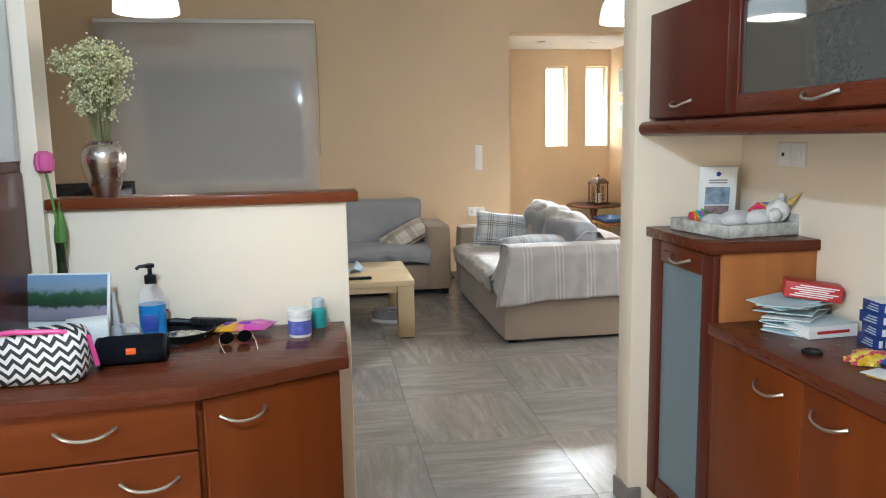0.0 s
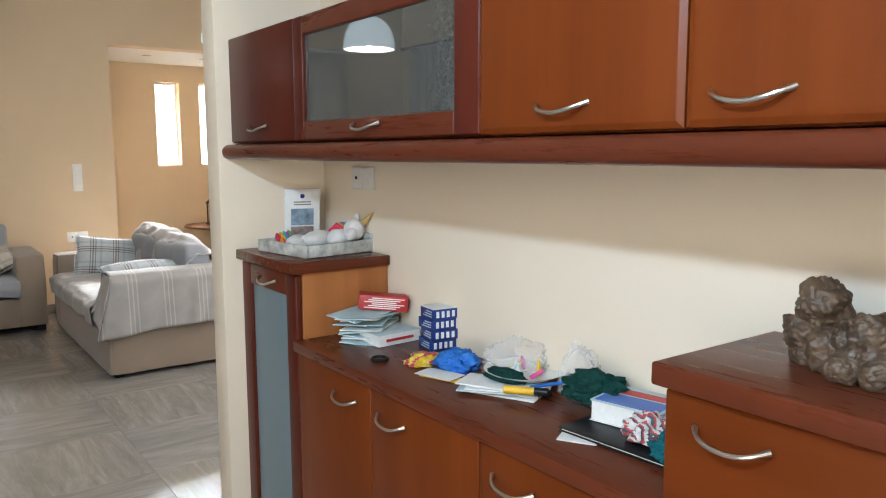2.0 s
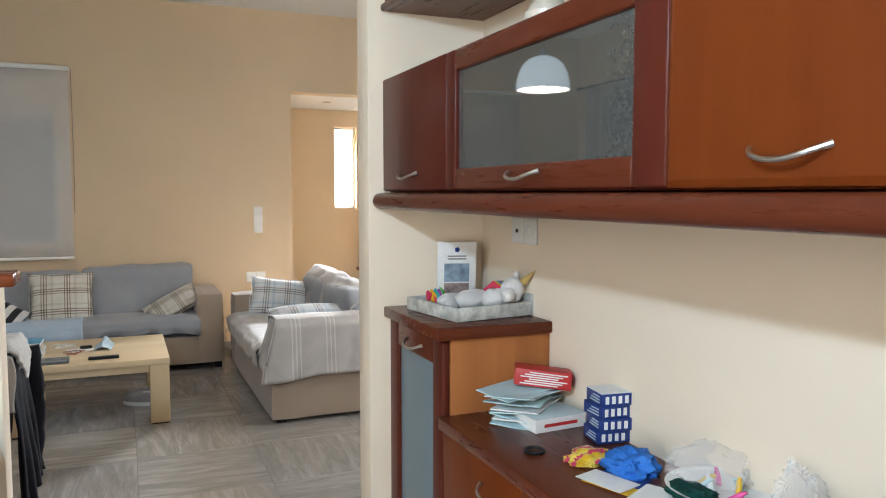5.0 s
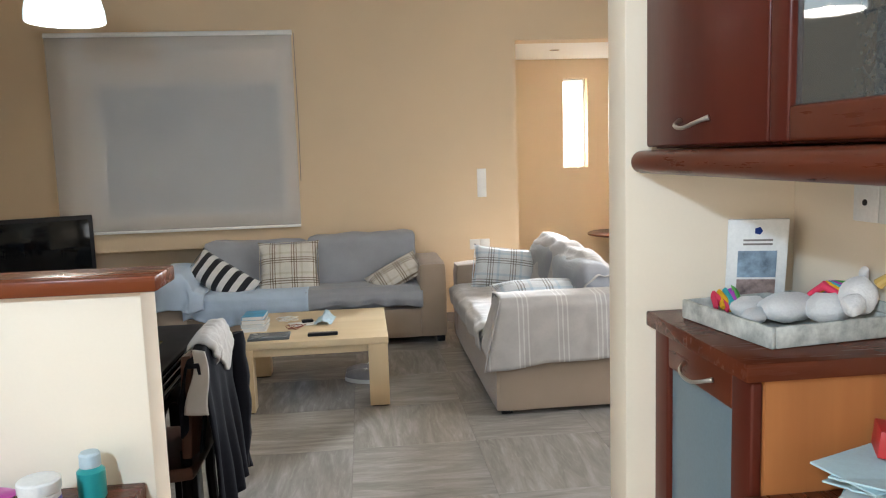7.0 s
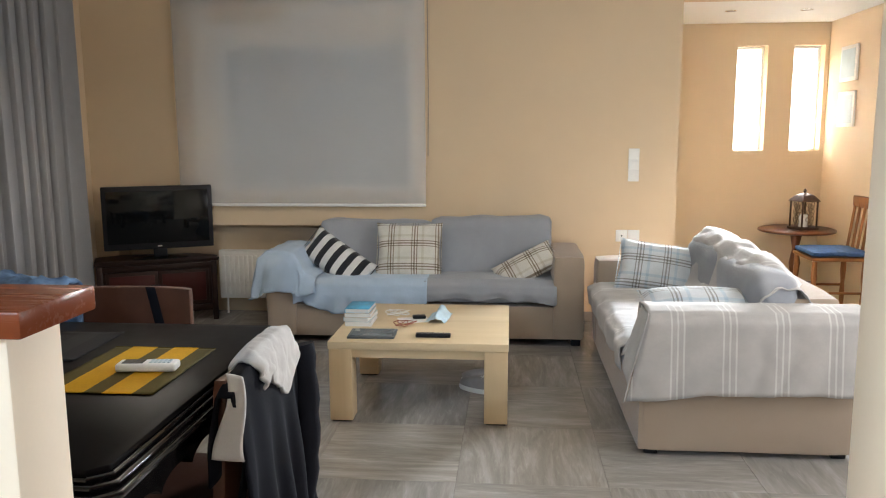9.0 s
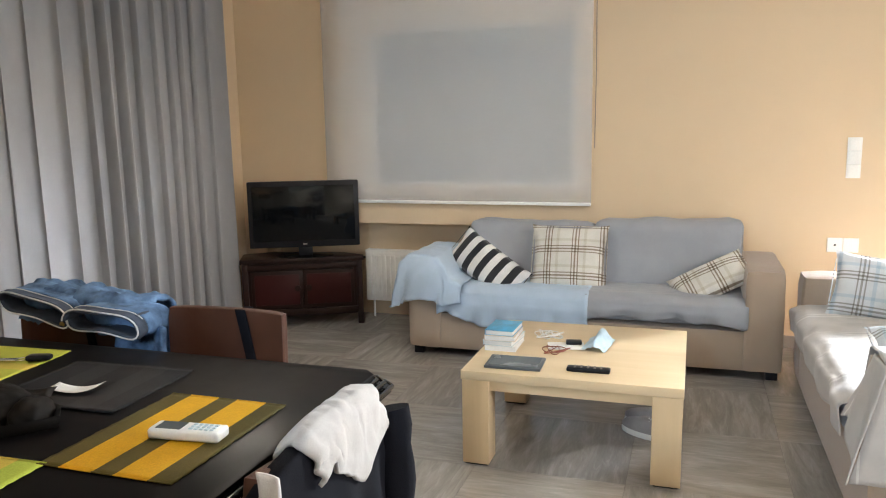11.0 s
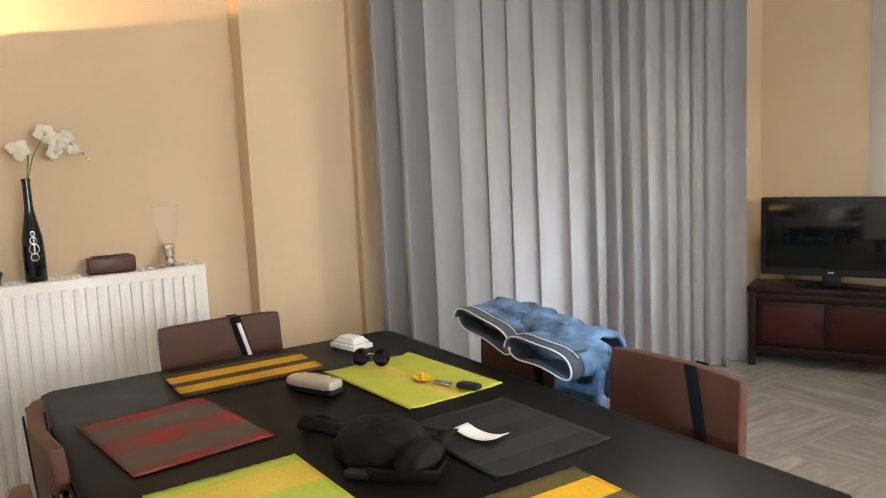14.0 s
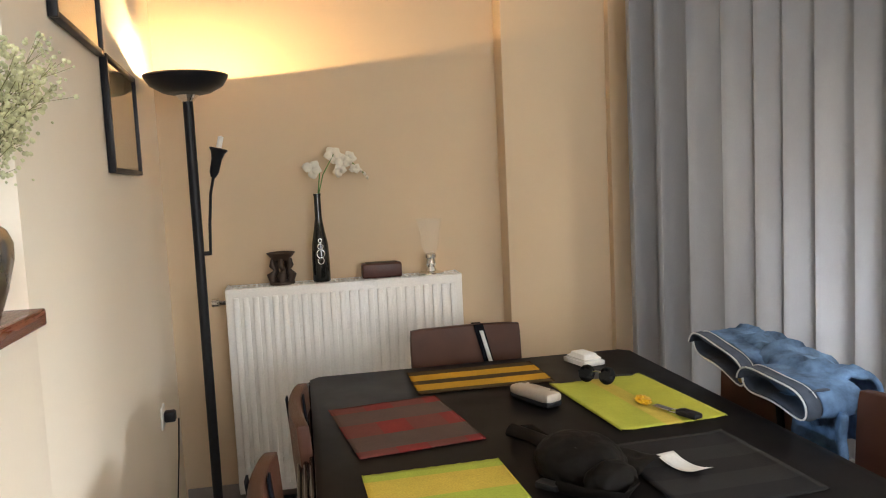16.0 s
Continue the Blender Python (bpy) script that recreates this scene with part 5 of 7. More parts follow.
ARM = [(-0.425, 0.30), (-0.405, 0.40), (-0.385, 0.50), (-0.36, 0.58), (-0.31, 0.618), (-0.22, 0.628), (-0.14, 0.615), (-0.095, 0.56), (-0.06, 0.48), (0.02, 0.450)]


def arm_cloth(u, v):
    """Over the arm from behind, then down in front of it with slanting folds."""
    k = u * (len(ARM) - 1)
    i = min(int(k), len(ARM) - 2)
    f = k - i
    x, z = ARM[i][0] * (1 - f) + ARM[i + 1][0] * f, ARM[i][1] * (1 - f) + ARM[i + 1][1] * f
    run = 0.78 * v
    y, fall = 7.22 - min(run, 0.50), max(0.0, run - 0.50)
    low = 0.30 + 0.05 * u + 0.02 * noise.noise((u * 4, 1, 2))
    z2 = max(z - fall * (1.05 - 0.15 * u), min(z, low))
    swell = 0.010 * math.sin(19 * u + 8 * v) * min(1.0, fall / 0.1) + 0.008 * noise.noise((u * 9, v * 8, 5))
    return (x - 0.05 * fall + swell, y - 0.022 * math.sin(min(1.0, fall / 0.2) * 1.57) + swell, z2 + 0.006 * noise.noise((u * 12, v * 12, 1)))


thick(part("arm_drape", grid(arm_cloth, 54, 54), M_blue, s1, smooth=180), 0.004, 1.0)

M_bwstripe = woven("black_white_stripes", stripes("X", 0.094, [(0, (0.025, 0.025, 0.03)), (0.5, (0.78, 0.77, 0.75))], 0.25))
M_plaid = woven("cream_tartan", plaid((0.74, 0.71, 0.65), (0.42, 0.36, 0.30), (0.86, 0.84, 0.79)))
M_plaid_b = woven("blue_grey_tartan", plaid((0.70, 0.73, 0.76), (0.50, 0.47, 0.44), (0.78, 0.86, 0.92)))


def cushion(label, m, w, h, d, material):
    c = thing("cushion", label, "cushion", m, "sofa cushions")
    part("cover", pillow(w, h, d), material, c, smooth=80)
    part("piping", tube([((w / 2 - 0.01) * math.copysign(min(1, abs(math.cos(a)) * 1.35), math.cos(a)), (h / 2 - 0.01) * math.copysign(min(1, abs(math.sin(a)) * 1.35), math.sin(a)), 0) for a in np.linspace(0, 2 * math.pi, 33)], 0.0028, 6), material, c)
    return c


cushion("black and white striped cushion against the blue throw", Matrix.Translation((0.11, 6.97, 0.53)) @ Euler((radians(62), 0, radians(-4))).to_matrix().to_4x4() @ pose(0, 0, 0, 0, 0, -33), 0.54, 0.25, 0.12, M_bwstripe)
cushion("square cream tartan cushion on the sofa", pose(0.60, 7.02, 0.585, 66, 0, 2), 0.46, 0.41, 0.13, M_plaid)
cushion("small cream tartan cushion leaning on the arm", Matrix.Translation((1.40, 6.95, 0.50)) @ Euler((radians(46), radians(-6), radians(-14))).to_matrix().to_4x4() @ pose(0, 0, 0, 0, 0, 30), 0.44, 0.24, 0.11, M_plaid)

# second sofa
t = thing("sofa", "taupe sofa under a striped throw beside the alcove", "sofa")
part("base", soft_box(1.835, 2.74, 5.07, 6.87, 0.02, 0.29, 0.02, 0.002, 21), M_sofa, t)
part("arm", soft_box(1.85, 2.75, 5.062, 5.30, 0.02, 0.615, 0.035, 0.004, 22), M_sofa, t)
part("arm", soft_box(1.832, 2.75, 6.66, 6.88, 0.02, 0.595, 0.03, 0.004, 23), M_sofa, t)
part("back_frame", soft_box(2.50, 2.75, 5.30, 6.66, 0.28, 0.66, 0.05, 0.004, 24), M_sofa, t)
for y0, y1 in ((5.302, 5.98), (5.985, 6.658)):
    part("seat_cushion", soft_box(1.80, 2.52, y0, y1, 0.29, 0.42, 0.05, 0.01, y0), M_grey, t)
    part("back_cushion", soft_box(2.36, 2.58, y0, y1 + 0.02, 0.40, 0.755, 0.085, 0.02, y0 + 3, 9), M_grey, t)
for x in (1.90, 2.68):
    for y in (5.13, 6.82):
        part("foot", boxed(x - 0.03, x + 0.03, y - 0.03, y + 0.03, 0, 0.02, bev=0.004), M_black, t)
THROW = woven("striped_taupe_throw", stripes("X", 0.21, [(0, (0.50, 0.47, 0.445)), (0.30, (0.66, 0.64, 0.61)), (0.335, (0.50, 0.47, 0.445)), (0.42, (0.66, 0.64, 0.61)), (0.455, (0.50, 0.47, 0.445)), (0.54, (0.66, 0.64, 0.61)), (0.575, (0.50, 0.47, 0.445))]))
# Same cloth with stripes turned, coloured paler as if light fell on it.
THROW_Y = woven("striped_taupe_throw_turned_lit", stripes("Y", 0.30, [(0, (0.56, 0.535, 0.515)), (0.42, (0.74, 0.72, 0.69)), (0.45, (0.56, 0.535, 0.515)), (0.52, (0.74, 0.72, 0.69)), (0.55, (0.56, 0.535, 0.515))]))
th = thing("throw", "taupe throw with fine white stripes over the sofa arm", "throw")
ARM_TWO = [(5.028, 0.295), (5.034, 0.40), (5.042, 0.50), (5.048, 0.59), (5.075, 0.632), (5.18, 0.640), (5.29, 0.628), (5.325, 0.55), (5.36, 0.46)]


def arm_two(u, v):
    k = u * (len(ARM_TWO) - 1)
    i = min(int(k), len(ARM_TWO) - 2)
    f = k - i
    y, z = ARM_TWO[i][0] * (1 - f) + ARM_TWO[i + 1][0] * f, ARM_TWO[i][1] * (1 - f) + ARM_TWO[i + 1][1] * f
    fall = max(0.0, (0.63 - z) / 0.33) if y < 5.1 else 0.0
    x = 1.862 - 0.085 * fall * (1 - v) ** 3 + 0.92 * v + 0.012 * fall * math.sin(17 * v)
    sway = 0.010 * fall * math.sin(21 * v + 2.5 * noise.noise((v * 3, u * 2, 31)))
    z += -0.035 * fall * (1 - v) ** 6 + 0.022 * fall * noise.noise((v * 3.5, 2, 8)) + 0.004 * noise.noise((u * 20, v * 20, 3))
    return (x, y - abs(sway) - 0.006, z)


thick(part("arm_drape", grid(arm_two, 46, 50), THROW, th, smooth=180), 0.004, 1.0)


def corner_fall(u, v):
    """The corner of the throw that falls over the front edge of the seat."""
    x = 1.862 - 0.085 * u * (1 - 0.4 * v) - 0.010 * math.sin(15 * v + 2 * u) * u
    top = 0.632 - 0.17 * max(0.0, v - 0.5) / 0.5
    return (x - 0.004, 5.022 + 0.34 * v - 0.02 * u * (1 - v), top - u * (0.37 - 0.28 * v) + 0.010 * noise.noise((u * 5, v * 8, 3)))


thick(part("corner_drape", grid(corner_fall, 22, 18), THROW_Y, th, smooth=180), 0.004)
th = thing("throw", "striped throw, its cloth lit paler, heaped over the sofa back", "throw")
def heap(u, v):
    y = 5.30 + 1.42 * v
    prof = [(1.795, 0.30), (1.785, 0.40), (1.84, 0.436), (2.05, 0.44), (2.30, 0.445), (2.36, 0.55), (2.40, 0.72), (2.47, 0.775), (2.56, 0.765), (2.63, 0.69), (2.77, 0.55), (2.775, 0.42)]
    s = u * (len(prof) - 1)
    i = min(int(s), len(prof) - 2)
    f = s - i
    x, z = prof[i][0] * (1 - f) + prof[i + 1][0] * f, prof[i][1] * (1 - f) + prof[i + 1][1] * f
    up = max(0.0, min(1.0, (z - 0.5) / 0.2))
    ridge = 0.035 * math.exp(-((v - 0.80) / 0.14) ** 2) + 0.010 * math.exp(-((v - 0.45) / 0.2) ** 2) - 0.09 * max(0.0, 0.25 - v) / 0.25 - 0.12 * max(0.0, v - 0.92) / 0.08
    z += up * (ridge + 0.02 * noise.noise((v * 6, 2, 4)) + 0.035 * (abs(noise.noise((v * 5 + u * 4, u * 6, 12))) - 0.2))
    k = noise.noise((v * 8, u * 7, 9))
    z += 0.012 * abs(k) + 0.010 * abs(noise.noise((v * 19, u * 15, 2)))
    return (x + 0.018 * k * (1 - up * 0.5), y, z + 0.004)
thick(part("back_drape", grid(heap, 70, 70), THROW_Y, th, smooth=180), 0.004, 1.0)
cushion("blue-grey tartan cushion standing against the arm", Matrix.Translation((2.18, 6.52, 0.565)) @ Euler((radians(64), radians(7), radians(-8))).to_matrix().to_4x4(), 0.50, 0.33, 0.13, M_plaid_b)
cushion("tartan cushion lying flat on the second sofa", pose(2.17, 5.46, 0.60, 14, 0, 1), 0.56, 0.22, 0.10, M_plaid_b)

# coffee table
t = thing("coffee_table", "square pale beech coffee table", "table")
TX0, TX1, TY0, TY1, TH = 0.425, 1.285, 5.36, 6.20, 0.40
part("tabletop", boxed(TX0, TX1, TY0, TY1, TH - 0.038, TH, bev=0.003), M_beech, t)
for x in (TX0 + 0.004, TX1 - 0.114):
    for y in (TY0 + 0.004, TY1 - 0.114):
        part("leg", boxed(x, x + 0.11, y, y + 0.11, 0.008, TH - 0.039, bev=0.003), M_beech_z, t)
        part("glide", boxed(x + 0.01, x + 0.10, y + 0.01, y + 0.10, 0, 0.008), M_black, t)
for a in ((TX0 + 0.115, TX1 - 0.115, TY0 + 0.02, TY0 + 0.04), (TX0 + 0.115, TX1 - 0.115, TY1 - 0.04, TY1 - 0.02), (TX0 + 0.02, TX0 + 0.04, TY0 + 0.115, TY1 - 0.115), (TX1 - 0.04, TX1 - 0.02, TY0 + 0.115, TY1 - 0.115)):
    part("apron", boxed(*a, TH - 0.082, TH - 0.039), M_beech, t)
for i, (mc, w, d) in enumerate(((M_paper, 0.135, 0.20), (M_paper2, 0.13, 0.195), (plain("cream_cover", (0.62, 0.52, 0.40), 0.5), 0.135, 0.20), (plain("light_blue_cover", (0.08, 0.36, 0.58), 0.4, var=0.3, scale=20), 0.125, 0.185))):
    bk = thing("book", ("paperback in the pile on the coffee table", "light blue paperback on top of the pile")[i == 3], "book", pose(0.51 + random.uniform(-.006, .006), 5.755, TH + i * 0.0225, 0, 0, random.uniform(-6, 6)), "pile of books")
    part("page_block", boxed(-w / 2 + 0.002, w / 2 - 0.003, -d / 2 + 0.003, d / 2 - 0.003, 0.0015, 0.020), M_paper, bk)
    part("cover", boxed(-w / 2, w / 2, -d / 2, d / 2, 0.0202, 0.022, bev=0.0006), mc, bk)
    part("cover", boxed(-w / 2, w / 2, -d / 2, d / 2, 0, 0.0013), mc, bk)
    part("spine", boxed(-w / 2 - 0.0012, -w / 2 + 0.001, -d / 2, d / 2, 0, 0.022), mc, bk)
tb = thing("tablet", "grey tablet in a black case", "tablet", pose(0.62, 5.49, TH, 0, 0, 2))
part("case", boxed(-0.115, 0.115, -0.075, 0.085, 0, 0.012, bev=0.004), plain("slate_case", (0.07, 0.08, 0.09), 0.5), tb)
part("screen", boxed(-0.10, 0.10, -0.062, 0.072, 0.0122, 0.0135), plain("slate_screen", (0.10, 0.12, 0.13), 0.25), tb)


def remote(label, m, body, keys, l=0.17, w=0.042, h=0.018, display=False):
    r = thing("remote_control", label, "remote control", m)
    part("case", boxed(-l / 2, l / 2, -w / 2, w / 2, 0, h, bev=0.006, seg=3), body, r)
    k0 = 0.0 if display else -l / 2 + 0.02
    if display:
        part("display", boxed(-l / 2 + 0.015, -0.008, -w / 2 + 0.007, w / 2 - 0.007, h, h + 0.001), plain("lcd_grey", (0.10, 0.11, 0.11), 0.2), r)
    for i in range(5):
        for j in range(3):
            x = k0 + 0.008 + i * (l / 2 - 0.02 - k0) / 5
            part("key", boxed(x, x + 0.008, -0.014 + j * 0.011, -0.007 + j * 0.011, h - 0.001, h + 0.0025, bev=0.001, seg=1), keys, r)
    return r


remote("black television remote on the coffee table", pose(0.92, 5.475, TH, 0, 0, 1), M_black, M_skirt)
mk = thing("face_mask", "crumpled pale blue face mask", "face mask", pose(0.905, 5.84, TH, 0, 0, 0))
part("mask_cloth", grid(lambda u, v: (0.11 * (u - 0.5) + 0.02 * v, 0.20 * (v - 0.5), 0.006 + 0.05 * math.exp(-14 * (u - 0.5) ** 2) * (0.4 + 0.6 * v) + 0.01 * noise.noise((u * 6, v * 6, 5))), 18, 18), plain("pale_blue_nonwoven", (0.48, 0.62, 0.72), 0.85), mk, smooth=180)
cb = thing("earphone_cable", "tangled white earphone cable", "cable", pose(0.67, 5.96, TH))
rg = random.Random(9)
pts = [(0.06 * math.sin(i * 1.3) + 0.04 * rg.uniform(-1, 1), 0.07 * math.cos(i * 1.7) + 0.03 * rg.uniform(-1, 1), 0.004 + 0.010 * rg.random()) for i in range(26)]
sm = []
for a, b_, c_ in zip(pts, pts[1:], pts[2:]):
    for k in range(5):
        f = k / 5
        p0, p1 = (Vector(a) + Vector(b_)) / 2, (Vector(b_) + Vector(c_)) / 2
        sm.append((1 - f) ** 2 * p0 + 2 * f * (1 - f) * Vector(b_) + f * f * p1)
part("wire", tube(sm, 0.0022, 6), M_whiteplastic, cb)
cb = thing("rosary_cord", "coil of thin red-brown cord", "cord", pose(0.745, 5.72, TH))
part("wire", tube([p * 0.9 + Vector((0, 0, 0)) for p in sm[20:95]], 0.002, 6), plain("red_brown_cord", (0.25, 0.07, 0.04), 0.5), cb)
pp = thing("notebook", "thin white notebook with a black pen case", "notebook", pose(0.79, 5.80, TH, 0, 0, 12))
part("page_block", boxed(-0.09, 0.07, -0.05, 0.05, 0, 0.006, bev=0.001), M_paper, pp)
part("pen_case", boxed(-0.01, 0.06, 0.0, 0.04, 0.0062, 0.024, bev=0.006), M_black, pp)


def shoe(m, label):
    """A running shoe: sole, upper, laces."""
    s = thing("shoe", label, "shoe", m, "pair of running shoes")
    def outline(k, z, grow):
        out = []
        for i in range(28):
            a = 2 * math.pi * i / 28
            x, y = 0.14 * math.cos(a), (0.046 - 0.008 * math.cos(a) ** 2 + 0.006 * math.cos(a)) * math.sin(a)
            out.append((x * k + grow, y * k, z))
        return out
    def loft(rings):
        bm = bmesh.new()
        vs = [[bm.verts.new(p) for p in r] for r in rings]
        for a, b2 in zip(vs, vs[1:]):
            for i in range(28):
                bm.faces.new((a[i], a[(i + 1) % 28], b2[(i + 1) % 28], b2[i]))
        bm.faces.new(vs[0][::-1]), bm.faces.new(vs[-1])
        return bm
    part("sole", loft([outline(0.94, 0, 0), outline(0.97, 0.006, 0), outline(0.97, 0.022, 0), outline(0.95, 0.03, 0)]), M_paper, s, "white rubber sole")
    up = loft([outline(0.95, 0.03, 0), outline(0.95, 0.05, 0), outline(0.86, 0.07, -0.012), outline(0.66, 0.088, -0.035), outline(0.5, 0.1, -0.06)])
    part("upper", up, plain("grey_mesh_upper", (0.36, 0.34, 0.34), 0.8, var=0.2, bumps=0.6, bscale=260), s, "grey mesh upper", smooth=70)
    for i in range(4):
        part("lace", tube([(0.01 - i * 0.018, -0.026, 0.075 + i * 0.006), (0.008 - i * 0.018, 0, 0.09 + i * 0.006), (0.01 - i * 0.018, 0.026, 0.075 + i * 0.006)], 0.003), M_paper, s)
    part("side_mark", boxed(-0.01, 0.02, -0.046, -0.042, 0.042, 0.062, bev=0.001), plain("coral_mark", (0.6, 0.15, 0.12), 0.6), s)
    return s


shoe(pose(1.12, 5.86, 0, 0, 0, 150) @ Matrix.Scale(0.86, 4), "grey running shoe under the coffee table")
shoe(pose(1.13, 5.98, 0, 0, 0, 158) @ Matrix.Scale(0.86, 4), "grey running shoe under the coffee table")

# ---- alcove ----
M_antique = wood("antique_brown_wood", (0.09, 0.028, 0.012), (0.15, 0.05, 0.02), "x", 0.3, 0.3)
t = thing("side_table", "round antique wooden pedestal table in the alcove", "table", pose(3.66, 8.42, 0))
part("tabletop", lathe([(0, 0.56), (0.28, 0.56), (0.30, 0.568), (0.30, 0.582), (0.28, 0.592), (0, 0.592)], 44), M_antique, t)
part("pedestal", lathe([(0, 0.1), (0.05, 0.1), (0.03, 0.2), (0.045, 0.3), (0.025, 0.42), (0.05, 0.56), (0, 0.56)], 20), M_antique, t)
for i in range(3):
    a = i * 2.094 + 0.4
    part("leg", tube([(0, 0, 0.14), (0.12 * math.cos(a), 0.12 * math.sin(a), 0.12), (0.24 * math.cos(a), 0.24 * math.sin(a), 0.02)], [0.025, 0.022, 0.018]), M_antique, t)
t = thing("lantern", "rusty metal lantern with patterned sides", "lantern", pose(3.68, 8.34, 0.592, 0, 0, 20))
M_rust = plain("rusted_iron", (0.08, 0.045, 0.03), 0.6, 0.6, var=0.4, scale=40)
part("base", boxed(-0.085, 0.085, -0.085, 0.085, 0, 0.02, bev=0.004), M_rust, t)
for x in (-0.075, 0.065):
    for y in (-0.075, 0.065):
        part("post", boxed(x, x + 0.01, y, y + 0.01, 0.02, 0.23), M_rust, t)
part("roof", lathe([(0.12, 0.23), (0.115, 0.24), (0.07, 0.28), (0.03, 0.295), (0, 0.30)], 4), M_rust, t, "", pose(0, 0, 0, 0, 0, 45), False)
part("finial", lathe([(0, 0.30), (0.008, 0.30), (0.014, 0.315), (0.006, 0.33), (0, 0.335)], 12), M_rust, t)
for i in range(4):
    sc = bmesh.new()
    for k in range(9):
        zc, xc = 0.045 + 0.02 * k, 0.022 * math.sin(k * 2.1)
        tube([(xc + 0.018 * math.cos(a), -0.07, zc + 0.018 * math.sin(a)) for a in np.linspace(0, 6.28, 9)], 0.0025, 4, sc)
    part("scroll_panel", sc, M_rust, t, "", pose(0, 0, 0, 0, 0, 90 * i))
part("candle", lathe([(0, 0.02), (0.035, 0.02), (0.035, 0.12), (0, 0.12)], 20), M_paper, t)
t = thing("alcove_chair", "turned wooden chair with a blue seat cushion", "chair", pose(3.74, 7.92, 0, 0, 0, 90))
M_pine = wood("honey_wood", (0.22, 0.085, 0.03), (0.33, 0.14, 0.05), "z", 0.35, 0.2)
part("seat", soft_box(-0.21, 0.21, -0.21, 0.21, 0.42, 0.455, 0.016, 0, 1, 4), M_pine, t)
part("seat_cushion", soft_box(-0.2, 0.2, -0.2, 0.2, 0.456, 0.50, 0.02, 0.006, 2, 6), plain("blue_cushion_cloth", (0.05, 0.10, 0.22), 0.9, var=0.3, scale=30), t, "blue patterned cushion")
for x in (-0.18, 0.18):
    for y in (-0.18, 0.18):
        part("leg", lathe([(0, 0), (0.014, 0), (0.02, 0.12), (0.014, 0.2), (0.022, 0.3), (0.018, 0.42), (0, 0.42)], 14), M_pine, t, "", Matrix.Translation((x, y, 0)))
for x in (-0.17, -0.085, 0, 0.085, 0.17):
    part("spindle", tube([(x, -0.19, 0.455), (x, -0.235, 0.84)], 0.011), M_pine, t)
part("crest_rail", soft_box(-0.21, 0.21, -0.26, -0.225, 0.80, 0.89, 0.014, 0.002, 4, 5), M_pine, t)
part("stretcher", tube([(-0.18, -0.18, 0.18), (-0.18, 0.18, 0.18)], 0.01), M_pine, t)
part("stretcher", tube([(0.18, -0.18, 0.18), (0.18, 0.18, 0.18)], 0.01), M_pine, t)
for i, z in enumerate((1.78, 1.42)):
    t = thing("small_picture", "small white-framed picture on the alcove wall", "picture", Matrix.Translation((XR, 8.22, z)))
    part("picture_frame", boxed(-0.02, -0.002, 0, 0.30, 0, 0.28, bev=0.004), M_whiteplastic, t)
    part("print", boxed(-0.0225, -0.0205, 0.03, 0.27, 0.03, 0.25), M_paper2, t)
for x, y in ((2.96, 8.10), (3.52, 8.10)):
    t = thing("downlight", "small round recessed ceiling spotlight", "lamp", Matrix.Translation((x, y, 2.302)), "alcove spotlights")
    part("rim", lathe([(0.03, 0), (0.045, -0.001), (0.045, -0.005), (0.03, -0.006), (0.03, 0)], 24), M_chrome, t)
    part("reflector", lathe([(0.03, -0.002), (0.014, -0.0008), (0, -0.0008)], 20), M_skirt, t)


# ---- dining corner ----
t = thing("dining_table", "black lacquered dining table with a moulded edge", "table")
DX0, DX1, DY0, DY1, DT = -1.14, 0.542, 3.175, 4.27, 0.755


def cut_rect(x0, x1, y0, y1, c):
    return [(x0 + c, y0), (x1 - c, y0), (x1, y0 + c), (x1, y1 - c), (x1 - c, y1), (x0 + c, y1), (x0, y1 - c), (x0, y0 + c)]


part("tabletop", prism(cut_rect(DX0, DX1, DY0, DY1, 0.03), DT - 0.014, DT, 0.003), M_black_wood, t)
for g, z0, z1 in ((0.004, -0.024, -0.0145), (0.018, -0.036, -0.0245), (0.034, -0.056, -0.0365), (0.018, -0.066, -0.0565)):
    part("edge_moulding", prism(cut_rect(DX0 - g, DX1 + g, DY0 - g, DY1 + g, 0.032), DT + z0, DT + z1, 0.003), M_black_edge, t)
for g, z in ((0.006, -0.0165), (0.020, -0.0265), (0.035, -0.0400)):
    ring = cut_rect(DX0 - g, DX1 + g, DY0 - g, DY1 + g, 0.032)
    part("bead", tube([(x, y, DT + z) for x, y in ring + ring[:1]], 0.0062, 10), M_black_edge, t)


def scallop(a, b, n, z0, z1):
    """The lower outline of a carved apron, as a board along a line."""
    bm = bmesh.new()
    d = (b - a) / (14 * n)
    side = Vector((-d.y, d.x)).normalized() * 0.012
    rows = [[], [], [], []]
    for k in range(14 * n + 1):
        p = a + d * k
        low = z0 + 0.030 * abs(math.sin(math.pi * k / 14)) ** 0.6
        for r, (q, z) in zip(rows, ((p - side, low), (p - side, z1), (p + side, z1), (p + side, low))):
            r.append(bm.verts.new((q.x, q.y, z)))
    for k in range(14 * n):
        for r, q in zip(rows, rows[1:] + rows[:1]):
            bm.faces.new((r[k], r[k + 1], q[k + 1], q[k]))
    for k in (0, -1):
        bm.faces.new([r[k] for r in rows])
    return bm


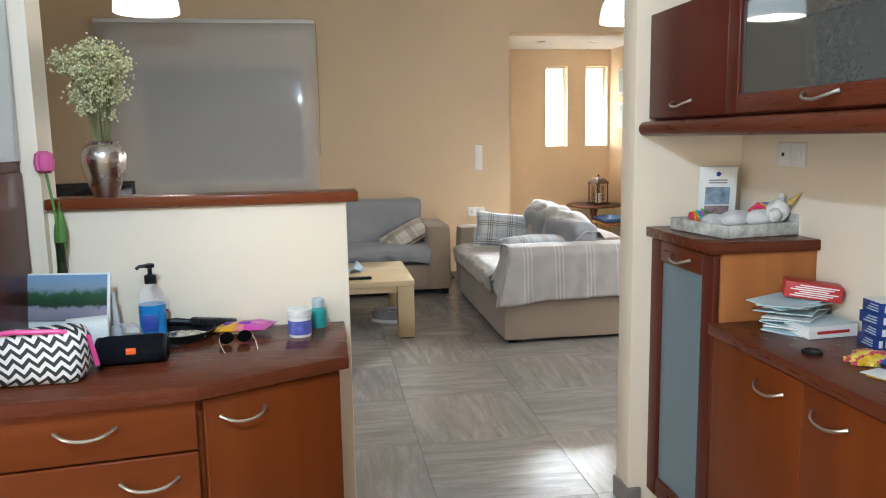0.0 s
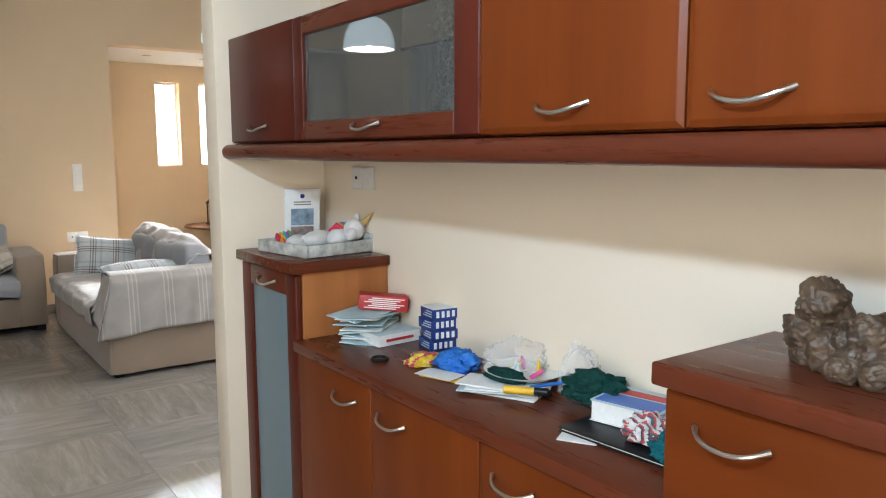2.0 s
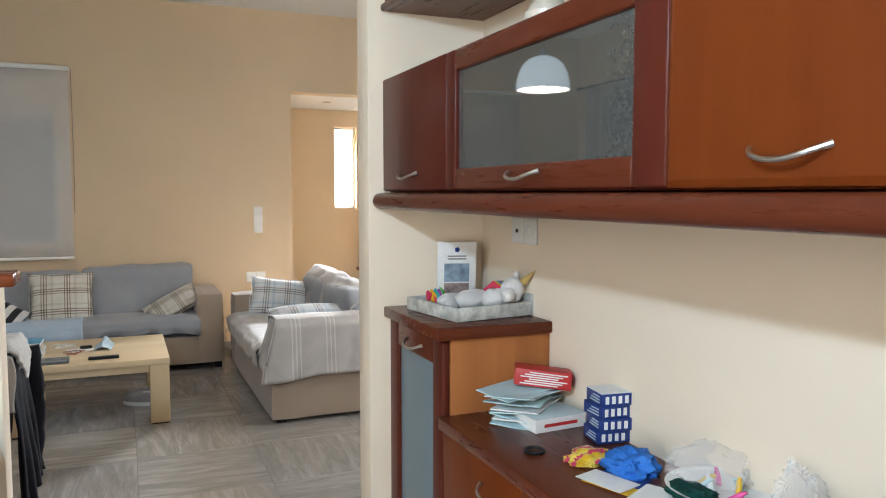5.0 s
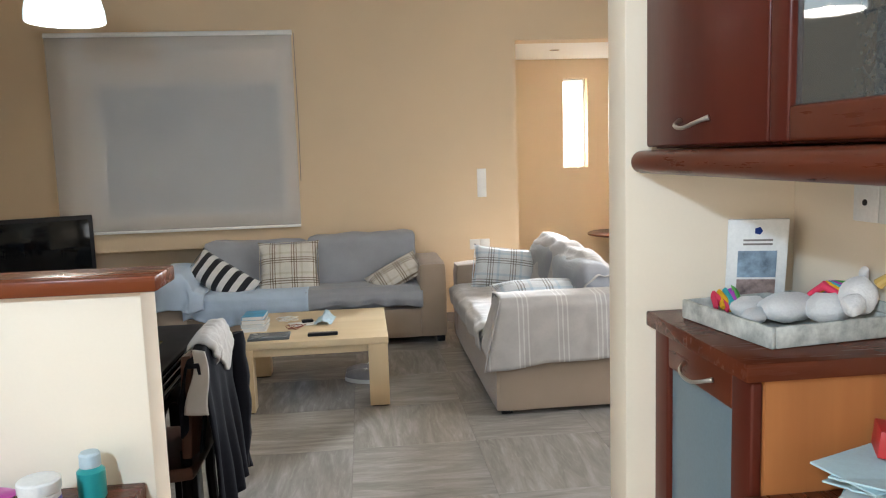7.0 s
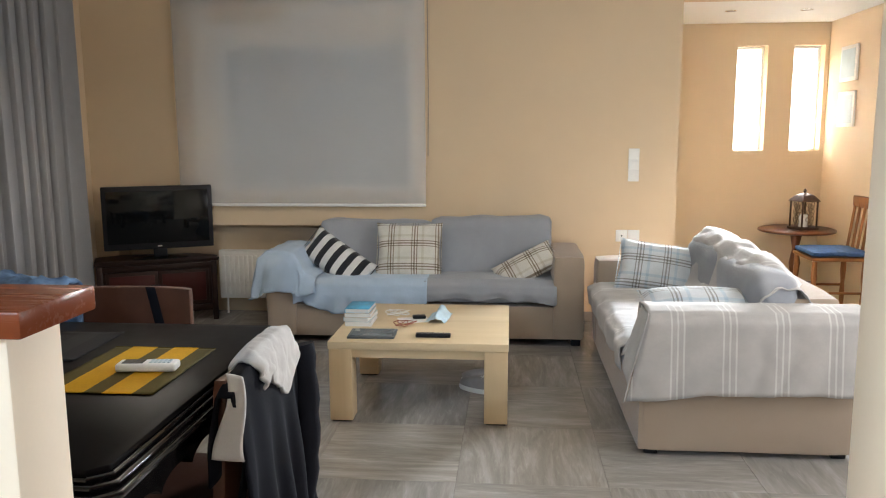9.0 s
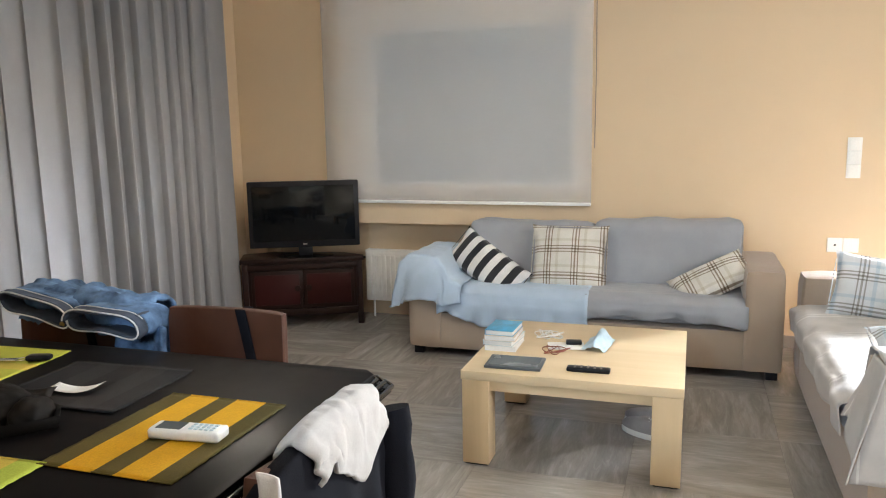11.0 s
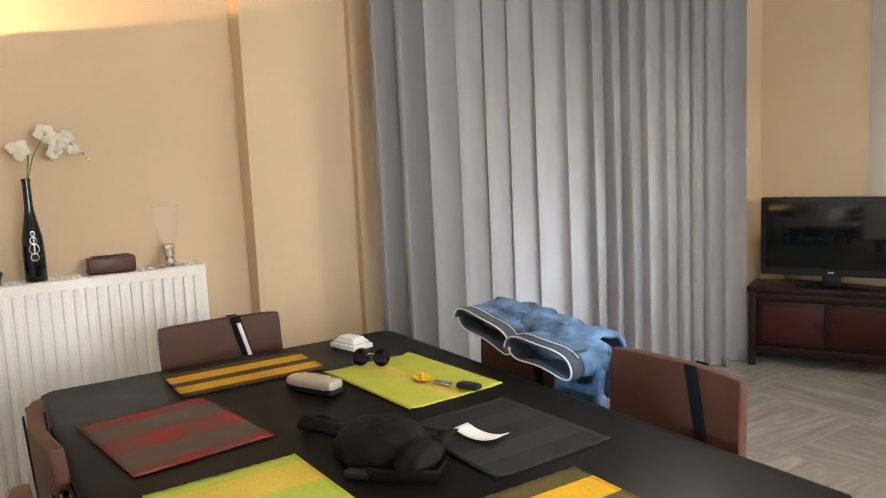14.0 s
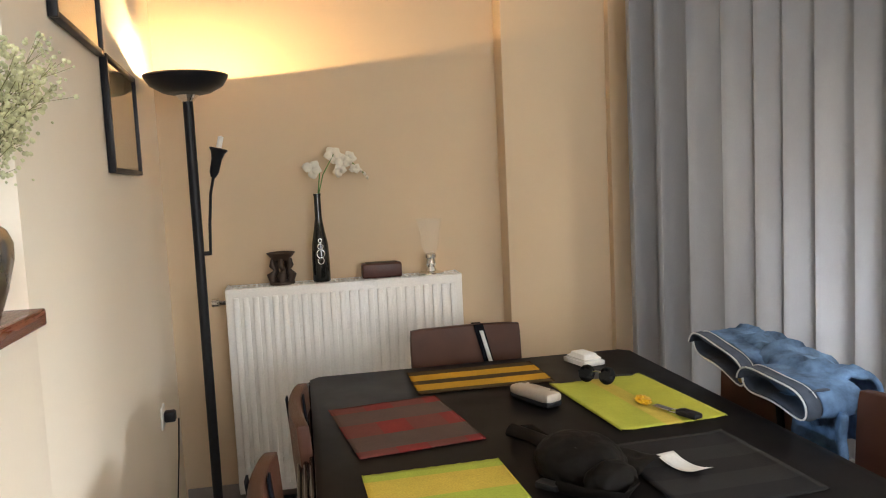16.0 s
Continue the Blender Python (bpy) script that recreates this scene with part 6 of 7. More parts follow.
part("carved_apron", scallop(Vector((DX1 - 0.012, DY0 + 0.06)), Vector((DX1 - 0.012, DY1 - 0.06)), 6, DT - 0.155, DT - 0.067), M_black_edge, t)
part("carved_apron", scallop(Vector((DX0 + 0.06, DY0 + 0.014)), Vector((DX1 - 0.06, DY0 + 0.014)), 9, DT - 0.155, DT - 0.067), M_black_edge, t)
for a in ((DX0 + 0.08, DX1 - 0.08, DY0 + 0.07, DY0 + 0.095), (DX0 + 0.08, DX1 - 0.08, DY1 - 0.095, DY1 - 0.07), (DX0 + 0.07, DX0 + 0.095, DY0 + 0.1, DY1 - 0.1), (DX1 - 0.095, DX1 - 0.07, DY0 + 0.1, DY1 - 0.1)):
    part("apron", boxed(*a, DT - 0.145, DT - 0.067, bev=0.003), M_black_wood, t)
for x in (DX0 + 0.05, DX1 - 0.14):
    for y in (DY0 + 0.05, DY1 - 0.14):
        part("leg", boxed(x, x + 0.09, y, y + 0.09, 0, DT - 0.067, bev=0.008), M_black_wood, t)


def dining_chair(m, label, chrome=False):
    """Facing +y; the back panel stands at local y = 0."""
    c = thing("dining_chair", label, "chair", m, "leatherette dining chairs")
    bk = soft_box(-0.20, 0.20, -0.018, 0.018, 0.50, 0.85, 0.010, 0.0015, 3, 9)
    for v_ in bk.verts:
        v_.co.y += 0.022 * (v_.co.x / 0.2) ** 2 - 0.10 * (v_.co.z - 0.5) * 0.5
    part("backrest", bk, M_leather, c)
    band = grid(lambda u, v: (-0.03 - 0.035 * v - 0.085 * (1 - u), 0.0215 + 0.022 * ((-0.03 - 0.035 * v - 0.085 * (1 - u)) / 0.2) ** 2 - 0.10 * (0.35 * u) * 0.5, 0.50 + 0.352 * u), 10, 4)
    thick(part("diagonal_band", band, M_blackcloth, c, "black diagonal band"), 0.004)
    band = grid(lambda u, v: (-0.03 - 0.035 * v - 0.085 * (1 - u), -0.0215 + 0.022 * ((-0.03 - 0.035 * v - 0.085 * (1 - u)) / 0.2) ** 2 - 0.10 * (0.35 * u) * 0.5, 0.50 + 0.352 * u), 10, 4)
    thick(part("diagonal_band", band, M_blackcloth, c, "black diagonal band"), 0.004)
    if chrome:
        # The metal edge's gleam is put in as a white strip.
        st = grid(lambda u, v: (-0.05 - 0.014 * v - 0.085 * (1 - u), 0.0265 + 0.022 * ((-0.05 - 0.085 * (1 - u)) / 0.2) ** 2 - 0.05 * (0.35 * u), 0.50 + 0.33 * u), 8, 2)
        thick(part("metal_strip", st, M_whiteplastic, c, "pale strip painted as the gleam on the band's metal edge"), 0.002)
    part("seat", soft_box(-0.21, 0.21, -0.0, 0.42, 0.42, 0.48, 0.025, 0.003, 5, 6), M_leather, c)
    for x in (-0.175, 0.175):
        part("front_leg", boxed(x - 0.018, x + 0.018, 0.36, 0.396, 0, 0.42, bev=0.004), M_black_wood, c)
        part("rear_leg", tube([(x, 0.02, 0.0), (x, 0.035, 0.3), (x, 0.03, 0.52)], 0.018, 8), M_black_wood, c)
    return c


dining_chair(pose(-0.035, 4.47, 0, 0, 0, 180) @ Matrix.Diagonal((1, 1, 0.982, 1)), "brown leatherette dining chair with a black diagonal band")
dining_chair(pose(-0.625, 4.47, 0, 0, 0, 180), "brown leatherette dining chair under a pair of jeans")
dining_chair(pose(-1.30, 3.73, 0, 0, 0, -90), "brown leatherette dining chair at the table end", True)
dining_chair(pose(-0.64, 3.15, 0, 0, 0, 0) @ Matrix.Diagonal((1, 1, 0.965, 1)), "brown leatherette dining chair pushed under the table")
dining_chair(pose(-0.12, 3.08, 0, 0, 0, 0) @ Matrix.Diagonal((1, 1, 0.955, 1)), "brown leatherette dining chair pushed under the table")
dining_chair(pose(0.622, 3.755, 0, 0, 0, 90) @ Matrix.Diagonal((1, 1, 0.948, 1)), "dining chair with a dark jacket hung over it")

# jeans folded over the chair back
t = thing("jeans", "faded blue jeans folded over the chair back", "jeans", Matrix.Translation((0.045, 0, 0)))
def jean_fold(u, v):
    """From the waist over the back and down; v runs along the back."""
    x = -0.82 + 0.47 * v
    prof = [(4.405, 0.79), (4.40, 0.83), (4.405, 0.862), (4.45, 0.882), (4.52, 0.875), (4.565, 0.85), (4.57, 0.78), (4.56, 0.68)]
    s = u * (len(prof) - 1)
    i = min(int(s), len(prof) - 2)
    f = s - i
    y, z = prof[i][0] * (1 - f) + prof[i + 1][0] * f, prof[i][1] * (1 - f) + prof[i + 1][1] * f
    k = noise.noise((v * 6, u * 5, 3))
    return (x + 0.02 * k, y + 0.012 * k, z + 0.03 * noise.noise((v * 9, u * 4, 8)) + 0.022 * abs(noise.noise((v * 17, u * 7, 5))) - 0.03 * abs(v - 0.5) * (u < 0.5) - 0.045 * v)
thick(part("denim", grid(jean_fold, 30, 34), M_denim, t, smooth=180), 0.012, 1.0)
for x0, dz, tip in ((-0.80, 0.004, 0.016), (-0.545, -0.026, 0.0)):
    def lens(a, grow):
        sx = 0.5 - 0.5 * math.cos(a)
        h = (0.034 + grow) * math.sin(a) * (1 + 0.25 * math.sin(a)) + 0.008 * math.sin(3 * a)
        return (x0 + 0.005 - grow + (0.25 + 2 * grow) * sx, 0.836 + dz + h + tip * (0.5 - sx) * 2 - 0.02 * sx)
    ring = [lens(a, 0.0) for a in np.linspace(0, 2 * math.pi, 33)]
    shell = [lens(a, 0.006) for a in np.linspace(0, 2 * math.pi, 33)]
    def sleeve_of(loop, y0, y1, m_, nm, lab):
        n_ = len(loop) - 1
        thick(part(nm, grid(lambda u, v: (loop[round(u * n_)][0], y0 + (y1 - y0) * v + 0.02 * math.sin(2.2 * u), loop[round(u * n_)][1] + 0.006 * noise.noise((u * 9, v * 3, x0))), n_, 6), m_, t, lab, smooth=180), 0.004)
    sleeve_of(ring, 4.30, 4.40, M_denim_in, "waistband", "dark inside of the waistband")
    sleeve_of(shell, 4.304, 4.342, M_denim_in, "waistband_outside", "dark faded waistband")
    sleeve_of(shell, 4.345, 4.46, M_denim, "outer_denim", "")
    part("seam", tube([(p[0], 4.300 + 0.02 * math.sin(2.2 * k / 32), p[1]) for k, p in enumerate(shell)], 0.0026, 5), M_seam, t)
    part("stitching", tube([(p[0], 4.338 + 0.02 * math.sin(2.2 * k / 32), p[1] + 0.004) for k, p in enumerate(shell[2:15])], 0.0016, 5), M_seam, t)
def jean_leg(u, v):
    x = -0.44 + 0.18 * v - 0.02 * u
    return (x, 4.40 + 0.03 * math.sin(3.1 * v) - 0.012 * noise.noise((v * 5, u * 6, 2)), 0.80 - 0.42 * u - 0.02 * v)
thick(part("trouser_leg", grid(jean_leg, 20, 12), M_denim, t, "pale hanging trouser leg", smooth=180), 0.018)
for i in range(4):
    x = -0.80 + i * 0.16
    part("belt_loop", boxed(x, x + 0.012, 4.345, 4.40, 0.862 - 0.012 * i, 0.868 - 0.012 * i, bev=0.001), M_denim_in, t)
part("button", lathe([(0, 0), (0.009, 0), (0.009, 0.003), (0, 0.004)], 14), M_brass, t, "", pose(-0.575, 4.33, 0.79, 90))

# jacket over the end chair
t = thing("jacket", "dark navy jacket with a pale grey hood over a chair", "jacket", Matrix.Translation((-0.032, 0, -0.012)))
def along(prof, u):
    s = u * (len(prof) - 1)
    i = min(int(s), len(prof) - 2)
    f = s - i
    return prof[i][0] * (1 - f) + prof[i + 1][0] * f, prof[i][1] * (1 - f) + prof[i + 1][1] * f
def jacket_point(u, v):
    x, z = along([(0.634, 0.60), (0.636, 0.70), (0.642, 0.785), (0.658, 0.822), (0.69, 0.822), (0.708, 0.77), (0.72, 0.60), (0.732, 0.42), (0.74, 0.28)], u)
    low = max(0.0, (0.8 - z) / 0.5)
    fold = 0.018 * low * math.sin(26 * v + 1.5 * noise.noise((v * 3, u * 3, 1)))
    return (x + fold + 0.008 * noise.noise((u * 6, v * 6, 4)), 3.525 + 0.46 * v + 0.07 * low * (v - 0.5), z - 0.035 * (2 * v - 1) ** 4 * (1 - low * 0.5))
thick(part("body", grid(jacket_point, 50, 60), M_blackcloth, t, smooth=180), 0.008)
M_hood = plain("pale_grey_jersey", (0.46, 0.44, 0.42), 0.9, var=0.1, bumps=0.4, bscale=350, sheen=0.2)
def hood_point(u, v):
    drop = 0.035 + 0.095 * (1 - abs(2 * v - 1.15)) if v > 0.2 else 0.035 + 0.02 * v
    x, z = along([(0.638, 0.785), (0.641, 0.815), (0.658, 0.838), (0.688, 0.838), (0.706, 0.812), (0.716, 0.812 - 0.6 * drop), (0.716, 0.812 - drop)], u)
    k = noise.noise((u * 7, v * 7, 6))
    crease = abs(noise.noise((u * 3 + v * 4, v * 9, 2)))
    return (x + 0.006 * k + 0.005 * crease, 3.665 + 0.30 * v + 0.01 * k, z + 0.006 + 0.009 * crease - 0.02 * (2 * v - 1) ** 6)
thick(part("hood", grid(hood_point, 36, 40), M_hood, t, "pale grey jersey hood", smooth=180), 0.010, 1.0)
def lining_point(u, v):
    return (0.676 + (0.035 + 0.035 * u) * v + 0.008 * math.sin(5 * u) - 0.02 * u, 3.535 - 0.028 * u + 0.010 * math.sin(5 * u + 2 * v), 0.840 - 0.19 * u - 0.01 * v)
thick(part("lining", grid(lining_point, 20, 8), M_hood, t, "pale grey lining edge", smooth=180), 0.006)
def sleeve(u):
    return (0.715 + 0.02 * math.sin(3 * u), 4.0 - 0.02 * u, 0.78 - 0.50 * u)
part("sleeve", tube([sleeve(k / 12) for k in range(13)], [0.045 - 0.001 * k + 0.004 * math.sin(k * 2.2) for k in range(13)], 14, flat=0.6), M_blackcloth, t, smooth=80)

# place mats
M_ochre = woven("ochre_olive_stripes", stripes("X", 0.30, [(0, (0.10, 0.075, 0.015)), (0.17, (0.72, 0.38, 0.010)), (0.42, (0.10, 0.075, 0.015)), (0.58, (0.72, 0.38, 0.010)), (0.83, (0.10, 0.075, 0.015))], 0.5), 0.8, 300, 0.4, 0.0)
M_ochre2 = woven("ochre_brown_stripes", stripes("X", 0.26, [(0, (0.07, 0.04, 0.012)), (0.2, (0.58, 0.32, 0.02)), (0.45, (0.07, 0.04, 0.012)), (0.62, (0.58, 0.32, 0.02)), (0.87, (0.07, 0.04, 0.012))], 0.5), 0.8, 300, 0.4, 0.0)
M_lime = woven("lime_and_yellow_bands", stripes("X", 0.21, [(0, (0.46, 0.53, 0.07)), (0.5, (0.68, 0.50, 0.08))], 0.3), 0.8, 300, 0.4, 0.0)
M_lime2 = woven("pale_lime_bands", stripes("Y", 0.30, [(0, (0.50, 0.52, 0.07)), (0.42, (0.62, 0.50, 0.09)), (0.58, (0.50, 0.52, 0.07))], 0.5), 0.8, 300, 0.4, 0.0)


def crossed(nt):
    """Wide bands both ways: red over grey-brown."""
    a = ramp(nt, fract_axis(nt, "X", 0.20, 0.2), [(0, (0, 0, 0)), (0.5, (1, 1, 1))], True)
    b_ = ramp(nt, fract_axis(nt, "Y", 0.17, 0.35), [(0, (0, 0, 0)), (0.45, (0.75, 0.75, 0.75))], True)
    base = mixc(nt, a, (0.23, 0.028, 0.024), (0.105, 0.075, 0.06))
    return mixc(nt, b_, base, mixc(nt, 0.6, base, (0.11, 0.07, 0.055)))


M_redmat = woven("red_and_brown_bands", crossed, 0.85, 300, 0.4, 0.0)
M_blackmat = woven("charcoal_bands", stripes("X", 0.14, [(0, (0.010, 0.009, 0.010)), (0.5, (0.022, 0.020, 0.021))], 0.2), 0.75, 300, 0.4, 0.0)


def place_mat(label, cx, cy, w, d, rz, material, curl=0.0):
    m = thing("place_mat", label, "place mat", pose(cx, cy, DT + 0.0015, 0, 0, rz), "woven place mats")
    def fn(u, v):
        fray = 0.0015 * math.sin(60 * v) * (u in (0.0, 1.0))
        return ((u - 0.5) * w + fray, (v - 0.5) * d, 0.0012 + curl * max(0, abs(2 * v - 1) - 0.8) + 0.0012 * noise.noise((u * 4, v * 4, cx)) * 0.5 - 0.0004)
    thick(part("weave", grid(fn, 24, 24), material, m, smooth=180), 0.0014, 1.0)
    for s in (-1, 1):
        part("hem", tube([((k / 8 - 0.5) * w, s * d / 2, 0.0022) for k in range(9)], 0.0016, 5), material, m)
    return m


place_mat("ochre and olive striped woven place mat", 0.293, 3.778, 0.30, 0.395, 0, M_ochre)
place_mat("ochre and brown striped woven place mat", -0.945, 3.69, 0.255, 0.41, 0, M_ochre2)
place_mat("lime green woven place mat", -0.575, 4.03, 0.44, 0.29, 4, M_lime2, 0.02)
place_mat("lime and yellow banded place mat", -0.045, 3.43, 0.42, 0.30, 2, M_lime)
place_mat("red and brown banded place mat", -0.57, 3.40, 0.40, 0.305, 8, M_redmat)
place_mat("charcoal woven place mat", -0.09, 3.975, 0.36, 0.30, 2, M_blackmat, 0.02)

# things on the table
ZT = DT + 0.0055
remote("white air-conditioner remote on the ochre mat", pose(0.345, 3.762, ZT, 0, 0, 6), M_whiteplastic, M_paper2, 0.155, 0.05, 0.022, True)
t = thing("glasses_case", "hard grey glasses case on the table", "case", pose(-0.64, 3.78, DT + 0.001, 0, 0, 24))
part("shell", soft_box(-0.08, 0.08, -0.03, 0.03, 0.009, 0.042, 0.015, 0.0, 1, 6), plain("champagne_shell", (0.42, 0.37, 0.31), 0.3, 0.3), t)
part("shell", soft_box(-0.079, 0.079, -0.029, 0.029, 0.0, 0.022, 0.009, 0.0, 1, 6), M_black, t)
sunglasses(-0.74, 4.00, ZT, 42, "black-framed dark sunglasses on the lime mat")
t = thing("car_key", "black car key on a steel ring", "key", pose(-0.405, 4.085, ZT, 0, 0, 20))
part("fob", soft_box(-0.005, 0.06, -0.016, 0.016, 0, 0.016, 0.007, 0, 1, 5), M_black, t)
part("tag", boxed(-0.085, -0.03, -0.012, 0.010, 0, 0.006, bev=0.002), M_chrome, t)
part("ring", tube([(-0.018 + 0.014 * math.cos(a), 0.014 * math.sin(a), 0.004) for a in np.linspace(0, 6.283, 17)], 0.0016, 6), M_chrome, t)
crumple("yellow_ribbon", "crumpled yellow ribbon on the lime mat", "ribbon", -0.53, 4.045, ZT, 0.03, 0.018, 0.012, M_yellow, 41, 0.4)
t = thing("note_paper", "curled white till receipt on the charcoal mat", "paper", pose(-0.088, 3.925, ZT, 0, 0, 12))
thick(part("slip", grid(lambda u, v: (0.12 * (u - 0.5), 0.045 * (v - 0.5), 0.002 + 0.05 * (u - 0.45) ** 2), 14, 3), M_paper, t, smooth=180), 0.0006)
t = thing("card_box", "small white folded box on the table", "box", pose(-1.0, 4.06, DT + 0.001, 0, 0, 14))
part("tray", prism([(-0.06, -0.04), (0.06, -0.04), (0.06, 0.04), (-0.06, 0.04)], 0, 0.016, 0.003), M_paper, t)
lid = boxed(-0.052, 0.052, -0.034, 0.034, 0.016, 0.036, bev=0.006)
for v_ in lid.verts:
    if v_.co.z > 0.028:
        v_.co.x *= 0.75
        v_.co.y *= 0.75
part("lid", lid, M_paper, t)
# black waist bag
t = thing("waist_bag", "black waist bag with straps lying on the table", "bag", pose(-0.145, 3.72, DT + 0.001, 0, 0, 28))
pouch = bmesh.new()
bmesh.ops.create_icosphere(pouch, subdivisions=5, radius=1)
for v_ in pouch.verts:
    p = v_.co * 2 + Vector((3, 1, 2))
    v_.co *= 1 + 0.07 * noise.noise(p) + 0.035 * noise.noise(p * 2.6) + 0.012 * noise.noise(p * 6)
    v_.co = Vector((v_.co.x * 0.105, v_.co.y * 0.085, (max(v_.co.z, -0.3) + 0.3) * 0.062))
M_nylon = plain("black_nylon", (0.007, 0.0055, 0.0045), 0.6, var=0.2, bumps=0.3, bscale=400)
M_nylon.node_tree.nodes["Principled BSDF"].inputs["Specular IOR Level"].default_value = 0.12
part("pouch", pouch, M_nylon, t, smooth=80)
lobe = bmesh.new()
bmesh.ops.create_icosphere(lobe, subdivisions=4, radius=1)
for v_ in lobe.verts:
    v_.co *= 1 + 0.12 * noise.noise(v_.co * 2.2)
    v_.co = Vector((0.105 + v_.co.x * 0.045, -0.03 + v_.co.y * 0.06, (max(v_.co.z, -0.4) + 0.4) * 0.040))
part("side_pocket", lobe, M_nylon, t, smooth=80)
part("zip", tube([(-0.085, -0.02, 0.046), (-0.04, -0.038, 0.064), (0.03, -0.042, 0.066), (0.085, -0.02, 0.046)], 0.0025, 6), M_black, t)
part("strap", tube([(-0.10, 0.0, 0.035), (-0.16, 0.02, 0.03), (-0.22, 0.01, 0.035), (-0.25, 0.05, 0.014), (-0.22, 0.08, 0.014), (-0.14, 0.06, 0.012)], [0.018, 0.015, 0.017, 0.014, 0.016, 0.013], 10, flat=0.45), M_nylon, t, smooth=80)
part("strap", tube([(0.10, 0.0, 0.03), (0.15, -0.02, 0.016), (0.17, -0.07, 0.012), (0.10, -0.10, 0.010), (0.04, -0.11, 0.010)], 0.018, 8, flat=0.35), M_nylon, t, smooth=80)
part("flap", pillow(0.14, 0.09, 0.02), M_nylon, t, "", pose(0.05, 0.07, 0.022, 8, 0, 8))
part("buckle", boxed(-0.025, 0.025, -0.014, 0.014, 0, 0.014, bev=0.004), M_black, t, "", pose(0.02, -0.115, 0.002, 0, 0, 10))

# tall radiator and what stands on it
radiator("tall_radiator", "tall white ribbed panel radiator with a grille top", Matrix.Translation((-1.861, 2.858, 0)) @ Matrix.Rotation(radians(90), 4, "Z"), 0.985, 0.10, 0.965, 0.155, 0.0385)
ZR = 0.967
M_carved = plain("carved_dark_wood", (0.045, 0.025, 0.014), 0.55, var=0.4, scale=30, bumps=0.6)
t = thing("carved_stand", "small carved wooden bowl on figures", "ornament", pose(-1.93, 3.087, ZR))
part("bowl", lathe([(0, 0.105), (0.03, 0.10), (0.055, 0.125), (0.06, 0.132), (0.055, 0.134), (0.03, 0.118), (0, 0.115)], 24), M_carved, t)
part("foot", lathe([(0, 0), (0.052, 0), (0.052, 0.012), (0.03, 0.016), (0, 0.016)], 24), M_carved, t)
for i in range(5):
    a = i * 1.2566
    st = tube([(0.036 * math.cos(a), 0.036 * math.sin(a), 0.012), (0.046 * math.cos(a), 0.046 * math.sin(a), 0.04), (0.028 * math.cos(a + .3), 0.028 * math.sin(a + .3), 0.06), (0.04 * math.cos(a), 0.04 * math.sin(a), 0.08), (0.034 * math.cos(a), 0.034 * math.sin(a), 0.108)], [0.014, 0.018, 0.010, 0.014, 0.010], 8)
    part("support", rough_up(st, 0.004, 60, i), M_carved, t, smooth=70)
t = thing("bottle_vase", "dark glass bottle with white orchid stems", "vase", pose(-1.93, 3.252, ZR))
M_bottle = plain("black_bottle_glass", (0.008, 0.009, 0.008), 0.06, var=0.1, bumps=0)
part("bottle", lathe([(0, 0), (0.034, 0), (0.037, 0.006), (0.037, 0.10), (0.034, 0.16), (0.022, 0.22), (0.015, 0.27), (0.014, 0.36), (0.016, 0.362), (0.016, 0.372), (0.011, 0.372), (0.011, 0.30)], 26), M_bottle, t)
for zc, r in ((0.09, 0.014), (0.12, 0.018), (0.15, 0.012), (0.175, 0.008)):
    part("scroll_print", tube([(0.0375 + 0.0005, r * math.cos(a) * 0.9, zc + r * math.sin(a)) for a in np.linspace(0, 6.283, 15)], 0.0014, 5), M_steel, t)
part("stem", tube([(0, 0, 0.33), (0.004, 0.012, 0.42), (0.0, 0.02, 0.48)], 0.0028, 6), M_leaf, t)
part("stem", tube([(0, 0, 0.34), (0.01, 0.03, 0.45), (0.008, 0.08, 0.535), (0.006, 0.14, 0.51), (0.004, 0.21, 0.44)], 0.0024, 6), M_leaf, t)
M_orchid = plain("white_orchid_petal", (0.78, 0.72, 0.60), 0.6, var=0.06)
ro = random.Random(2)
for (y, z, r) in ((-0.015, 0.475, 0.042), (0.075, 0.53, 0.038), (0.115, 0.50, 0.034), (0.145, 0.515, 0.03), (0.165, 0.47, 0.025), (0.10, 0.465, 0.03)):
    fl = bmesh.new()
    for k in range(5):
        a = k * 1.2566 + ro.random()
        q = Matrix.Translation((0, y, z)) @ Euler((a, ro.uniform(-0.3, 0.3), 0)).to_matrix().to_4x4()
        g = grid(lambda u, v: tuple(q @ Vector((0.006 + 0.010 * math.sin(3 * u), (v - 0.5) * r * 1.0 * math.sin(math.pi * min(1, u * 0.85 + 0.12)), r * u))), 6, 4)
        me = bpy.data.meshes.new("petal")
        g.to_mesh(me)
        g.free()
        fl.from_mesh(me)
        bpy.data.meshes.remove(me)
    thick(part("flower", fl, M_orchid, t, "white orchid flower", smooth=180), 0.001)
for y, z in ((0.19, 0.46), (0.205, 0.445), (0.215, 0.43)):
    part("bud", lathe([(0, -0.010), (0.008, 0), (0, 0.012)], 10), M_orchid, t, "", Matrix.Translation((0.004, y, z)))
t = thing("leather_box", "small dark red-brown leather box", "box", pose(-1.93, 3.507, ZR, 0, 0, 90))
part("shell", boxed(-0.085, 0.085, -0.035, 0.035, 0, 0.062, bev=0.008, seg=3), plain("oxblood_leather", (0.07, 0.018, 0.012), 0.4, var=0.25, bumps=0.4), t)
part("lid_rim", boxed(-0.068, 0.068, -0.022, 0.022, 0.062, 0.066, bev=0.003), M_carved, t)
t = thing("candle_lamp", "small silver candle lamp with a glass funnel", "lamp", pose(-1.93, 3.724, ZR))
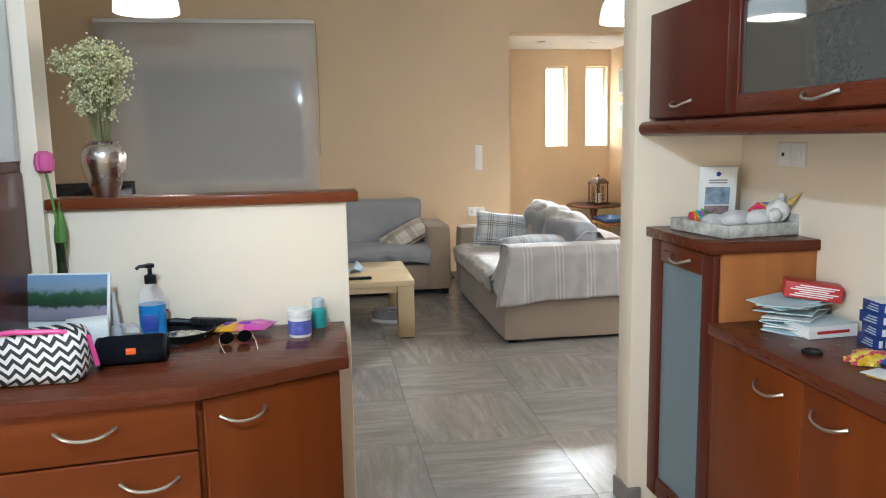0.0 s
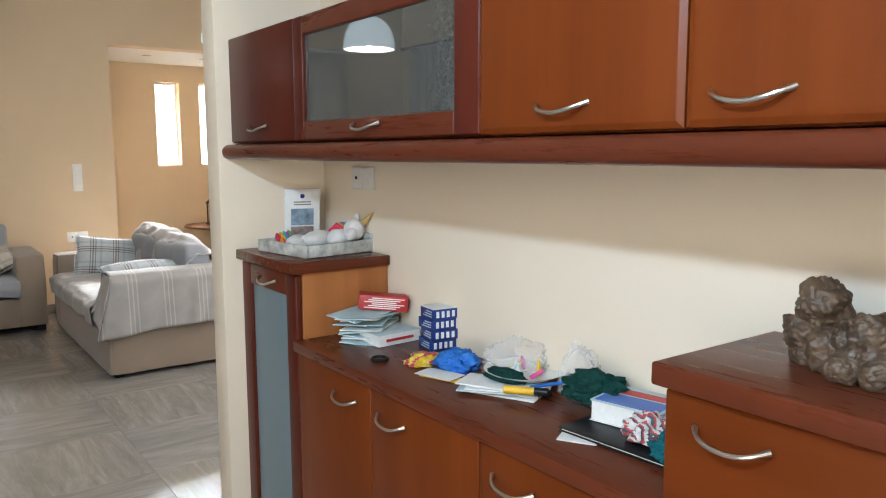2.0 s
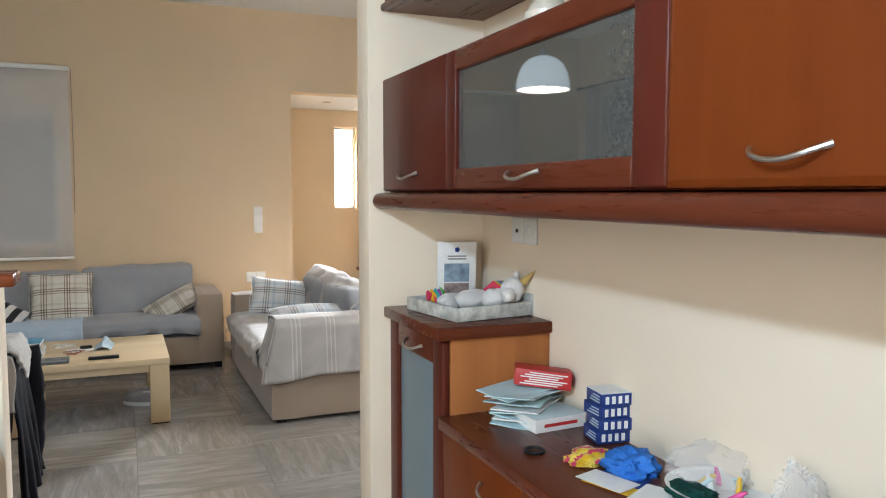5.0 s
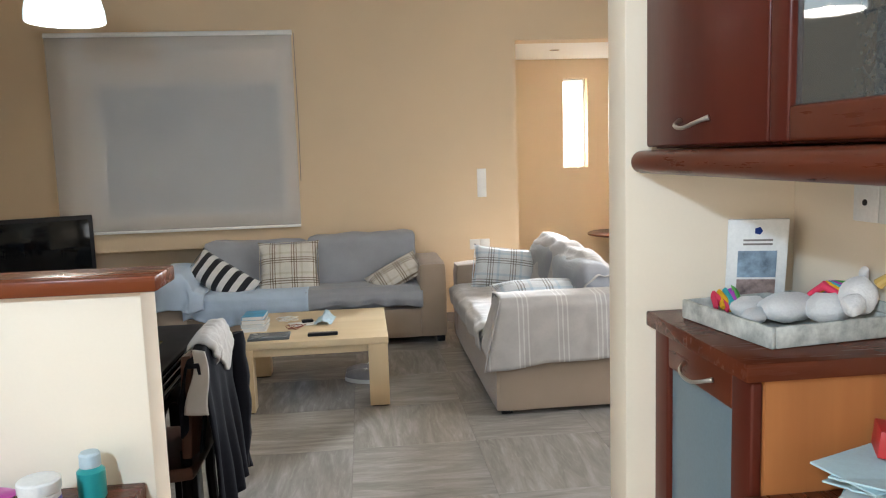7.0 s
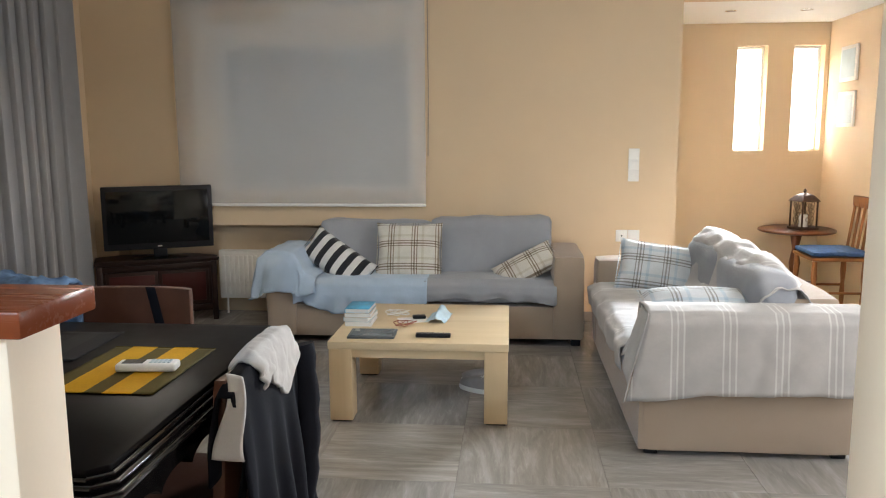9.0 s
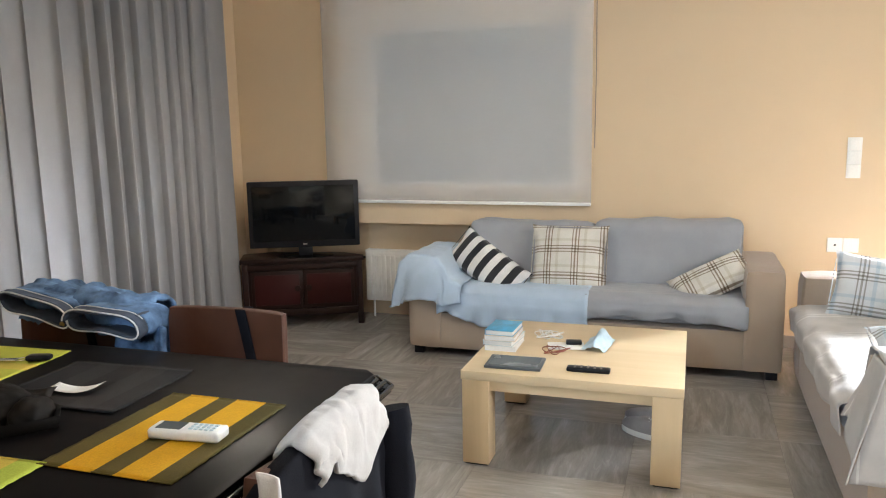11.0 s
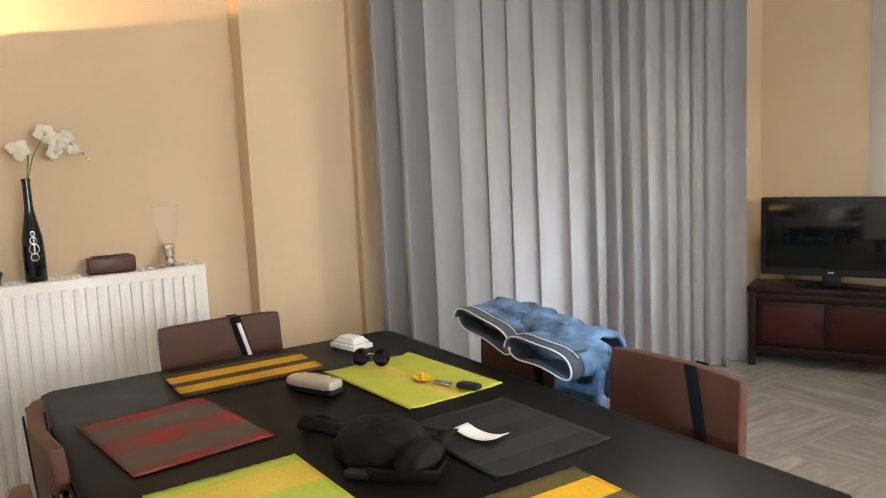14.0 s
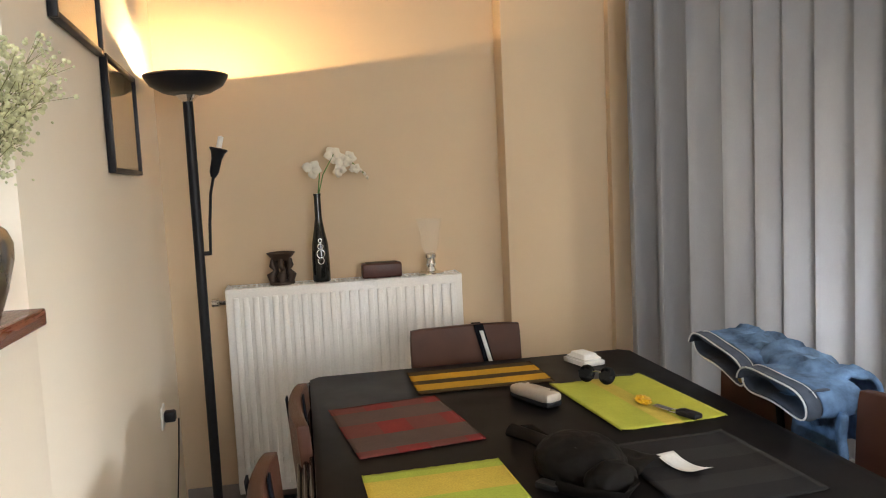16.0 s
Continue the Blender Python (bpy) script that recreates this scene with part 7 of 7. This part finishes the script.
part("base", lathe([(0, 0), (0.055, 0), (0.056, 0.006), (0.025, 0.014), (0.018, 0.03), (0.024, 0.045), (0.020, 0.065), (0.026, 0.07), (0.026, 0.085), (0.015, 0.09), (0, 0.09)], 28), M_chrome, t)
fn_ = part("funnel", lathe([(0.022, 0.088), (0.034, 0.11), (0.040, 0.14), (0.044, 0.19), (0.056, 0.24)], 32), M_thin, t)
thick(fn_, 0.002)
fn_.visible_shadow = False

# floor lamp in the corner
LX, LY = -1.62, 2.80
t = thing("floor_lamp", "black uplighter floor lamp with a reading arm, switched on", "lamp", pose(LX, LY, 0))
part("base", lathe([(0, 0), (0.14, 0), (0.145, 0.008), (0.13, 0.02), (0.03, 0.03), (0, 0.03)], 40), M_black, t)
part("pole", tube([(0, 0, 0.02), (0, 0, 0.9), (0, 0, 1.705)], 0.0185, 16), M_black, t)
part("collar", lathe([(0.02, 1.70), (0.045, 1.728), (0.042, 1.731), (0.018, 1.705), (0.02, 1.70)], 28), M_chrome, t, "polished collar under the bowl")
bw = part("bowl", lathe([(0.03, 1.722), (0.085, 1.734), (0.128, 1.758), (0.147, 1.788), (0.149, 1.795)], 44), M_black, t, "shallow black bowl", smooth=60)
thick(bw, 0.003)
part("bulb", lathe([(0, 1.745), (0.012, 1.745), (0.012, 1.77), (0, 1.772)], 14), M_opal, t)
part("arm_joint", tube([(0, 0, 1.14), (0, 0.045, 1.14)], 0.008), M_black, t)
part("reading_arm", tube([(0, 0.04, 1.135), (0.004, 0.046, 1.25), (0.0, 0.056, 1.36), (0, 0.075, 1.44)], 0.0055, 8), M_black, t)
part("lampholder", lathe([(0.009, -0.02), (0.017, 0), (0.019, 0.05), (0.026, 0.075), (0.034, 0.085), (0.032, 0.09), (0, 0.085)], 18), M_black, t, "", Matrix.Translation((0, 0.075, 1.44)) @ Euler((radians(-14), 0, 0)).to_matrix().to_4x4())
part("reading_bulb", lathe([(0, 0), (0.010, 0), (0.010, 0.04), (0, 0.045)], 12), M_whiteplastic, t, "", Matrix.Translation((0, 0.098, 1.53)) @ Euler((radians(-14), 0, 0)).to_matrix().to_4x4())
part("flex", tube([(0, -0.06, 0.02), (0.02, -0.10, 0.05), (0.09, -0.13, 0.25), (0.12, -0.11, 0.42), (0.12, -0.10, 0.56)], 0.003, 6), M_black, t)
wall_ang = math.degrees(math.atan2(2.715 - 2.598, -0.13 + 2.3))


def on_picture_wall(x, z):
    """A pose on the picture wall, facing the dining table: local +x runs along it, local -y out of it."""
    y = 2.715 + (x + 0.13) * (2.715 - 2.598) / (2.3 - 0.13)
    return pose(x, y, z, 0, 0, 180 + wall_ang)


w = wall_plate("wall_socket", "white socket with a black plug low on the wall", on_picture_wall(-1.46, 0.53), 1, 0.08, 0.08)
t = thing("plug", "black mains plug in the socket", "plug", on_picture_wall(-1.50, 0.57))
part("plug_body", soft_box(-0.02, 0.02, -0.05, -0.0095, -0.02, 0.02, 0.008, 0, 1, 4), M_black, t)
M_gold = plain("gilt_print", (0.42, 0.33, 0.17), 0.3, 0.3, var=0.2, scale=4)
for x, z, w_, h_ in ((-0.88, 1.435, 0.50, 0.32), (-0.364, 1.74, 0.49, 0.34)):
    t = thing("framed_picture", "gold-toned picture in a thin black frame", "picture", on_picture_wall(x, z), "black-framed pictures")
    part("print", boxed(0.01, w_ - 0.01, -0.010, -0.003, 0.01, h_ - 0.01), M_gold, t)
    for a in ((0, 0.014, 0, h_), (w_ - 0.014, w_, 0, h_)):
        part("frame_side", boxed(a[0], a[1], -0.022, -0.002, a[2], a[3], bev=0.002), M_black, t)
    for a in ((0, 0.014), (h_ - 0.014, h_)):
        part("frame_rail", boxed(0.014, w_ - 0.014, -0.022, -0.002, a[0], a[1], bev=0.002), M_black, t)
    g = part("glazing", boxed(0.012, w_ - 0.012, -0.016, -0.0145, 0.012, h_ - 0.012), M_glassclear, t)
    g.visible_shadow = False

# ---- floor tiles, 60 cm, grain turned from tile to tile ----
M_tile, nt, b = nodes_of("grey_wood_look_porcelain")
info = nt.nodes.new("ShaderNodeObjectInfo")
v = coords(nt, (1.5, 9.5, 1))
sc = nt.nodes.new("ShaderNodeMath")
sc.operation = "MULTIPLY"
sc.inputs[1].default_value = 61.0
link(nt, info.outputs["Random"], sc.inputs[0])
ad = nt.nodes.new("ShaderNodeVectorMath")
ad.operation = "ADD"
link(nt, v, ad.inputs[0])
link(nt, sc.outputs[0], ad.inputs[1])
g1 = noise_node(nt, ad.outputs[0], 0.9, 5, 0.62, 1.8)
g2 = noise_node(nt, ad.outputs[0], 4.2, 6, 0.7, 1.0)
col = ramp(nt, g1, [(0.25, (0.225, 0.208, 0.192)), (0.5, (0.345, 0.325, 0.303)), (0.75, (0.53, 0.505, 0.48))])
col = mixc(nt, 0.42, col, ramp(nt, g2, [(0.3, (0.185, 0.17, 0.155)), (0.55, (0.285, 0.267, 0.249)), (0.72, (0.45, 0.43, 0.405))]))
tone = ramp(nt, info.outputs["Random"], [(0, (0.86, 0.86, 0.87)), (1, (1.0, 0.98, 0.95))])
link(nt, mixc(nt, 1.0, col, tone, "MULTIPLY"), b.inputs["Base Color"])
link(nt, ramp(nt, g2, [(0.3, (0.15,) * 3), (0.7, (0.26,) * 3)]), b.inputs["Roughness"])
bump(nt, b, g2, 0.06, 0.001)
tile_mesh = mesh_of("tile", boxed(-0.2996, 0.2996, -0.2996, 0.2996, -0.008, 0.0, bev=0.0012, seg=1), M_tile)
fl = bpy.data.objects["floor"]
for i in range(-6, 6):
    for j in range(-12, 8):
        x, y = 1.08 + 0.6 * (i + 0.5) - 0.6, 4.76 + 0.6 * (j + 0.5)
        if x < -2.2 or x > 4.2 or y > 8.85 or y < -2.0:
            continue
        tl = new("tile", tile_mesh)
        tl.parent = fl
        tl.matrix_basis = pose(x, y, 0, 0, 0, 90 * ((i + j) % 2))
